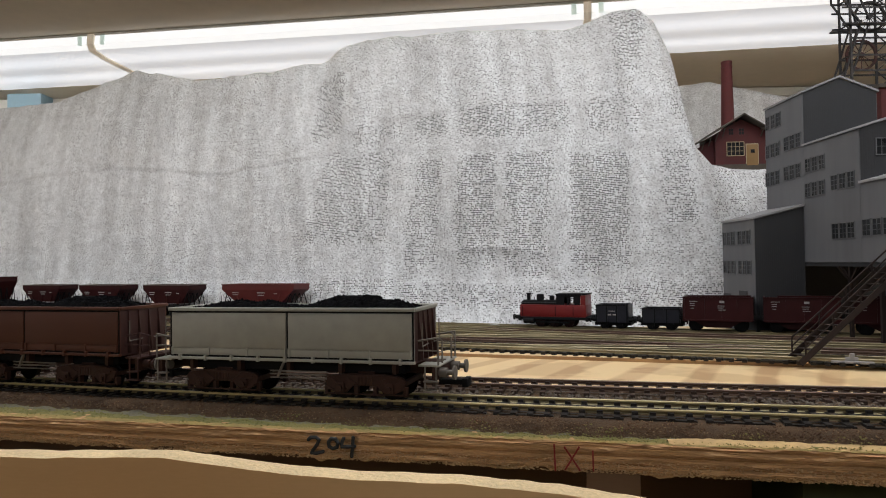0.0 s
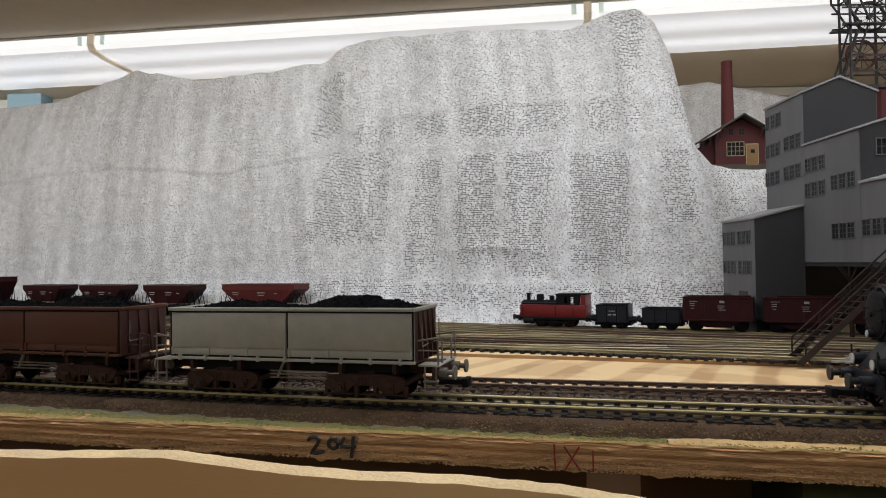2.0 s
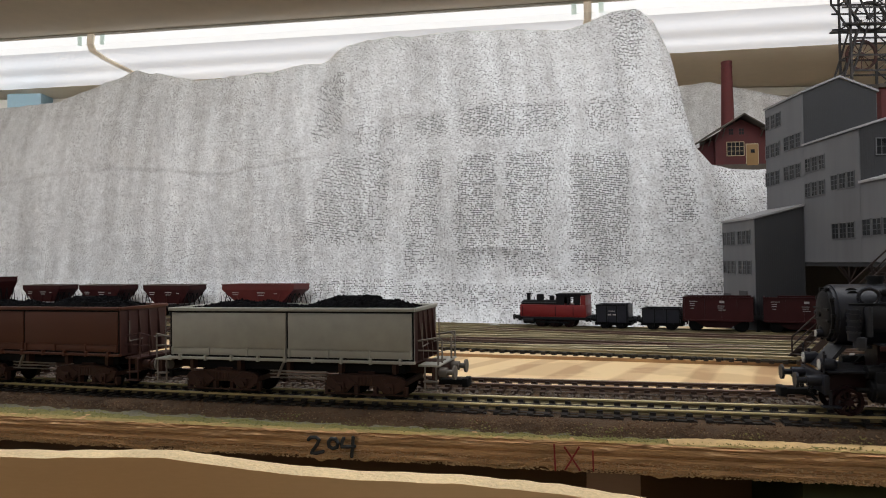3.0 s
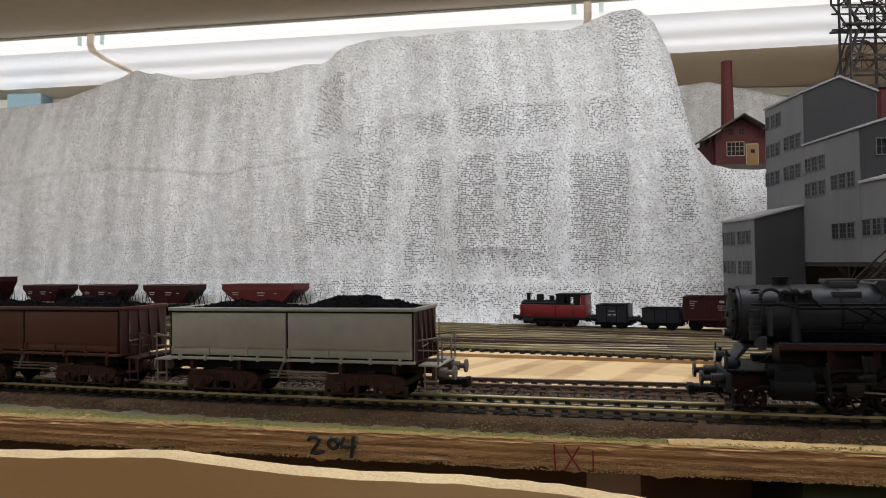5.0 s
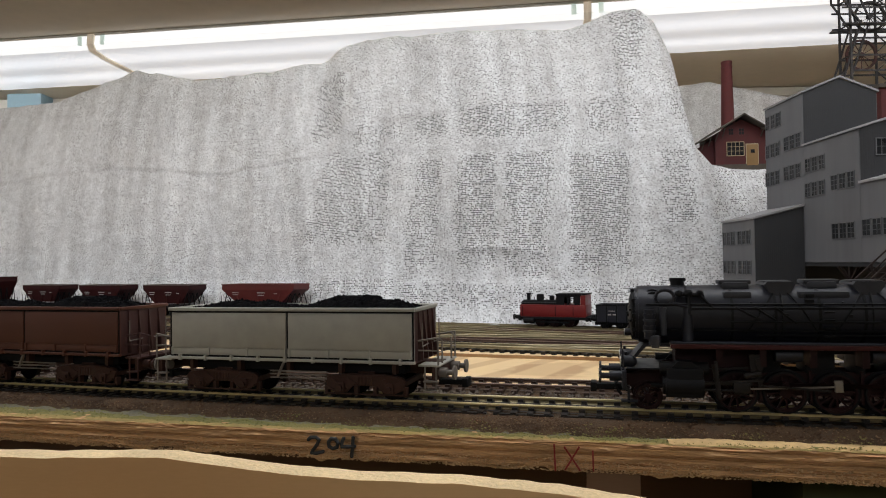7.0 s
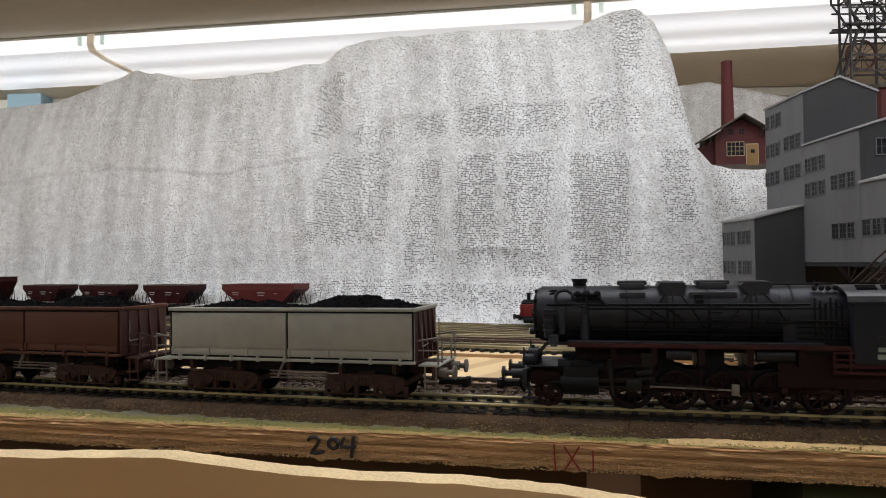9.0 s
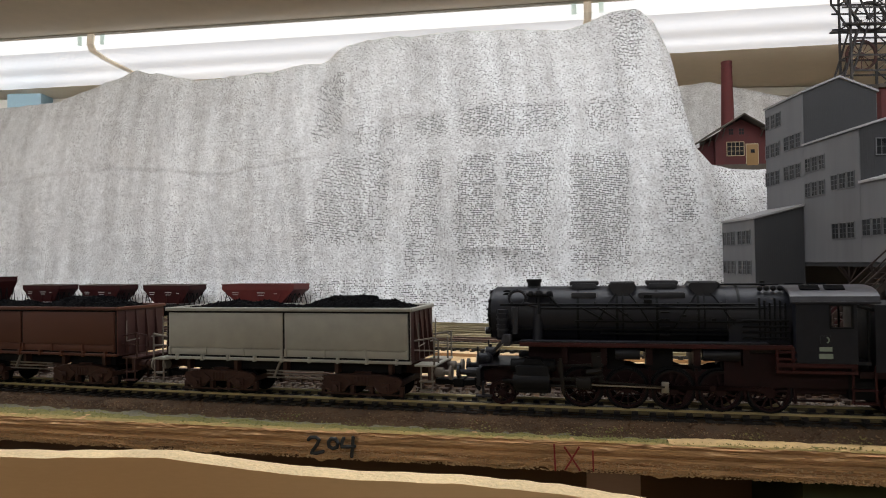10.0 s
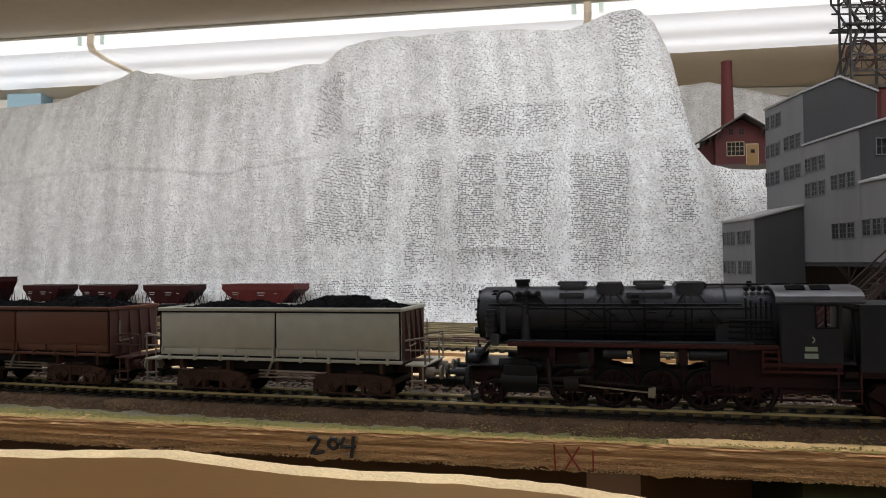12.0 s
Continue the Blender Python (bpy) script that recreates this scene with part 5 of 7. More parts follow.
def steam_engine():
    e = thing("steam_locomotive", "weathered black ten-coupled steam locomotive with dark red frame", "locomotive")
    BZ, BR = 0.0375, 0.0116
    # boiler
    bm = bm_new()
    rod(bm, (0.0160, 0, BZ), (0.122, 0, BZ), BR, 40)
    rod(bm, (0.0148, 0, BZ), (0.0160, 0, BZ), BR - 0.0008, 40)
    part("boiler", bm, M["black"], e, "black boiler barrel")
    for x in (0.0345, 0.051, 0.0665, 0.082, 0.0975, 0.1125):
        part("boiler_band", rod(bm_new(), (x - 0.0005, 0, BZ), (x + 0.0005, 0, BZ), BR + 0.00025, 40), M["blacker"], e)
    bm = bm_new()
    rod(bm, (0.0137, 0, BZ), (0.0150, 0, BZ), BR - 0.0018, 32)
    ball(bm, (0.0139, 0, BZ), BR - 0.0024, 0.16, 1, 1, 20)
    rod(bm, (0.0118, 0, BZ), (0.0140, 0, BZ), 0.0012, 8)
    bar(bm, (0.0128, -0.0085, BZ - 0.0022), (0.0128, 0.0085, BZ - 0.0022), 0.0006, 0.0008)
    bar(bm, (0.0128, -0.0085, BZ + 0.0022), (0.0128, 0.0085, BZ + 0.0022), 0.0006, 0.0008)
    for k in range(10):
        a = k * math.tau / 10
        box(bm, 0.0142, (BR - 0.0016) * math.cos(a), BZ + (BR - 0.0016) * math.sin(a), 0.0016, 0.0014, 0.0014)
    part("smokebox_door", bm, M["blacker"], e, "round black smokebox door with hinges")
    bm = bm_new()
    rod(bm, (0.0321, 0, 0.0475), (0.0321, 0, 0.0522), 0.0029, 18, 0.0027)
    rod(bm, (0.0321, 0, 0.0508), (0.0321, 0, 0.0522), 0.0033, 18)
    rod(bm, (0.0321, 0, 0.0482), (0.0321, 0, 0.0492), 0.0042, 18, 0.0030)
    part("chimney", bm, M["blacker"], e)
    for x0, x1 in ((0.0482, 0.0585), (0.0790, 0.0900)):
        bm = bm_new()
        xm = (x0 + x1) / 2
        span(bm, x0, x1, -0.0056, 0.0056, 0.0465, 0.0505, 0.0014)
        span(bm, x0 - 0.0008, x1 + 0.0008, -0.0048, 0.0048, 0.0495, 0.0512, 0.0006)
        span(bm, x0 - 0.004 if x0 > 0.07 else x0, x1 + 0.003 if x0 > 0.07 else x1, -0.0095, 0.0095, 0.0440, 0.0468, 0.0008)
        part("dome", bm, M["dustblack"], e, "boxed dome casing")
    for x0, x1 in ((0.0630, 0.0746), (0.0940, 0.1056)):
        bm = bm_new()
        xm = (x0 + x1) / 2
        prism(bm, [(x0 + 0.0045, 0.0428), (x1 - 0.0045, 0.0428), (x1 - 0.0002, 0.0492), (x1 - 0.0012, 0.0505), (x0 + 0.0012, 0.0505), (x0 + 0.0002, 0.0492)], -0.0086, 0.0086)
        span(bm, x0 + 0.0008, x1 - 0.0008, -0.0052, 0.0052, 0.0500, 0.0508, 0.0003)
        part("sandbox", bm, M["dustblack"], e, "tapered sand dome")
        bm = bm_new()
        for s in (-1, 1):
            for dx in (-0.013, 0.0, 0.013):
                prev = None
                for k in range(7):
                    a = 0.9 - 1.5 * k / 6
                    p = Vector((xm + dx * (0.15 + 0.85 * k / 6), s * (BR + 0.0005) * math.cos(a), BZ + (BR + 0.0005) * math.sin(a)))
                    if prev:
                        rod(bm, prev, p, 0.00035, 6)
                    prev = p
        part("sand_pipe", bm, M["blacker"], e)
    # pipework and fittings along the barrel
    bm = bm_new()
    for s in (-1, 1):
        for z, x0, x1 in ((0.0420, 0.019, 0.118), (0.0405, 0.036, 0.122), (0.0352, 0.050, 0.120), (0.0318, 0.018, 0.118), (0.0300, 0.060, 0.126)):
            y = s * math.sqrt(max(0.00001, (BR + 0.0006) ** 2 - (z - BZ) ** 2))
            rod(bm, (x0, y, z), (x1, y, z), 0.00042, 6)
        for x in (0.024, 0.040, 0.058, 0.074, 0.090, 0.106):
            ball(bm, (x, s * 0.0108, 0.0424), 0.0007, seg=6)
    part("pipework", bm, M["blacker"], e)
    bm = bm_new()
    rod(bm, (0.0216, -0.0066, 0.0445), (0.0216, 0.0066, 0.0445), 0.0034, 18)
    rod(bm, (0.0216, -0.0080, 0.0445), (0.0216, -0.0066, 0.0445), 0.0024, 18)
    for s in (-1, 1):
        rod(bm, (0.0216, s * 0.0080, 0.0440), (0.0300, s * 0.0095, 0.0425), 0.0009, 8)
        rod(bm, (0.030, s * 0.0095, 0.0425), (0.045, s * 0.0095, 0.0428), 0.0007, 8)
    part("feedwater_heater", bm, M["blacker"], e, "cross-mounted black cylinder")
    for s in (-1, 1):
        bm = bm_new()
        rod(bm, (0.0200, s * 0.0125, 0.0285), (0.0200, s * 0.0125, 0.0400), 0.0021, 14)
        rod(bm, (0.0200, s * 0.0125, 0.0325), (0.0200, s * 0.0125, 0.0338), 0.0025, 14)
        rod(bm, (0.0200, s * 0.0125, 0.0375), (0.0200, s * 0.0125, 0.0385), 0.0025, 14)
        part("air_pump", bm, M["black"], e)
        bm = bm_new()
        rod(bm, (0.0345, s * 0.0112, 0.0270), (0.0345, s * 0.0095, 0.0420), 0.0022, 14)
        part("steam_pipe", bm, M["black"], e)
        bm = bm_new()
        for z in (0.0452, 0.0432):
            span(bm, 0.0770, 0.0800, s * 0.0098, s * 0.0116, z - 0.0006, z + 0.0006)
        for k in range(5):
            z = 0.030 + 0.003 * k
            span(bm, 0.0830, 0.0865, s * 0.0112, s * 0.0132, z - 0.0003, z + 0.0003)
        part("footstep", bm, M["blacker"], e)
    # ring pipe, pump fittings and clack valves round the smokebox
    for s in (-1, 1):
        bm = bm_new()
        for k in range(14):
            a, b = math.tau * k / 14, math.tau * (k + 1) / 14
            rod(bm, (0.0262 + 0.0036 * math.cos(a), s * 0.0104, 0.0446 + 0.0032 * math.sin(a)), (0.0262 + 0.0036 * math.cos(b), s * 0.0104, 0.0446 + 0.0032 * math.sin(b)), 0.0007, 8)
        rod(bm, (0.0290, s * 0.0108, 0.0424), (0.0350, s * 0.0112, 0.0410), 0.0008, 8)
        part("ring_pipe", bm, M["black"], e)
        bm = bm_new()
        rod(bm, (0.0300, s * 0.0098, 0.0462), (0.0410, s * 0.0098, 0.0455), 0.0009, 8)
        for x, r in ((0.0318, 0.0015), (0.0352, 0.0018), (0.0395, 0.0015)):
            ball(bm, (x, s * 0.0098, 0.0462), r, seg=8)
        rod(bm, (0.0352, s * 0.0108, 0.0450), (0.0352, s * 0.0122, 0.0380), 0.0006, 8)
        rod(bm, (0.0395, s * 0.0104, 0.0455), (0.0440, s * 0.0116, 0.0405), 0.0006, 8)
        part("clack_valve", bm, M["blacker"], e)
        bm = bm_new()
        rod(bm, (0.0252, s * 0.0126, 0.0300), (0.0252, s * 0.0122, 0.0410), 0.0013, 12)
        rod(bm, (0.0218, s * 0.0130, 0.0262), (0.0218, s * 0.0130, 0.0296), 0.0023, 14)
        for z in (0.0312, 0.0355):
            rod(bm, (0.0200, s * 0.0126, z), (0.0200, s * 0.0126, z + 0.0008), 0.0025, 12)
        part("pump_fitting", bm, M["dustblack"], e)
        for k, x in enumerate((0.0520, 0.0590, 0.0660)):
            part("injector_pipe", rod(bm_new(), (x, s * 0.0120, 0.0410), (x + 0.0075, s * 0.0122, 0.0368 - 0.001 * k), 0.0004, 6), M["blacker"], e)
        bm = bm_new()
        for x in (0.0600, 0.0700, 0.0830, 0.0920, 0.1030, 0.1100):
            box(bm, x, s * 0.0120, 0.0380 - 0.0004 * (x * 1000 % 7), 0.0016, 0.0008, 0.0010)
        part("pipe_clip", bm, M["blacker"], e)
        # cylinder drain and slide bar hangers
        bm = bm_new()
        bar(bm, (0.0440, s * 0.0155, 0.0205), (0.0452, s * 0.0158, 0.0060), 0.0008, 0.0012)
        bar(bm, (0.0440, s * 0.0158, 0.0125), (0.0610, s * 0.0158, 0.0135), 0.0006, 0.0008)
        span(bm, 0.0500, 0.0560, s * 0.0142, s * 0.0166, 0.0085, 0.0128, 0.0006)
        rod(bm, (0.0540, s * 0.0150, 0.0150), (0.0600, s * 0.0150, 0.0160), 0.0012, 8)
        part("slide_bracket", bm, M["gear"], e, "dark crosshead guide")
    # firebox, backhead pipes
    bm = bm_new()
    span(bm, 0.108, 0.131, -0.0118, 0.0118, 0.0230, 0.0420, 0.0020)
    rod(bm, (0.108, 0, BZ - 0.0005), (0.131, 0, BZ - 0.0005), BR + 0.0005, 40)
    part("firebox", bm, M["black"], e)
    for s in (-1, 1):
        for k in range(6):
            x = 0.1195 + 0.0018 * k
            part("riser_pipe", rod(bm_new(), (x, s * 0.0123, 0.0285), (x, s * 0.0118, 0.0445 - 0.001 * (k % 3)), 0.00045, 6), M["blacker"], e)
        for k in range(5):
            z = 0.0270 + 0.0022 * k
            part("feed_pipe", rod(bm_new(), (0.113, s * 0.0126, z), (0.1295, s * 0.0126, z), 0.00045, 6), M["blacker"], e)
        for k in range(4):
            part("valve", ball(bm_new(), (0.1205 + 0.0024 * k, s * 0.0080, 0.0480), 0.0011, seg=8), M["blacker"], e)
    part("regulator_rod", rod(bm_new(), (0.104, -0.004, 0.0495), (0.128, -0.004, 0.0495), 0.0004, 6), M["blacker"], e)
    part("whistle", ball(bm_new(), (0.105, -0.004, 0.0492), 0.0016, seg=10), M["blacker"], e)
    part("safety_valve", rod(bm_new(), (0.1225, -0.0025, 0.0480), (0.1225, -0.0025, 0.0508), 0.0010, 8), M["blacker"], e)
    # running board with a red edge
    for s in (-1, 1):
        bm = bm_new()
        span(bm, 0.0275, 0.1215, s * 0.0095, s * 0.0163, 0.0270, 0.0276, 0.0001)
        part("running_board", bm, M["black"], e)
        bm = bm_new()
        span(bm, 0.0275, 0.1300, s * 0.0156, s * 0.0164, 0.0252, 0.0269, 0.0001)
        part("board_edge", bm, M["boardred"], e, "dark red running board edge")
    # cab
    for s in (-1, 1):
        bm = bm_new()
        y0, y1 = s * 0.0160, s * 0.0168
        span(bm, 0.1310, 0.1425, y0, y1, 0.0205, 0.0440)
        span(bm, 0.1500, 0.1515, y0, y1, 0.0205, 0.0440)
        span(bm, 0.1425, 0.1500, y0, y1, 0.0205, 0.0335)
        span(bm, 0.1425, 0.1500, y0, y1, 0.0420, 0.0440)
        part("cab_side", bm, M["black"], e, "black cab side sheet with an open window")
    part("cab_front", span(bm_new(), 0.1310, 0.1318, -0.0160, 0.0160, 0.0205, 0.0440), M["black"], e)
    part("cab_floor", span(bm_new(), 0.1318, 0.1560, -0.0160, 0.0160, 0.0200, 0.0212), M["black"], e)
    for s in (-1, 1):
        bm = bm_new()
        for x0, x1, z0, z1 in ((0.1422, 0.1428, 0.0333, 0.0422), (0.1497, 0.1503, 0.0333, 0.0422), (0.1422, 0.1503, 0.0333, 0.0339), (0.1422, 0.1503, 0.0416, 0.0422)):
            span(bm, x0, x1, s * 0.0158, s * 0.0172, z0, z1)
        part("window_frame", bm, M["blacker"], e)
    bm = bm_new()
    arc = []
    for k in range(13):
        a = math.pi * (k / 12)
        arc.append((-0.0176 * math.cos(a), 0.0432 + 0.0058 * math.sin(a) ** 0.75))
    top = [Vector((0.1290, y, z)) for y, z in arc]
    strip(bm, top, [Vector((0.1590, y, z)) for y, z in arc])
    strip(bm, [Vector((0.1590, y * 0.98, z - 0.0007)) for y, z in arc], [Vector((0.1290, y * 0.98, z - 0.0007)) for y, z in arc])
    strip(bm, [Vector((0.1290, y * 0.98, z - 0.0007)) for y, z in arc], top)
    strip(bm, [Vector((0.1590, y, z)) for y, z in arc], [Vector((0.1590, y * 0.98, z - 0.0007)) for y, z in arc])
    for s in (-1, 1):
        span(bm, 0.1290, 0.1590, s * 0.0172, s * 0.0182, 0.0428, 0.0434)
    part("cab_roof", bm, M["roof_grey"], e, "grey curved cab roof")
    # vents are flat plates; the dark inside is black colour only
    for x0 in (0.1335, 0.1420):
        for s in (-1, 1):
            bm = bm_new()
            bmesh.ops.create_cube(bm, size=1, matrix=Matrix.Translation((x0 + 0.0034, s * 0.0118, 0.0484)) @ pose(0, 0, 0, -s * 28) @ Matrix.Diagonal((0.0068, 0.0030, 0.0004, 1)))
            part("roof_vent", bm, M["coal"], e, "flat black plate standing for a roof vent opening")
    # number plates as plain bars
    for s in (-1, 1):
        for z, h, wd in ((0.0292, 0.0030, 0.0036), (0.0258, 0.0016, 0.0042), (0.0232, 0.0018, 0.0046)):
            part("plate", span(bm_new(), 0.1408 - wd / 2, 0.1408 + wd / 2, s * 0.0168, s * 0.01715, z - h / 2, z + h / 2), M["plate"] if z < 0.028 else M["black"], e, "pale plate on the cab side")
        bm = bm_new()
        for k in range(9):
            a, b = -1.2 + 2.4 * k / 9, -1.2 + 2.4 * (k + 1) / 9
            bar(bm, (0.1408 + 0.0011 * math.cos(a), s * 0.0172, 0.0292 + 0.0011 * math.sin(a)), (0.1408 + 0.0011 * math.cos(b), s * 0.0172, 0.0292 + 0.0011 * math.sin(b)), 0.0002, 0.0004)
        part("emblem", bm, M["plate"], e, "pale ring emblem")
    # cab steps in red
    for s in (-1, 1):
        bm = bm_new()
        span(bm, 0.1240, 0.1515, s * 0.0150, s * 0.0164, 0.0188, 0.0203)
        span(bm, 0.1240, 0.1515, s * 0.0150, s * 0.0164, 0.0165, 0.0176)
        for x in (0.1245, 0.1510, 0.1300):
            span(bm, x - 0.0005, x + 0.0005, s * 0.0152, s * 0.0162, 0.0165, 0.0260)
        span(bm, 0.1245, 0.1310, s * 0.0150, s * 0.0164, 0.0215, 0.0222)
        span(bm, 0.1245, 0.1310, s * 0.0150, s * 0.0164, 0.0240, 0.0247)
        for x in (0.150, 0.1575):
            bar(bm, (x, s * 0.0155, 0.0200), (x, s * 0.0155, 0.0055), 0.0006, 0.0008)
        for z in (0.006, 0.0108):
            span(bm, 0.1495, 0.1580, s * 0.0140, s * 0.0168, z - 0.0003, z + 0.0003)
        part("step", bm, M["boardred"], e, "dark red cab steps")
    # frame
    bm = bm_new()
    for s in (-1, 1):
        prism(bm, [(0.0090, 0.0130), (0.0300, 0.0185), (0.0480, 0.0185), (0.058, 0.0158), (0.130, 0.0158), (0.150, 0.0150), (0.150, 0.0075), (0.060, 0.0065), (0.040, 0.0075), (0.012, 0.0085)], s * 0.0058, s * 0.0066)
        for x in (0.0455, 0.061, 0.0785, 0.0962, 0.114):
            span(bm, x - 0.0012, x + 0.0012, s * 0.0066, s * 0.0145, 0.0185, 0.0262)
    span(bm, 0.030, 0.062, -0.0064, 0.0064, 0.0150, 0.0262)
    span(bm, 0.1065, 0.150, -0.0100, 0.0100, 0.0100, 0.0235)
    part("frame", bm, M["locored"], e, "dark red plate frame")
    # black blocks added to close bright openings, placed to fit the camera's view
    for xa, xb in ((0.062, 0.0690), (0.0775, 0.0880), (0.0950, 0.0985), (0.1055, 0.1300)):
        part("frame_stay", span(bm_new(), xa, xb, -0.0068, 0.0068, 0.0150, 0.0264, 0.0004), M["blacker"], e)
    part("ashpan", span(bm_new(), 0.060, 0.112, -0.0050, 0.0050, 0.0225, 0.0264), M["blacker"], e)
    # black box added to keep the gap before the tender dark
    part("drawbar", span(bm_new(), 0.1500, 0.1600, -0.0090, 0.0090, 0.0060, 0.0198, 0.0004), M["blacker"], e, "black filler box between engine and tender")
    bm = bm_new()
    span(bm, 0.0090, 0.0108, -0.0150, 0.0150, 0.0085, 0.0158, 0.0003)
    span(bm, 0.0108, 0.0290, -0.0140, 0.0140, 0.0166, 0.0172)
    prism(bm, [(0.0108, 0.0172), (0.0180, 0.0262), (0.0280, 0.0262), (0.0280, 0.0250), (0.0190, 0.0250), (0.0120, 0.0172)], -0.0075, 0.0075)
    part("buffer_beam", bm, M["black"], e)
    buffer_pair(e, 0.0, -1, 0.0132, "black", 0.0092)
    coupler(e, 0.0, -1)
    bm = bm_new()
    for y in (-0.0065, -0.0040, 0.0040, 0.0065):
        prev = None
        for k in range(6):
            p = Vector((0.0088 - 0.0022 * math.sin(math.pi * k / 5), y, 0.0125 - 0.0075 * k / 5))
            if prev:
                rod(bm, prev, p, 0.0005, 6)
            prev = p
    part("brake_hose", bm, M["blacker"], e)
    for y in (-0.0128, 0.0128):
        bm = bm_new()
        bar(bm, (0.0115, y, 0.0100), (0.0115, y, 0.0030), 0.0010, 0.0010)
        span(bm, 0.0085, 0.0150, y - 0.0016, y + 0.0016, 0.0036, 0.0042)
        rod(bm, (0.0095, y, 0.0160), (0.0095, y, 0.0245), 0.0004, 6)
        part("front_step", bm, M["black"], e)
    for y in (-0.0098, 0.0098):
        lantern(e, 0.0098, y, 0.0192, 0.0025)
    lantern(e, 0.0118, 0.0, 0.0300, 0.0016)
    for s in (-1, 1):
        bm = bm_new()
        span(bm, 0.0205, 0.0235, s * 0.0128, s * 0.0150, 0.0250, 0.0300, 0.0005)
        part("side_lamp_box", bm, M["roof_grey"], e, "pale grey lamp box")
    # cylinders
    for s in (-1, 1):
        bm = bm_new()
        rod(bm, (0.0255, s * 0.0132, 0.0105), (0.0395, s * 0.0132, 0.0105), 0.0046, 22)
        rod(bm, (0.0245, s * 0.0132, 0.0105), (0.0255, s * 0.0132, 0.0105), 0.0036, 18)
        rod(bm, (0.0235, s * 0.0130, 0.0172), (0.0415, s * 0.0130, 0.0172), 0.0026, 18)
        span(bm, 0.0256, 0.0394, s * 0.0088, s * 0.0168, 0.0062, 0.0176, 0.0012)
        prism(bm, [(0.0275, 0.0176), (0.0375, 0.0176), (0.0355, 0.0200), (0.0300, 0.0200)], s * 0.0090, s * 0.0160)
        rod(bm, (0.0200, s * 0.0132, 0.0105), (0.0245, s * 0.0132, 0.0105), 0.0009, 8)
        part("cylinder", bm, M["blacker"], e, "black cylinder block")
        bm = bm_new()
        rod(bm, (0.0395, s * 0.0140, 0.0092), (0.0560, s * 0.0140, 0.0092), 0.0006, 8)
        bar(bm, (0.0395, s * 0.0140, 0.0118), (0.0570, s * 0.0140, 0.0118), 0.0010, 0.0011)
        bar(bm, (0.0430, s * 0.0148, 0.0190), (0.0445, s * 0.0148, 0.0075), 0.0007, 0.0010)
        bar(bm, (0.0415, s * 0.0142, 0.0172), (0.0560, s * 0.0142, 0.0180), 0.0006, 0.0007)
        prism(bm, [(0.0560, 0.0230), (0.0620, 0.0230), (0.0600, 0.0135), (0.0570, 0.0135)], s * 0.0135, s * 0.0143)
        bar(bm, (0.0590, s * 0.0146, 0.0215), (0.0600, s * 0.0146, 0.0110), 0.0006, 0.0016)
        bar(bm, (0.0600, s * 0.0150, 0.0115), (0.0840, s * 0.0156, 0.0100), 0.0005, 0.0007)
        part("valve_gear", bm, M["gear"], e, "dark valve gear")
    # brake hangers below the board
    bm = bm_new()
    for x in DRIVERS:
        for s in (-1, 1):
            bar(bm, (x + 0.0090, s * 0.0085, 0.0165), (x + 0.0092, s * 0.0085, 0.0040), 0.0008, 0.0010)
            span(bm, x + 0.0084, x + 0.0094, s * 0.0076, s * 0.0094, 0.0060, 0.0100)
    bar(bm, (0.05, 0, 0.0035), (0.148, 0, 0.0035), 0.001, 0.0008)
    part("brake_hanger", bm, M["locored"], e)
    # air tanks under the board
    for x0, x1 in ((0.0655, 0.0750), (0.0985, 0.1120)):
        for s in (-1, 1):
            part("air_tank", rod(bm_new(), (x0, s * 0.0118, 0.0226), (x1, s * 0.0118, 0.0226), 0.0026, 16), M["black"], e)
    wheels = [driver(e, x, i == 2) for i, x in enumerate(DRIVERS)]
    lead = wheelset("leading_wheel", e, (0.0190, 0, LEAD_R), LEAD_R, M["locored"], spokes=9)
    couple, mains = [], []
    for s in (-1, 1):
        bm = bm_new()
        for a, b in zip(DRIVERS, DRIVERS[1:]):
            rod_bar(bm, (a - DRIVERS[2], 0), (b - DRIVERS[2], 0), s * 0.0115, 0.0007, 0.0014)
        couple.append((s, part("coupling_rod", bm, M["locored"], e, at=(DRIVERS[2], 0, DRIVE_R))))
        bm = bm_new()
        rod_bar(bm, (-0.0310, 0), (0, 0), s * 0.0134, 0.0008, 0.0006)
        span(bm, -0.0014, 0.0014, s * 0.0128, s * 0.0142, -0.0020, 0.0024, 0.0003)
        mains.append((s, part("main_rod", bm, M["steel"], e, "bright worn connecting rod", at=(DRIVERS[2], 0, DRIVE_R))))
        part("crosshead", span(bm_new(), -0.0024, 0.0024, s * 0.0130, s * 0.0150, -0.0020, 0.0024, 0.0004), M["gear"], e, at=(0.0530, 0, 0.0098))
    return e, wheels, lead, couple, mains


ENGINE, DRIVE_WHEELS, LEAD_WHEEL, COUPLE_RODS, MAIN_RODS = steam_engine()


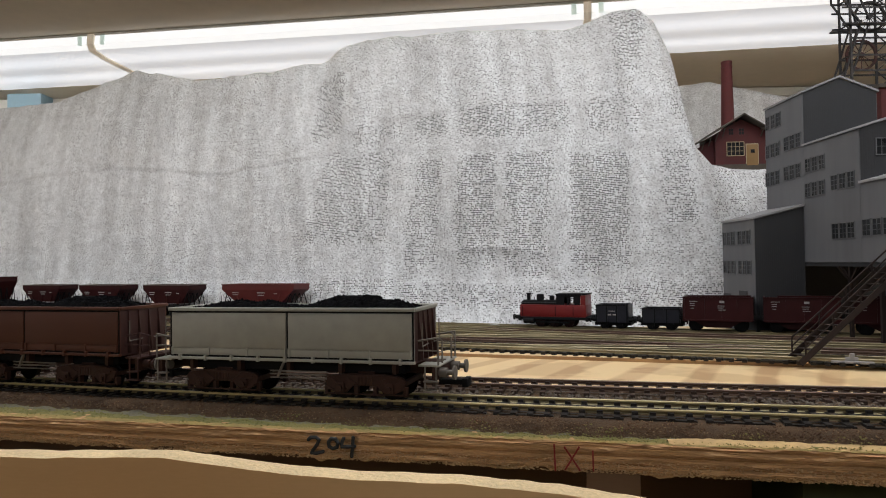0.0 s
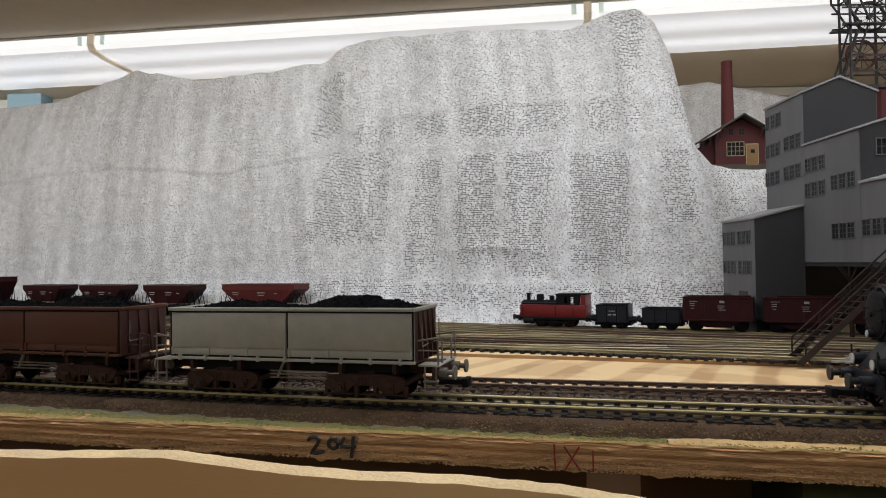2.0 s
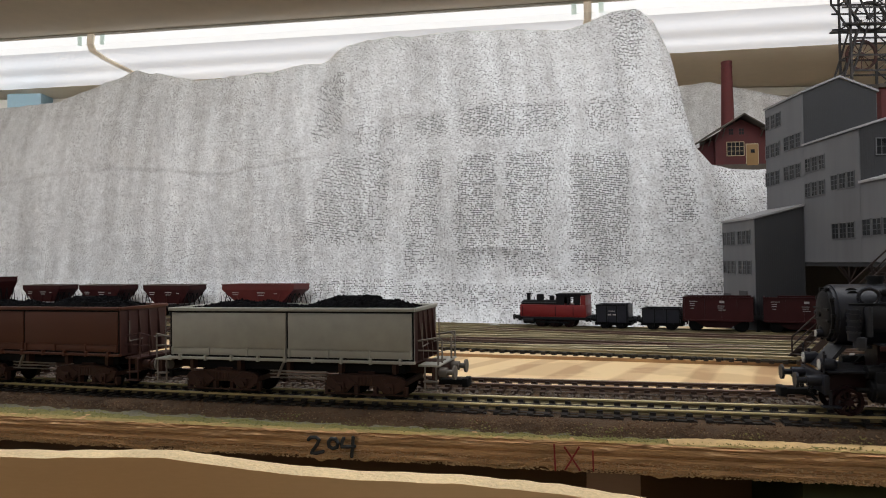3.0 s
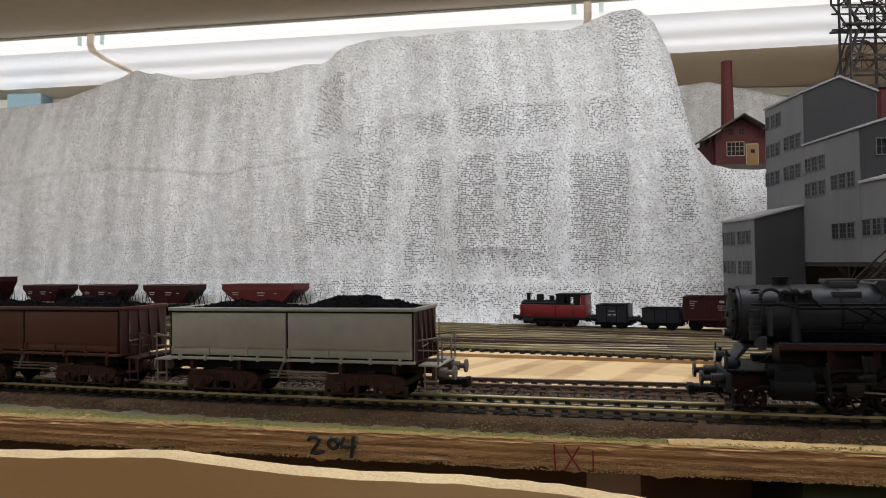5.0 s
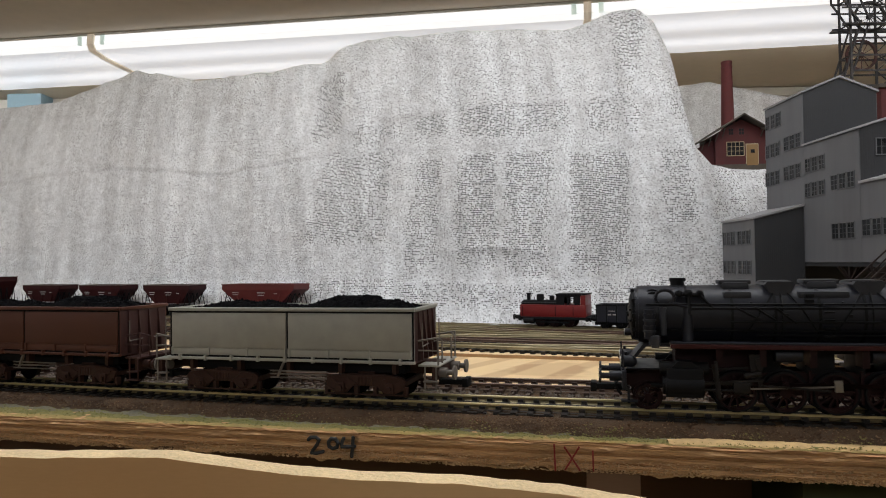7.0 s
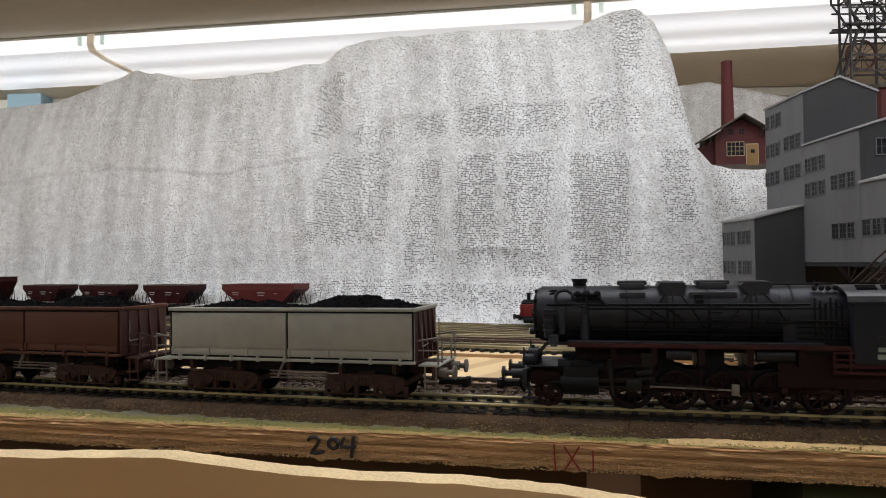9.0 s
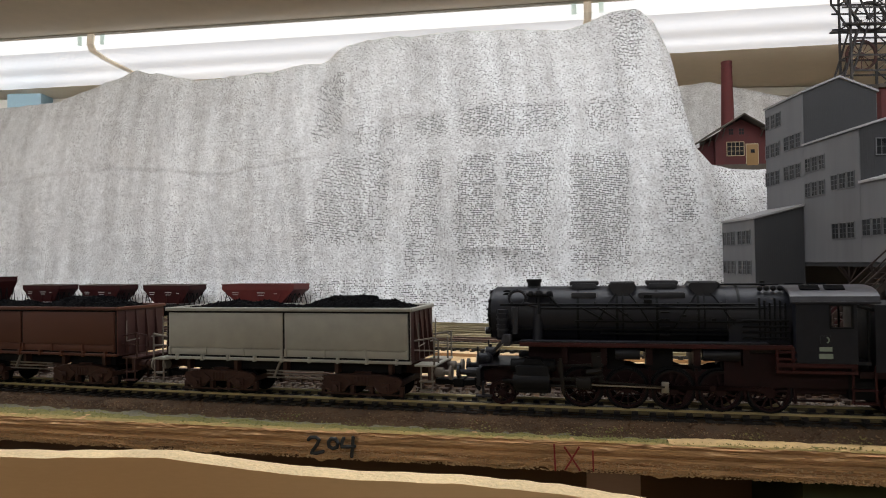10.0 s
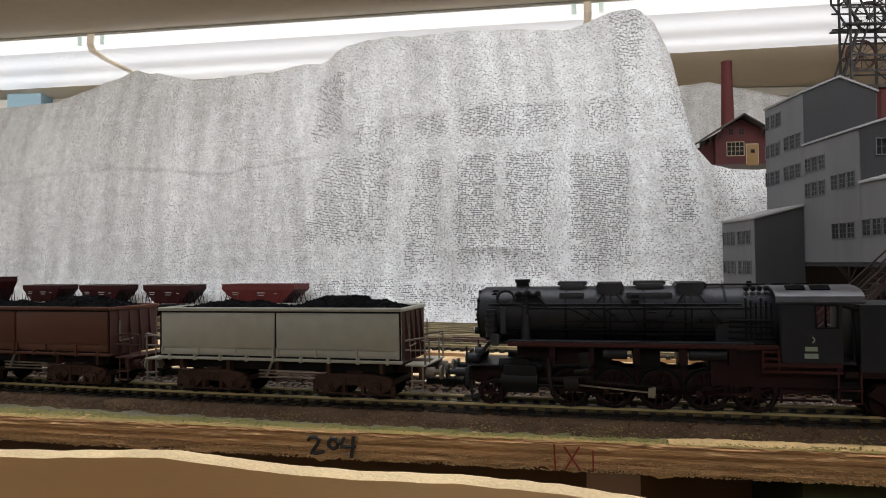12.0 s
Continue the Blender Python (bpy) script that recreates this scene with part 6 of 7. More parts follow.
def make_tender():
    t = thing("tender", "weathered black tender coupled behind the steam locomotive", "tender")
    bm = bm_new()
    prism(bm, [(0.001, 0.0175), (0.088, 0.0175), (0.088, 0.0370), (0.030, 0.0370), (0.024, 0.0420), (0.001, 0.0420)], -0.0165, 0.0165)
    part("tank", bm, M["black"], t)
    part("coal_load", ball(bm_new(), (0.045, 0, 0.036), 0.012, 1.9, 1.05, 0.6, 16), M["coal"], t, "heaped coal")
    bm = bm_new()
    span(bm, -0.004, 0.089, -0.0150, 0.0150, 0.0150, 0.0174)
    part("tender_frame", bm, M["locored"], t)
    for s in (-1, 1):
        bm = bm_new()
        rod(bm, (-0.0010, s * 0.0155, 0.0200), (-0.0010, s * 0.0155, 0.0404), 0.0005, 6)
        rod(bm, (-0.0055, s * 0.0155, 0.0420), (0.001, s * 0.0152, 0.0400), 0.0006, 6)
        part("hand_rail", bm, M["blacker"], t)
    bm = bm_new()
    for s in (-1, 1):
        for x in (0.021, 0.065):
            prism(bm, [(x - 0.017, 0.0085), (x - 0.014, 0.0120), (x + 0.014, 0.0120), (x + 0.017, 0.0085), (x + 0.010, 0.0040), (x - 0.010, 0.0040)], s * 0.0120, s * 0.0135)
    part("tender_truck", bm, M["locored"], t)
    buffer_pair(t, 0.098, 1, 0.0132, "black")
    sets = [wheelset("tender_wheel", t, (x, 0, LEAD_R + 0.0006), LEAD_R + 0.0006, M["locored"]) for x in (0.0110, 0.0310, 0.0550, 0.0750)]
    return t, sets


TENDER, TENDER_SETS = make_tender()


# ---------------------------------------------------------------- stock in the yard
def bars(parent, y, s, rows, m="white"):
    """Unreadable lettering as plain bars: (x, z, width, height)."""
    bm = bm_new()
    for x, z, w, h in rows:
        span(bm, x - w / 2, x + w / 2, y, y + s * 0.00025, z - h / 2, z + h / 2)
    part("lettering", bm, M[m], parent, "small white lettering bars")


def saddle_hopper(label, paint, L, top, lip="greyrust"):
    """A hopper whose body narrows below like a funnel; L long, centred."""
    w = thing("hopper_wagon", label, "freight wagon", "hopper wagons in the yard")
    bm = bm_new()
    h = L / 2
    zt, zb = top, 0.0175
    hw = 0.0155
    up = [(-h, -hw), (h, -hw), (h, hw), (-h, hw)]
    lo = [(-h * 0.56, -hw * 0.8), (h * 0.56, -hw * 0.8), (h * 0.56, hw * 0.8), (-h * 0.56, hw * 0.8)]
    rings = [[bm.verts.new((x, y, z)) for x, y in ring] for ring, z in ((lo, zb), ([(x * 0.99, y) for x, y in up], zt - 0.0065), (up, zt - 0.0055), (up, zt))]
    inner = [bm.verts.new((x * 0.98, y * 0.95, zt)) for x, y in up]
    deep = [bm.verts.new((x * 0.9, y * 0.9, zt - 0.007)) for x, y in up]
    rings += [inner, deep]
    for a, b in zip(rings, rings[1:]):
        for i in range(4):
            bm.faces.new((a[i], a[(i + 1) % 4], b[(i + 1) % 4], b[i]))
    bm.faces.new(rings[0][::-1])
    bm.faces.new(rings[-1])
    part("hopper_body", bm, M[paint], w, smooth=False)
    bm = bm_new()
    for s in (-1, 1):
        span(bm, -h, h, s * hw - 0.0006, s * hw + 0.0006, zt - 0.0004, zt + 0.0006)
        span(bm, s * h - 0.0006, s * h + 0.0006, -hw, hw, zt - 0.0004, zt + 0.0006)
    part("top_rim", bm, M[lip], w)
    bm = bm_new()
    for s in (-1, 1):
        for k in (-0.5, 0, 0.5):
            prism(bm, [(k * h - 0.0006, zb), (k * h + 0.0006, zb), (k * h * 1.3 + 0.0006, zt - 0.007), (k * h * 1.3 - 0.0006, zt - 0.007)], s * hw * 0.86, s * (hw * 0.95))
    part("body_rib", bm, M[paint], w)
    bm = bm_new()
    span(bm, -h, h, -0.013, 0.013, 0.0120, 0.0150)
    for s in (-1, 1):
        span(bm, s * (h - 0.001), s * (h + 0.001), -0.014, 0.014, 0.0100, 0.0160)
        # stanchions, ladder and handrails at each end
        for y in (-0.013, -0.004, 0.004, 0.013):
            bar(bm, (s * (h - 0.001), y, 0.0150), (s * (h * 0.86), y, zt - 0.006), 0.0008, 0.0008)
            bar(bm, (s * (h * 0.72), y, 0.0150), (s * (h * 0.93), y, zt - 0.006), 0.0008, 0.0008)
        for z in (0.021, 0.026, 0.031):
            bar(bm, (s * (h - 0.002), -0.013, z), (s * (h - 0.002), -0.004, z), 0.0005, 0.0005)
        for y in (-0.0145, 0.0145):
            bar(bm, (s * (h + 0.002), y, 0.0150), (s * (h + 0.002), y, 0.0290), 0.0005, 0.0005)
    part("underframe", bm, M["blacker"], w)
    buffer_pair(w, h + 0.009, 1, m="blacker")
    buffer_pair(w, -h - 0.009, -1, m="blacker")
    for x in (-h * 0.62, h * 0.62):
        wheelset("wheelset", w, (x, 0, 0.0054), 0.0054, M["blacker"])
        for s in (-1, 1):
            part("axle_guard", span(bm_new(), x - 0.004, x + 0.004, s * 0.0118, s * 0.0128, 0.0040, 0.0122, 0.0004), M["blacker"], w)
    z = zt - 0.0100
    bars(w, -hw * 0.955, -1, [(-h * 0.62, z, 0.010, 0.0010), (-h * 0.62, z - 0.0025, 0.008, 0.0009), (h * 0.1, z, 0.012, 0.0012), (h * 0.1, z - 0.003, 0.009, 0.0010), (h * 0.5, z - 0.001, 0.005, 0.0010)])
    return w


def on_yard(ob, x, track, turn=0):
    p = yard_pt(x, track)
    ob.matrix_basis = pose(p.x, p.y, p.z, 0, 0, YARD_YAW + 0.6 * track + turn)
    return ob


on_yard(saddle_hopper("clean red hopper wagon standing behind the coal train", "redhop", 0.112, 0.0425, "redhop"), -0.223, 0)
H0 = on_yard(saddle_hopper("maroon hopper wagon with pale top rim in the yard", "darkhop", 0.083, 0.0420), -0.362, 0)
p = yard_pt(-0.478, 0)
copy_thing(H0, pose(p.x, p.y, p.z, 0, 0, YARD_YAW))
p = yard_pt(-0.592, 0)
copy_thing(H0, pose(p.x, p.y, p.z, 0, 0, YARD_YAW))
on_yard(saddle_hopper("dark maroon hopper wagon on a nearer yard track", "darkhop", 0.080, 0.0560, "darkhop"), -0.618, 2.2)


def tank_engine():
    e = thing("tank_locomotive", "small red and black tank locomotive on the far yard track", "locomotive")
    part("side_tank", span(bm_new(), -0.0330, 0.0345, -0.0125, 0.0125, 0.0100, 0.0222, 0.0006), M["tankred"], e, "bright red side tanks")
    bm = bm_new()
    rod(bm, (-0.0330, 0, 0.0205), (0.006, 0, 0.0205), 0.0060, 20)
    rod(bm, (-0.0342, 0, 0.0205), (-0.0330, 0, 0.0205), 0.0052, 20)
    span(bm, -0.0320, 0.006, -0.0115, 0.0115, 0.0222, 0.0240, 0.0004)
    part("boiler", bm, M["blacker"], e)
    bm = bm_new()
    rod(bm, (-0.0276, 0, 0.0255), (-0.0276, 0, 0.0330), 0.0019, 12, 0.0021)
    rod(bm, (-0.0276, 0, 0.0325), (-0.0276, 0, 0.0336), 0.0028, 12)
    part("chimney", bm, M["blacker"], e)
    for x, r, h in ((-0.0153, 0.0038, 0.0330), (-0.0030, 0.0025, 0.0318)):
        bm = bm_new()
        rod(bm, (x, 0, 0.0240), (x, 0, h - 0.0015), r, 14)
        ball(bm, (x, 0, h - 0.0018), r, 1, 1, 0.4, 12)
        part("dome", bm, M["blacker"], e)
    bm = bm_new()
    for s in (-1, 1):
        y0, y1 = s * 0.0118, s * 0.0125
        span(bm, 0.0050, 0.0130, y0, y1, 0.0222, 0.0318)
        span(bm, 0.0160, 0.0180, y0, y1, 0.0222, 0.0318)
        span(bm, 0.0232, 0.0290, y0, y1, 0.0222, 0.0318)
        span(bm, 0.0130, 0.0232, y0, y1, 0.0298, 0.0318)
    span(bm, 0.0050, 0.0058, -0.0118, 0.0118, 0.0222, 0.0318)
    part("cab", bm, M["blacker"], e)
    part("cab_roof", span(bm_new(), 0.0040, 0.0345, -0.0132, 0.0132, 0.0318, 0.0332, 0.0006), M["blacker"], e)
    part("bunker", span(bm_new(), 0.0291, 0.0340, -0.0122, 0.0124, 0.0222, 0.0316, 0.0005), M["tankred"], e, "red cab back and bunker")
    for s in (-1, 1):
        for x in (-0.030, 0.004, 0.022):
            part("hand_rail", rod(bm_new(), (x, s * 0.0130, 0.0110), (x, s * 0.0130, 0.0205), 0.0003, 6), M["blacker"], e)
    bm = bm_new()
    span(bm, -0.0345, 0.0355, -0.0128, 0.0128, 0.0072, 0.0099, 0.0003)
    for s in (-1, 1):
        span(bm, s * 0.0345 + 0.000, s * 0.0345 + 0.002, -0.014, 0.014, 0.0060, 0.0110, 0.0003)
        rod(bm, (-0.0290, s * 0.0118, 0.0062), (-0.0185, s * 0.0118, 0.0062), 0.0030, 14)
        bar(bm, (-0.018, s * 0.0122, 0.0050), (0.018, s * 0.0122, 0.0046), 0.0008, 0.0014)
    part("frame", bm, M["blacker"], e)
    buffer_pair(e, -0.0405, -1, 0.0095, "blacker", 0.006)
    buffer_pair(e, 0.0415, 1, 0.0095, "blacker", 0.006)
    for x in (-0.0125, 0.0020, 0.0165):
        wheelset("driving_wheel", e, (x, 0, 0.0053), 0.0053, M["locored"])
    return e


def box_tub(label, L, z0, z1, paint, letter):
    w = thing("mine_wagon", label, "freight wagon", "short black wagons")
    h = L / 2
    for s in (-1, 1):
        part("side_wall", span(bm_new(), -h, h, s * 0.0122, s * 0.0130, z0, z1), M[paint], w)
        part("end_wall", span(bm_new(), s * h - 0.0004, s * h + 0.0004, -0.0122, 0.0122, z0, z1), M[paint], w)
    part("floor_pan", span(bm_new(), -h, h, -0.0122, 0.0122, z0, z0 + 0.001), M[paint], w)
    part("ore_load", span(bm_new(), -h + 0.001, h - 0.001, -0.0118, 0.0118, z1 - 0.004, z1 - 0.003), M["coal"], w, "dark load inside")
    bm = bm_new()
    for s in (-1, 1):
        span(bm, -h - 0.0004, h + 0.0004, s * 0.0120, s * 0.0135, z1 - 0.0008, z1)
        for k in (-1, -0.33, 0.33, 1):
            span(bm, k * (h - 0.0006) - 0.0005, k * (h - 0.0006) + 0.0005, s * 0.0128, s * 0.0136, z0, z1)
    part("rim_and_ribs", bm, M["blacker"], w)
    bm = bm_new()
    span(bm, -h - 0.002, h + 0.002, -0.0095, 0.0095, z0 - 0.0030, z0)
    for x in (-h * 0.5, h * 0.5):
        for s in (-1, 1):
            span(bm, x - 0.0025, x + 0.0025, s * 0.0105, s * 0.0115, 0.0030, z0)
    part("underframe", bm, M["blacker"], w)
    buffer_pair(w, h + 0.0065, 1, 0.0085, "blacker", 0.006)
    buffer_pair(w, -h - 0.0065, -1, 0.0085, "blacker", 0.006)
    for x in (-h * 0.5, h * 0.5):
        wheelset("wheelset", w, (x, 0, 0.0045), 0.0045, M["blacker"])
    if letter:
        bars(w, -0.0131, -1, [(-0.002, (z0 + z1) / 2 - 0.001, 0.003, 0.0014), (0.003, (z0 + z1) / 2 - 0.001, 0.004, 0.0014), (0, z1 - 0.006, 0.006, 0.0007)])
    return w


def side_hopper(label):
    """A short maroon self-discharging wagon with a high box and a funnel below."""
    w = thing("ore_wagon", label, "freight wagon", "maroon wagons under the plant")
    h, zt, zm = 0.0290, 0.0312, 0.0100
    bm = bm_new()
    for s in (-1, 1):
        span(bm, -h, h, s * 0.0150, s * 0.0160, zm, zt)
        span(bm, s * h - 0.0005, s * h + 0.0005, -0.015, 0.015, zm, zt)
    span(bm, -h, h, -0.015, 0.015, zt - 0.006, zt - 0.005)
    part("box", bm, M["darkhop"], w)
    bm = bm_new()
    prism(bm, [(-h * 0.75, zm), (h * 0.75, zm), (h * 0.35, 0.0035), (-h * 0.35, 0.0035)], -0.0130, 0.0130)
    part("funnel", bm, M["darkhop"], w)
    bm = bm_new()
    for s in (-1, 1):
        span(bm, -h - 0.0006, h + 0.0006, s * 0.0148, s * 0.0168, zt - 0.0010, zt)
        span(bm, -h - 0.0006, h + 0.0006, s * 0.0150, s * 0.0166, zm - 0.0006, zm + 0.0008)
        for k in (-1, -0.4, 0.1, 0.55, 1):
            span(bm, k * (h - 0.0006) - 0.0007, k * (h - 0.0006) + 0.0007, s * 0.0158, s * 0.0168, zm, zt)
    part("rib", bm, M["darkhop"], w)
    bm = bm_new()
    span(bm, -h - 0.004, h + 0.004, -0.0125, 0.0125, 0.0105, 0.0135)
    for x in (-h * 0.66, h * 0.66):
        for s in (-1, 1):
            span(bm, x - 0.004, x + 0.004, s * 0.0118, s * 0.0128, 0.0035, 0.0110)
    for s in (-1, 1):
        for y in (-0.013, 0.013):
            bar(bm, (s * (h + 0.004), y, 0.0125), (s * (h + 0.004), y, 0.0235), 0.0005, 0.0005)
        bar(bm, (s * (h + 0.004), -0.013, 0.0235), (s * (h + 0.004), 0.013, 0.0235), 0.0005, 0.0005)
        bar(bm, (s * (h + 0.004), -0.013, 0.0185), (s * (h + 0.004), 0.013, 0.0185), 0.0005, 0.0005)
    part("underframe", bm, M["blacker"], w)
    buffer_pair(w, h + 0.007, 1, m="blacker")
    buffer_pair(w, -h - 0.007, -1, m="blacker")
    for x in (-h * 0.66, h * 0.66):
        wheelset("wheelset", w, (x, 0, 0.0054), 0.0054, M["blacker"])
    bars(w, -0.0169, -1, [(-0.020, 0.0272, 0.007, 0.0005), (-0.021, 0.0252, 0.004, 0.0005), (-0.021, 0.0232, 0.004, 0.0005), (-0.021, 0.0210, 0.003, 0.0005),
                          (0.004, 0.0268, 0.004, 0.0020), (0.003, 0.0232, 0.006, 0.0005), (0.003, 0.0214, 0.005, 0.0005), (0.004, 0.0196, 0.006, 0.0005)])
    return w


on_yard(tank_engine(), 0.1127, 0)
on_yard(box_tub("short black lettered mine wagon behind the red engine", 0.030, 0.0060, 0.0228, "black", True), 0.1665, 0)
on_yard(box_tub("low black mine wagon in the yard", 0.034, 0.0065, 0.0200, "black", False), 0.2075, 0)
S0 = on_yard(side_hopper("maroon ore wagon with white lettering near the plant"), 0.2520, 0)
for i in range(1, 5):
    p = yard_pt(0.2520 + 0.0605 * i, 0)
    copy_thing(S0, pose(p.x, p.y, p.z, 0, 0, YARD_YAW))


# ---------------------------------------------------------------- the coal plant
def glazing(parent, origin, u, n, w, h, cols, rows, frame_m="winframe"):
    """A window: dark pane set in a frame, with glazing bars. origin: lower corner; u: along; n: outward."""
    o, u, n = Vector(origin), Vector(u), Vector(n)
    z = Vector((0, 0, 1))
    t = 0.0007
    def q(a, b, c):
        return o + u * a + z * b + n * c
    def slab(bm, a0, a1, b0, b1, c0, c1):
        v = [bm.verts.new(q(a, b, c)) for c in (c0, c1) for b in (b0, b1) for a in (a0, a1)]
        for f in ((0, 1, 3, 2), (4, 6, 7, 5), (0, 4, 5, 1), (2, 3, 7, 6), (0, 2, 6, 4), (1, 5, 7, 3)):
            bm.faces.new([v[i] for i in f])
    bm = bm_new()
    for a0, a1, b0, b1 in ((-t, 0, -t, h + t), (w, w + t, -t, h + t), (0, w, -t, 0), (0, w, h, h + t)):
        slab(bm, a0, a1, b0, b1, -0.0002, 0.0007)
    for k in range(1, cols):
        slab(bm, w * k / cols - 0.00018, w * k / cols + 0.00018, 0, h, 0, 0.0005)
    for k in range(1, rows):
        slab(bm, 0, w, h * k / rows - 0.00018, h * k / rows + 0.00018, 0, 0.0005)
    win = part("window", bm, M[frame_m], parent, smooth=False)
    bm = bm_new()
    slab(bm, 0, w, 0, h, -0.0001, 0.0002)
    part("pane", bm, M["glassdark"], win, smooth=False)


def block(parent, x0, x1, y0, y1, z0, ze, zr, name="wall", m="plant", shed=False):
    """A plant block: eaves at ze, ridge along y at zr. The ridge stands over the middle, or over x1 for a shed roof."""
    bm = bm_new()
    xm = x1 if shed else (x0 + x1) / 2
    pts = [(x0, z0), (x1, z0), (x1, zr if shed else ze), (xm, zr), (x0, ze)] if not shed else [(x0, z0), (x1, z0), (x1, zr), (x0, ze)]
    prism(bm, pts, y0, y1)
    part(name, bm, M[m], parent, smooth=False)
    # roof plates with an overhang
    runs = [((x0, ze), (xm, zr))] if shed else [((x0, ze), (xm, zr)), ((xm, zr), (x1, ze))]
    for (xa, za), (xb, zb) in runs:
        bm = bm_new()
        d = Vector((xb - xa, 0, zb - za)).normalized() * 0.0015
        a = (xa - d.x, za - d.z + 0.0004) if xa == x0 else (xa, za + 0.0004)
        b = (xb + d.x, zb + d.z + 0.0004) if xb == x1 else (xb, zb + 0.0004)
        prism(bm, [a, b, (b[0], b[1] + 0.0018), (a[0], a[1] + 0.0018)], y0 - 0.0016, y1 + 0.0004)
        part("roof", bm, M["roofedge"], parent, "light grey roof edge")


def cladding(parent, x0, x1, y, z0, top, m):
    """Vertical ribs on a front wall; top gives the height at x."""
    bm = bm_new()
    n = int((x1 - x0) / 0.0018)
    face = bm_new()
    rim = [(x0, z0), (x1, z0)] + [(x1 + (x0 - x1) * k / 8, top(x1 + (x0 - x1) * k / 8) - 0.0006) for k in range(9)]
    prism(face, rim, y - 0.0003, y + 0.0001)
    part("cladding", face, M[m], parent, "dark ribbed cladding", smooth=False)
    for i in range(n + 1):
        x = x0 + (x1 - x0) * i / n
        span(bm, x - 0.00025, x + 0.00025, y - 0.0005, y + 0.0002, z0, top(x) - 0.0006)
    tagged(part("cladding_rib", bm, M[m], parent, smooth=False), kind="stuff")


def coal_plant():
    P = thing("coal_plant", "grey multi-storey coal washing plant model on stilts", "building")
    X = 0.329
    W = ((0, -1, 0), (-1, 0, 0))      # along the west walls, towards the aisle; outward
    # high block
    block(P, X, 0.397, 0.6185, 0.690, 0.055, 0.2090, 0.2225)
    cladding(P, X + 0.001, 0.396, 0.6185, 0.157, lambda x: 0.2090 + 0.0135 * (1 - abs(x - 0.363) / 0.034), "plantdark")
    # middle block
    block(P, X, 0.430, 0.536, 0.6183, 0.055, 0.1605, 0.1755)
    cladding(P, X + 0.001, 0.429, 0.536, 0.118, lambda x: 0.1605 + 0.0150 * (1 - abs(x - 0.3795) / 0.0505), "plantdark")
    # low block
    block(P, X, 0.455, 0.455, 0.5358, 0.055, 0.1170, 0.1325)
    # windows: rows of three narrow lights
    def triple(y_far, z, w, h, gap):
        for k in range(3):
            glazing(P, (X - 0.0001, y_far - k * (w + gap), z), *W, w, h, 2, 3)
    triple(0.6873, 0.1880, 0.0078, 0.0125, 0.0028)
    triple(0.6888, 0.1595, 0.0074, 0.0125, 0.0026)
    triple(0.6900, 0.1318, 0.0074, 0.0128, 0.0024)
    triple(0.6520, 0.1617, 0.0080, 0.0122, 0.0028)
    triple(0.6535, 0.1335, 0.0080, 0.0124, 0.0028)
    triple(0.6150, 0.1361, 0.0082, 0.0116, 0.0029)
    triple(0.6160, 0.1140, 0.0082, 0.0116, 0.0029)
    triple(0.5748, 0.1158, 0.0088, 0.0120, 0.0028)
    triple(0.5753, 0.0749, 0.0092, 0.0122, 0.0018)
    triple(0.5336, 0.0759, 0.0098, 0.0122, 0.0030)
    glazing(P, (0.3425, 0.5355, 0.1400), (1, 0, 0), (0, -1, 0), 0.016, 0.0122, 4, 2)
    # annex that stands on the ground
    block(P, 0.2830, X - 0.0002, 0.620, 0.690, -0.0095, 0.0950, 0.1060, "annex_wall", "plant", True)
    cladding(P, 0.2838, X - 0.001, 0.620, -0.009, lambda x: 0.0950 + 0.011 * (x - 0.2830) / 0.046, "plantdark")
    for z in (0.0731, 0.0448):
        for y in (0.6875, 0.6530):
            for k in range(3):
                glazing(P, (0.2829, y - k * 0.0094, z), *W, 0.0072, 0.0120, 2, 3)
    for y, zt in ((0.6890, 0.0250), (0.6527, 0.0288)):
        part("gate", span(bm_new(), 0.2822, 0.2832, y - 0.0165, y, -0.009, zt), M["plantdark"], P, "dark gate")
    # back wall of the loading bay, stilts and knee braces; dark wall and slab stand for shade
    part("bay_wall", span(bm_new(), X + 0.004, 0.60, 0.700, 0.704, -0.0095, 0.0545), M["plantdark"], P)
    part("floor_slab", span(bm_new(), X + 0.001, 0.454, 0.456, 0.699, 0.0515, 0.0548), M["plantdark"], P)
    for y in (0.470, 0.520, 0.560, 0.5985):
        for x in (0.334, 0.392, 0.448):
            bm = bm_new()
            if abs(0.747 + YARD_SLOPE * x - y) < 0.022:
                continue
            span(bm, x - 0.0013, x + 0.0013, y - 0.0013, y + 0.0013, -0.0095, 0.0515)
            for s in (-1, 1):
                bar(bm, (x, y, 0.0390), (x, y + s * 0.010, 0.0512), 0.0014, 0.0016)
                bar(bm, (x, y, 0.0390), (x + s * 0.010, y, 0.0512), 0.0014, 0.0016)
            part("stilt", bm, M["stair"], P, "brown stilt with knee braces")


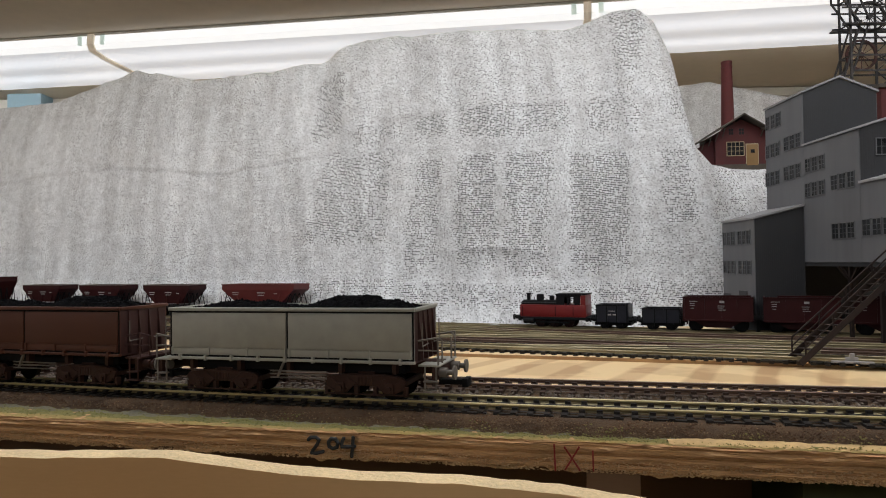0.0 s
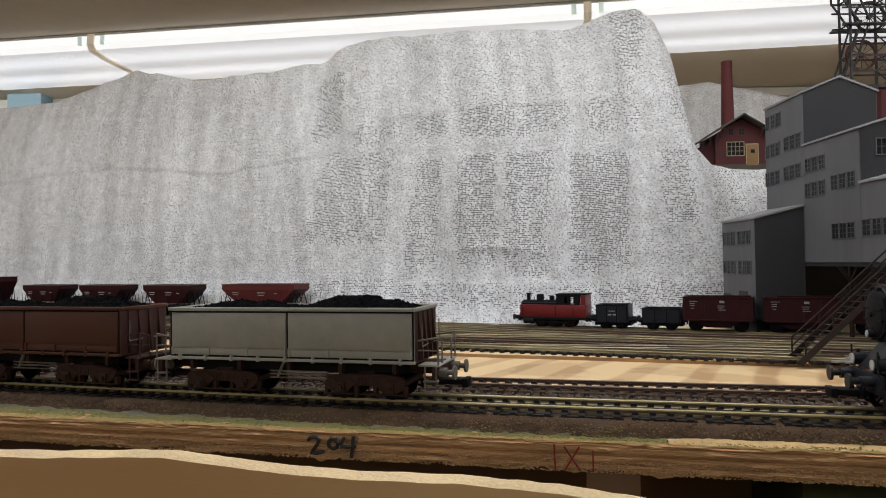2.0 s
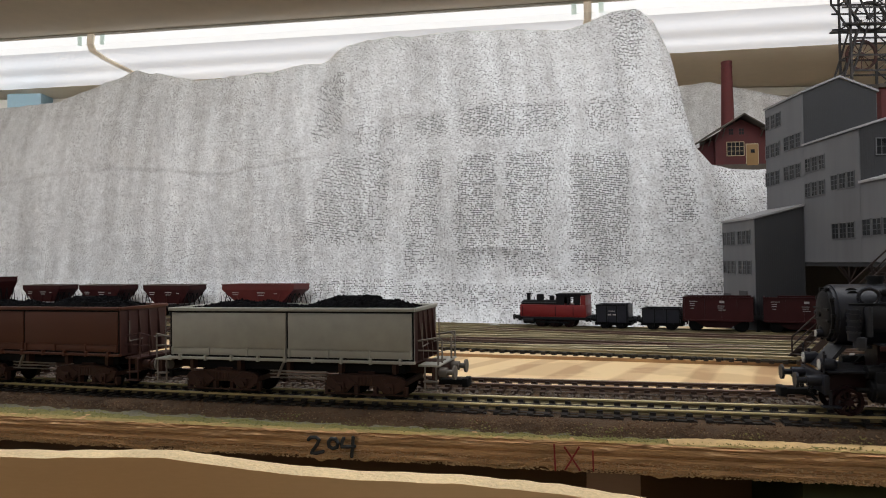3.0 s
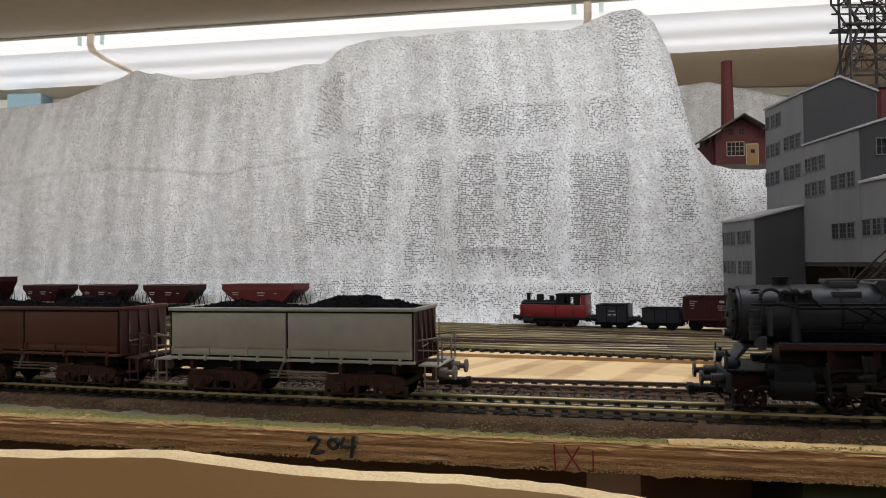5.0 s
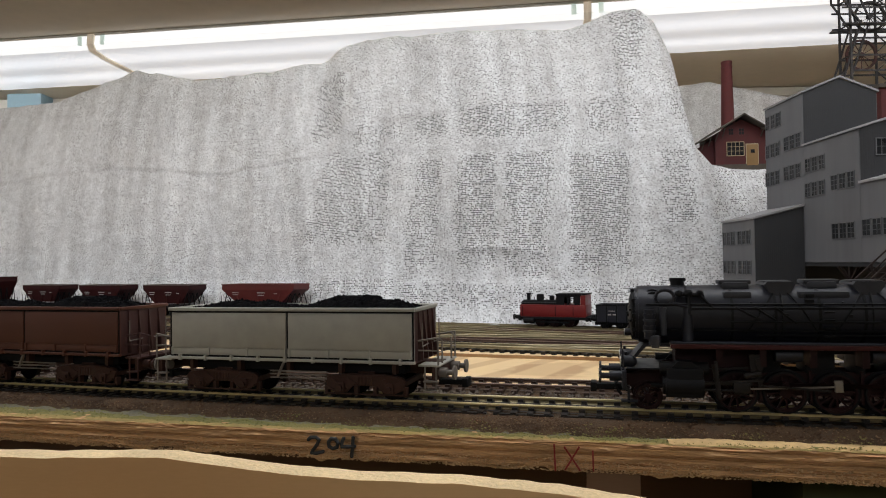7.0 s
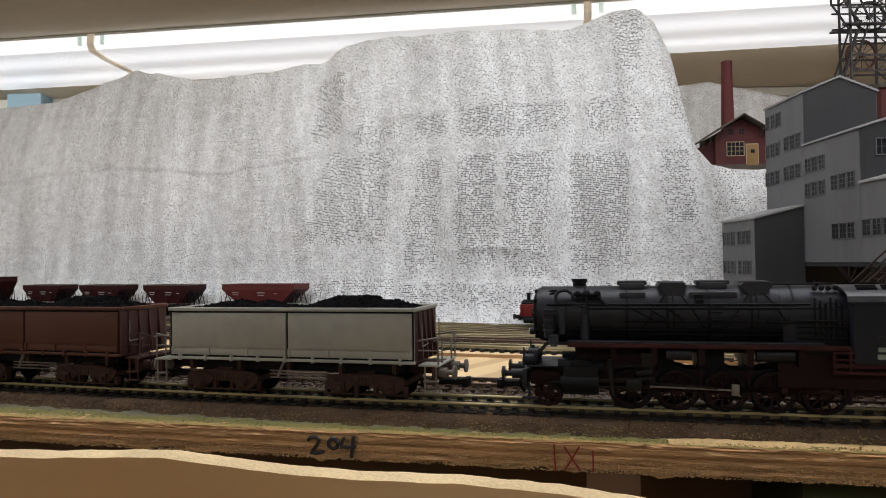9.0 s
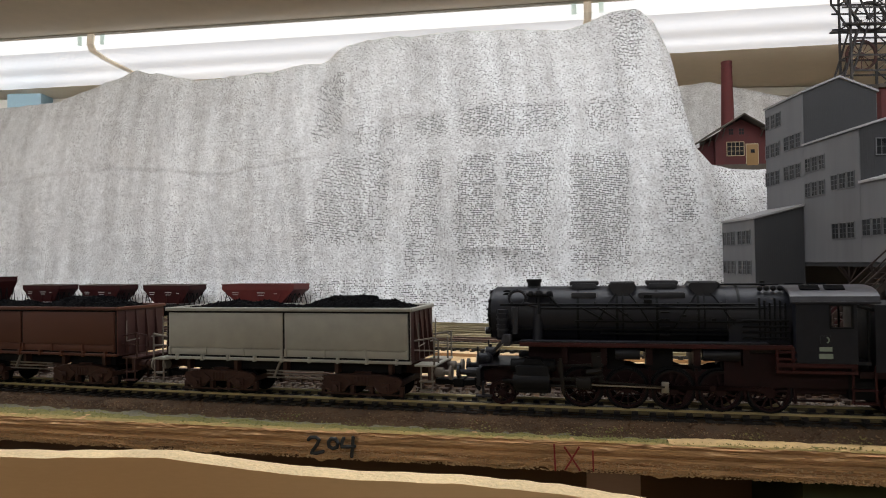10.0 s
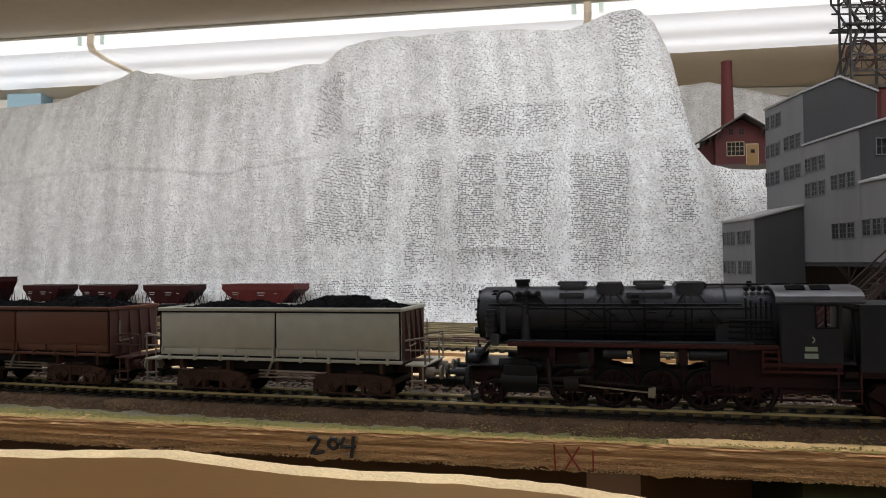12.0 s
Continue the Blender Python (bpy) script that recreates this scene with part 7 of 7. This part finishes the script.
def staircase():
    p0, p1 = Vector((0.2290, 0.4490, -0.0090)), Vector((0.3560, 0.4720, 0.0900))
    s = thing("staircase", "steep brown weathered open stair up to the plant", "staircase", m=None)
    d = p1 - p0
    side = Vector((-d.y, d.x, 0)).normalized() * 0.0065
    for k in (-1, 1):
        bm = bm_new()
        bar(bm, p0 + side * k, p1 + side * k, 0.0008, 0.0042)
        part("stringer", bm, M["stair"], s)
        bm = bm_new()
        up = Vector((0, 0, 0.0125))
        bar(bm, p0 + d * 0.03 + side * k + up, p1 + side * k + up, 0.0007, 0.0009)
        bar(bm, p0 + d * 0.03 + side * k + up * 0.55, p1 + side * k + up * 0.55, 0.0006, 0.0007)
        for i in range(7):
            f = 0.03 + 0.97 * i / 6
            bar(bm, p0 + d * f + side * k, p0 + d * f + side * k + up, 0.0007, 0.0009)
        part("handrail", bm, M["stair"], s)
    me = mesh_of("tread", span(bm_new(), -0.0022, 0.0022, -0.0065, 0.0065, -0.0003, 0.0003), M["stair"])
    yaw = math.degrees(math.atan2(d.y, d.x))
    for i in range(26):
        p = p0 + d * (0.04 + 0.95 * i / 25) + Vector((0, 0, 0.0005))
        piece("tread", me, s, pose(p.x, p.y, p.z, 0, 0, yaw))


def red_house():
    h = thing("brick_house", "small dark red house with ochre door on the mountain ledge", "house", m=pose(0.353, 0.800, 0.1665, 0, 0, -4))
    # local: front wall at y = 0, x along the front
    bm = bm_new()
    prism(bm, [(-0.030, 0.0), (0.034, 0.0), (0.034, 0.040), (0.0, 0.0565), (-0.030, 0.040)], 0.0, 0.060)
    part("wall", bm, M["brickred"], h, smooth=False)
    part("plinth", span(bm_new(), -0.0305, 0.0345, -0.0008, 0.06, -0.006, 0.0035), M["housroof"], h, "mossy stone plinth")
    for a, b in (((-0.050, 0.0290), (0.0, 0.0600)), ((0.0, 0.0600), (0.048, 0.0300))):
        bm = bm_new()
        prism(bm, [a, b, (b[0], b[1] + 0.0016), (a[0], a[1] + 0.0016)], -0.012, 0.066)
        part("roof", bm, M["housroof"], h, "dark mossy roof")
    bm = bm_new()
    for x in (-0.046, -0.038, -0.030, -0.022, 0.022, 0.030, 0.038):
        z = 0.0575 - abs(x) * 0.62
        bar(bm, (x, -0.0118, z), (x, 0.004, z), 0.001, 0.0014)
        bar(bm, (x, -0.010, z - 0.001), (x, -0.001, z - 0.008), 0.0008, 0.001)
    part("rafter", bm, M["housroof"], h)
    fr = ((1, 0, 0), (0, -1, 0))
    glazing(h, (-0.0165, 0, 0.0140), *fr, 0.0190, 0.0155, 4, 3, "creamframe")
    for x in (-0.0175, -0.0055):
        glazing(h, (x + 0.003, 0, 0.0385), *fr, 0.0055, 0.0070, 2, 2, "brickred")
    d = part("door", span(bm_new(), 0.0055, 0.0185, -0.0010, 0.0, 0.0020, 0.0265, 0.0003), M["doorwood"], h, "ochre panelled door")
    part("door_light", span(bm_new(), 0.0100, 0.0145, -0.0014, -0.0009, 0.0165, 0.0205), M["glassdark"], d)
    part("door_frame", span(bm_new(), 0.0048, 0.0192, -0.0006, 0.0, 0.0020, 0.0275), M["creamframe"], h)
    part("gutter_pipe", rod(bm_new(), (-0.012, -0.011, 0.050), (-0.012, -0.011, 0.060), 0.0007, 6), M["wheelred"], h)
    # shed roof on its west side
    bm = bm_new()
    prism(bm, [(-0.046, 0.0), (-0.030, 0.0), (-0.030, 0.034), (-0.046, 0.026)], 0.006, 0.055)
    part("lean_to", bm, M["brickred"], h, "lower red lean-to")
    c = thing("factory_chimney", "tall round red brick chimney behind the house", "chimney", m=pose(0.3735, 0.885, 0.150))
    bm = bm_new()
    rod(bm, (0, 0, 0), (0, 0, 0.166), 0.0102, 24, 0.0064)
    part("shaft", bm, M["chimred"], c)
    bm = bm_new()
    for z, r in ((0.1585, 0.0070), (0.1645, 0.0069)):
        rod(bm, (0, 0, z - 0.0012), (0, 0, z + 0.0012), r, 24)
    rod(bm, (0, 0, 0.145), (0, 0, 0.1464), 0.0074, 24)
    part("crown_ring", bm, M["chimred"], c)


def winding_wheel(parent, x, y, z, r, m):
    w = part("winding_wheel", bm_new(), M[m], parent, at=(x, y, z))
    bm = bm_new()
    n = 30
    for k in range(n):
        a, b = k * math.tau / n, (k + 1) * math.tau / n
        for ro, ri, y0, y1 in ((r, r - 0.0022, -0.0016, -0.0006), (r, r - 0.0022, 0.0006, 0.0016), (r - 0.0008, r - 0.0022, -0.0006, 0.0006)):
            pts = [(ro * math.cos(a), ro * math.sin(a)), (ro * math.cos(b), ro * math.sin(b)), (ri * math.cos(b), ri * math.sin(b)), (ri * math.cos(a), ri * math.sin(a))]
            prism(bm, pts, y0, y1)
    for k in range(12):
        a = k * math.tau / 12
        bar(bm, (0, 0, 0), ((r - 0.002) * math.cos(a), 0, (r - 0.002) * math.sin(a)), 0.0007, 0.0007)
    rod(bm, (0, -0.003, 0), (0, 0.003, 0), 0.0026, 12)
    bmesh.ops.recalc_face_normals(bm, faces=bm.faces[:])
    bm.to_mesh(w.data)
    bm.free()


def headframe():
    h = thing("winding_tower", "dark iron lattice winding tower with two pulley wheels", "mine headframe")
    y0, y1 = 0.790, 0.812
    # tower legs
    for y in (y0, y1):
        for x, m in ((0.4790, "iron"), (0.5220, "iron"), (0.5480, "iron")):
            part("leg", bar(bm_new(), (x, y, 0.150), (x, y, 0.400), 0.0022, 0.0022), M[m], h)
        for a, b in (((0.4660, 0.2560), (0.4920, 0.3350)), ((0.4740, 0.2560), (0.5000, 0.3300)), ((0.4700, 0.3620), (0.4920, 0.3300)), ((0.4700, 0.3900), (0.4700, 0.3600)), ((0.4870, 0.3700), (0.5020, 0.3350))):
            part("brace", bar(bm_new(), (a[0], y, a[1]), (b[0], y, b[1]), 0.0018, 0.0018), M["iron"], h)
        for z in (0.2580, 0.2760, 0.2940, 0.3140, 0.3310, 0.3500, 0.3610, 0.3750):
            part("crossbeam", bar(bm_new(), (0.4700 if z > 0.32 else 0.479, y, z), (0.5500, y, z), 0.0013, 0.0020), M["iron"], h)
        for k in range(5):
            z = 0.258 + 0.0225 * k
            part("brace", bar(bm_new(), (0.5220, y, z), (0.5480, y, z + 0.0225), 0.0011, 0.0011), M["iron"], h)
            part("brace", bar(bm_new(), (0.5480, y, z), (0.5220, y, z + 0.0225), 0.0011, 0.0011), M["iron"], h)
    for z in (0.258, 0.294, 0.331, 0.361):
        for x in (0.479, 0.522, 0.548):
            part("tie", bar(bm_new(), (x, y0, z), (x, y1, z), 0.0014, 0.0014), M["iron"], h)
    for y in (y0 - 0.003, y1 + 0.003):
        part("platform", span(bm_new(), 0.470, 0.552, y - 0.004, y + 0.004, 0.3285, 0.3300), M["iron"], h)
    winding_wheel(h, 0.5080, 0.800, 0.3420, 0.0185, "iron")
    winding_wheel(h, 0.5000, 0.805, 0.2980, 0.0185, "wheelred")
    b = thing("engine_house", "dark red winding engine house behind the plant", "building", m=pose(0.49, 0.74, 0))
    part("wall", span(bm_new(), -0.010, 0.11, 0.0, 0.09, -0.01, 0.243), M["brickred"], b)
    part("roof", span(bm_new(), -0.013, 0.113, -0.003, 0.093, 0.2432, 0.247), M["housroof"], b)
    for x in (-0.002, 0.012):
        part("window", span(bm_new(), x, x + 0.006, -0.0008, 0.0, 0.205, 0.222), M["glassdark"], b)


coal_plant()
staircase()
red_house()
headframe()


yard_tracks()
gravel()
SLEEPER = sleeper_mesh(M["sleeper"])
main_track("near_track", "track with bright rails and black plastic sleepers along the edge", 0.0, -0.50, 0.48, "rail", 0.0069, SLEEPER)
main_track("second_track", "track with rusty painted rails beside the pine board", 0.047, -0.50, 0.52, "rail_rust", 0.0069, sleeper_mesh(M["sleeper_b"]))


# ---------------------------------------------------------------- what moves
# the engine's front buffers along the main track: seconds, metres
ENGINE_RUN = ((0.0, 0.1925), (0.5, 0.1837), (1.0, 0.1750), (1.5, 0.1662), (2.0, 0.1574), (2.5, 0.1484), (3.0, 0.1394), (5.0, 0.1055), (5.5, 0.0956), (6.0, 0.0862),
              (6.5, 0.0765), (7.0, 0.0669), (9.0, 0.0275), (9.5, 0.0177), (10.0, 0.0082), (10.25, 0.0053), (10.5, 0.0040), (11.0, 0.0033), (12.0, 0.0033))
TRAIN_RUN = ((0.0, 0.0077), (9.6, 0.0077), (9.8, 0.0077), (10.0, 0.0060), (10.25, 0.0038), (10.5, 0.0027), (11.0, 0.0019), (12.0, 0.0019))


def run_at(run, t):
    """Smooth place along the run (Catmull-Rom between the rows)."""
    ts, ss = [r[0] for r in run], [r[1] for r in run]
    i = max(0, min(len(ts) - 2, int(np.searchsorted(ts, t, "right")) - 1))
    def slope(k):
        if k in (0, len(ts) - 1):
            j = 0 if k == 0 else k - 1
            return (ss[j + 1] - ss[j]) / (ts[j + 1] - ts[j])
        return (ss[k + 1] - ss[k - 1]) / (ts[k + 1] - ts[k - 1])
    h = ts[i + 1] - ts[i]
    u = (t - ts[i]) / h
    a, b = slope(i) * h, slope(i + 1) * h
    return ((2 * u ** 3 - 3 * u ** 2 + 1) * ss[i] + (u ** 3 - 2 * u ** 2 + u) * a + (-2 * u ** 3 + 3 * u ** 2) * ss[i + 1] + (u ** 3 - u ** 2) * b)


def rolled(run, t, r):
    """Degrees by which a wheel of radius r has turned at t; it rolls towards -x."""
    return -math.degrees((run_at(run, 12.0) - run_at(run, t)) / r)


def motions():
    times = [0.25 * i for i in range(49)]
    walk(ENGINE, [(t, on_main(run_at(ENGINE_RUN, t), 0.150)) for t in times])
    walk(TENDER, [(t, on_main(run_at(ENGINE_RUN, t) + 0.1560, 0.090)) for t in times])
    phase = 12.0
    for w in DRIVE_WHEELS:
        walk(w, [(t, Matrix.Translation(w.location) @ pose(0, 0, 0, 0, rolled(ENGINE_RUN, t, DRIVE_R) - phase, 0)) for t in times])
    walk(LEAD_WHEEL, [(t, pose(0.0190, 0, LEAD_R, 0, rolled(ENGINE_RUN, t, LEAD_R), 0)) for t in times])
    for w in TENDER_SETS:
        walk(w, [(t, pose(*w.location, 0, rolled(ENGINE_RUN, t, LEAD_R + 0.0006), 0)) for t in times])

    def pin(t):
        a = radians(rolled(ENGINE_RUN, t, DRIVE_R) - phase)
        return DRIVERS[2] - CRANK * math.cos(a), DRIVE_R + CRANK * math.sin(a)
    for s, r in COUPLE_RODS:
        walk(r, [(t, pose(pin(t)[0], 0, pin(t)[1])) for t in times])
    for s, r in MAIN_RODS:
        walk(r, [(t, pose(pin(t)[0], 0, pin(t)[1], 0, math.degrees(math.asin((0.0098 - pin(t)[1]) / 0.0310)), 0)) for t in times])
    ticks = [0.0, 9.6, 9.8, 9.9, 10.0, 10.125, 10.25, 10.375, 10.5, 10.75, 11.0, 12.0]
    for wagon, sets, back in ((GREY, GREY_SETS, 0.0), (BROWN, BROWN_SETS, 0.1505), (TAIL, TAIL_SETS, 0.3010)):
        walk(wagon, [(t, on_main(run_at(TRAIN_RUN, t) - back, -0.1505)) for t in ticks])
        for w in sets:
            walk(w, [(t, pose(*w.location, 0, rolled(TRAIN_RUN, t, 0.0054), 0)) for t in ticks])


motions()
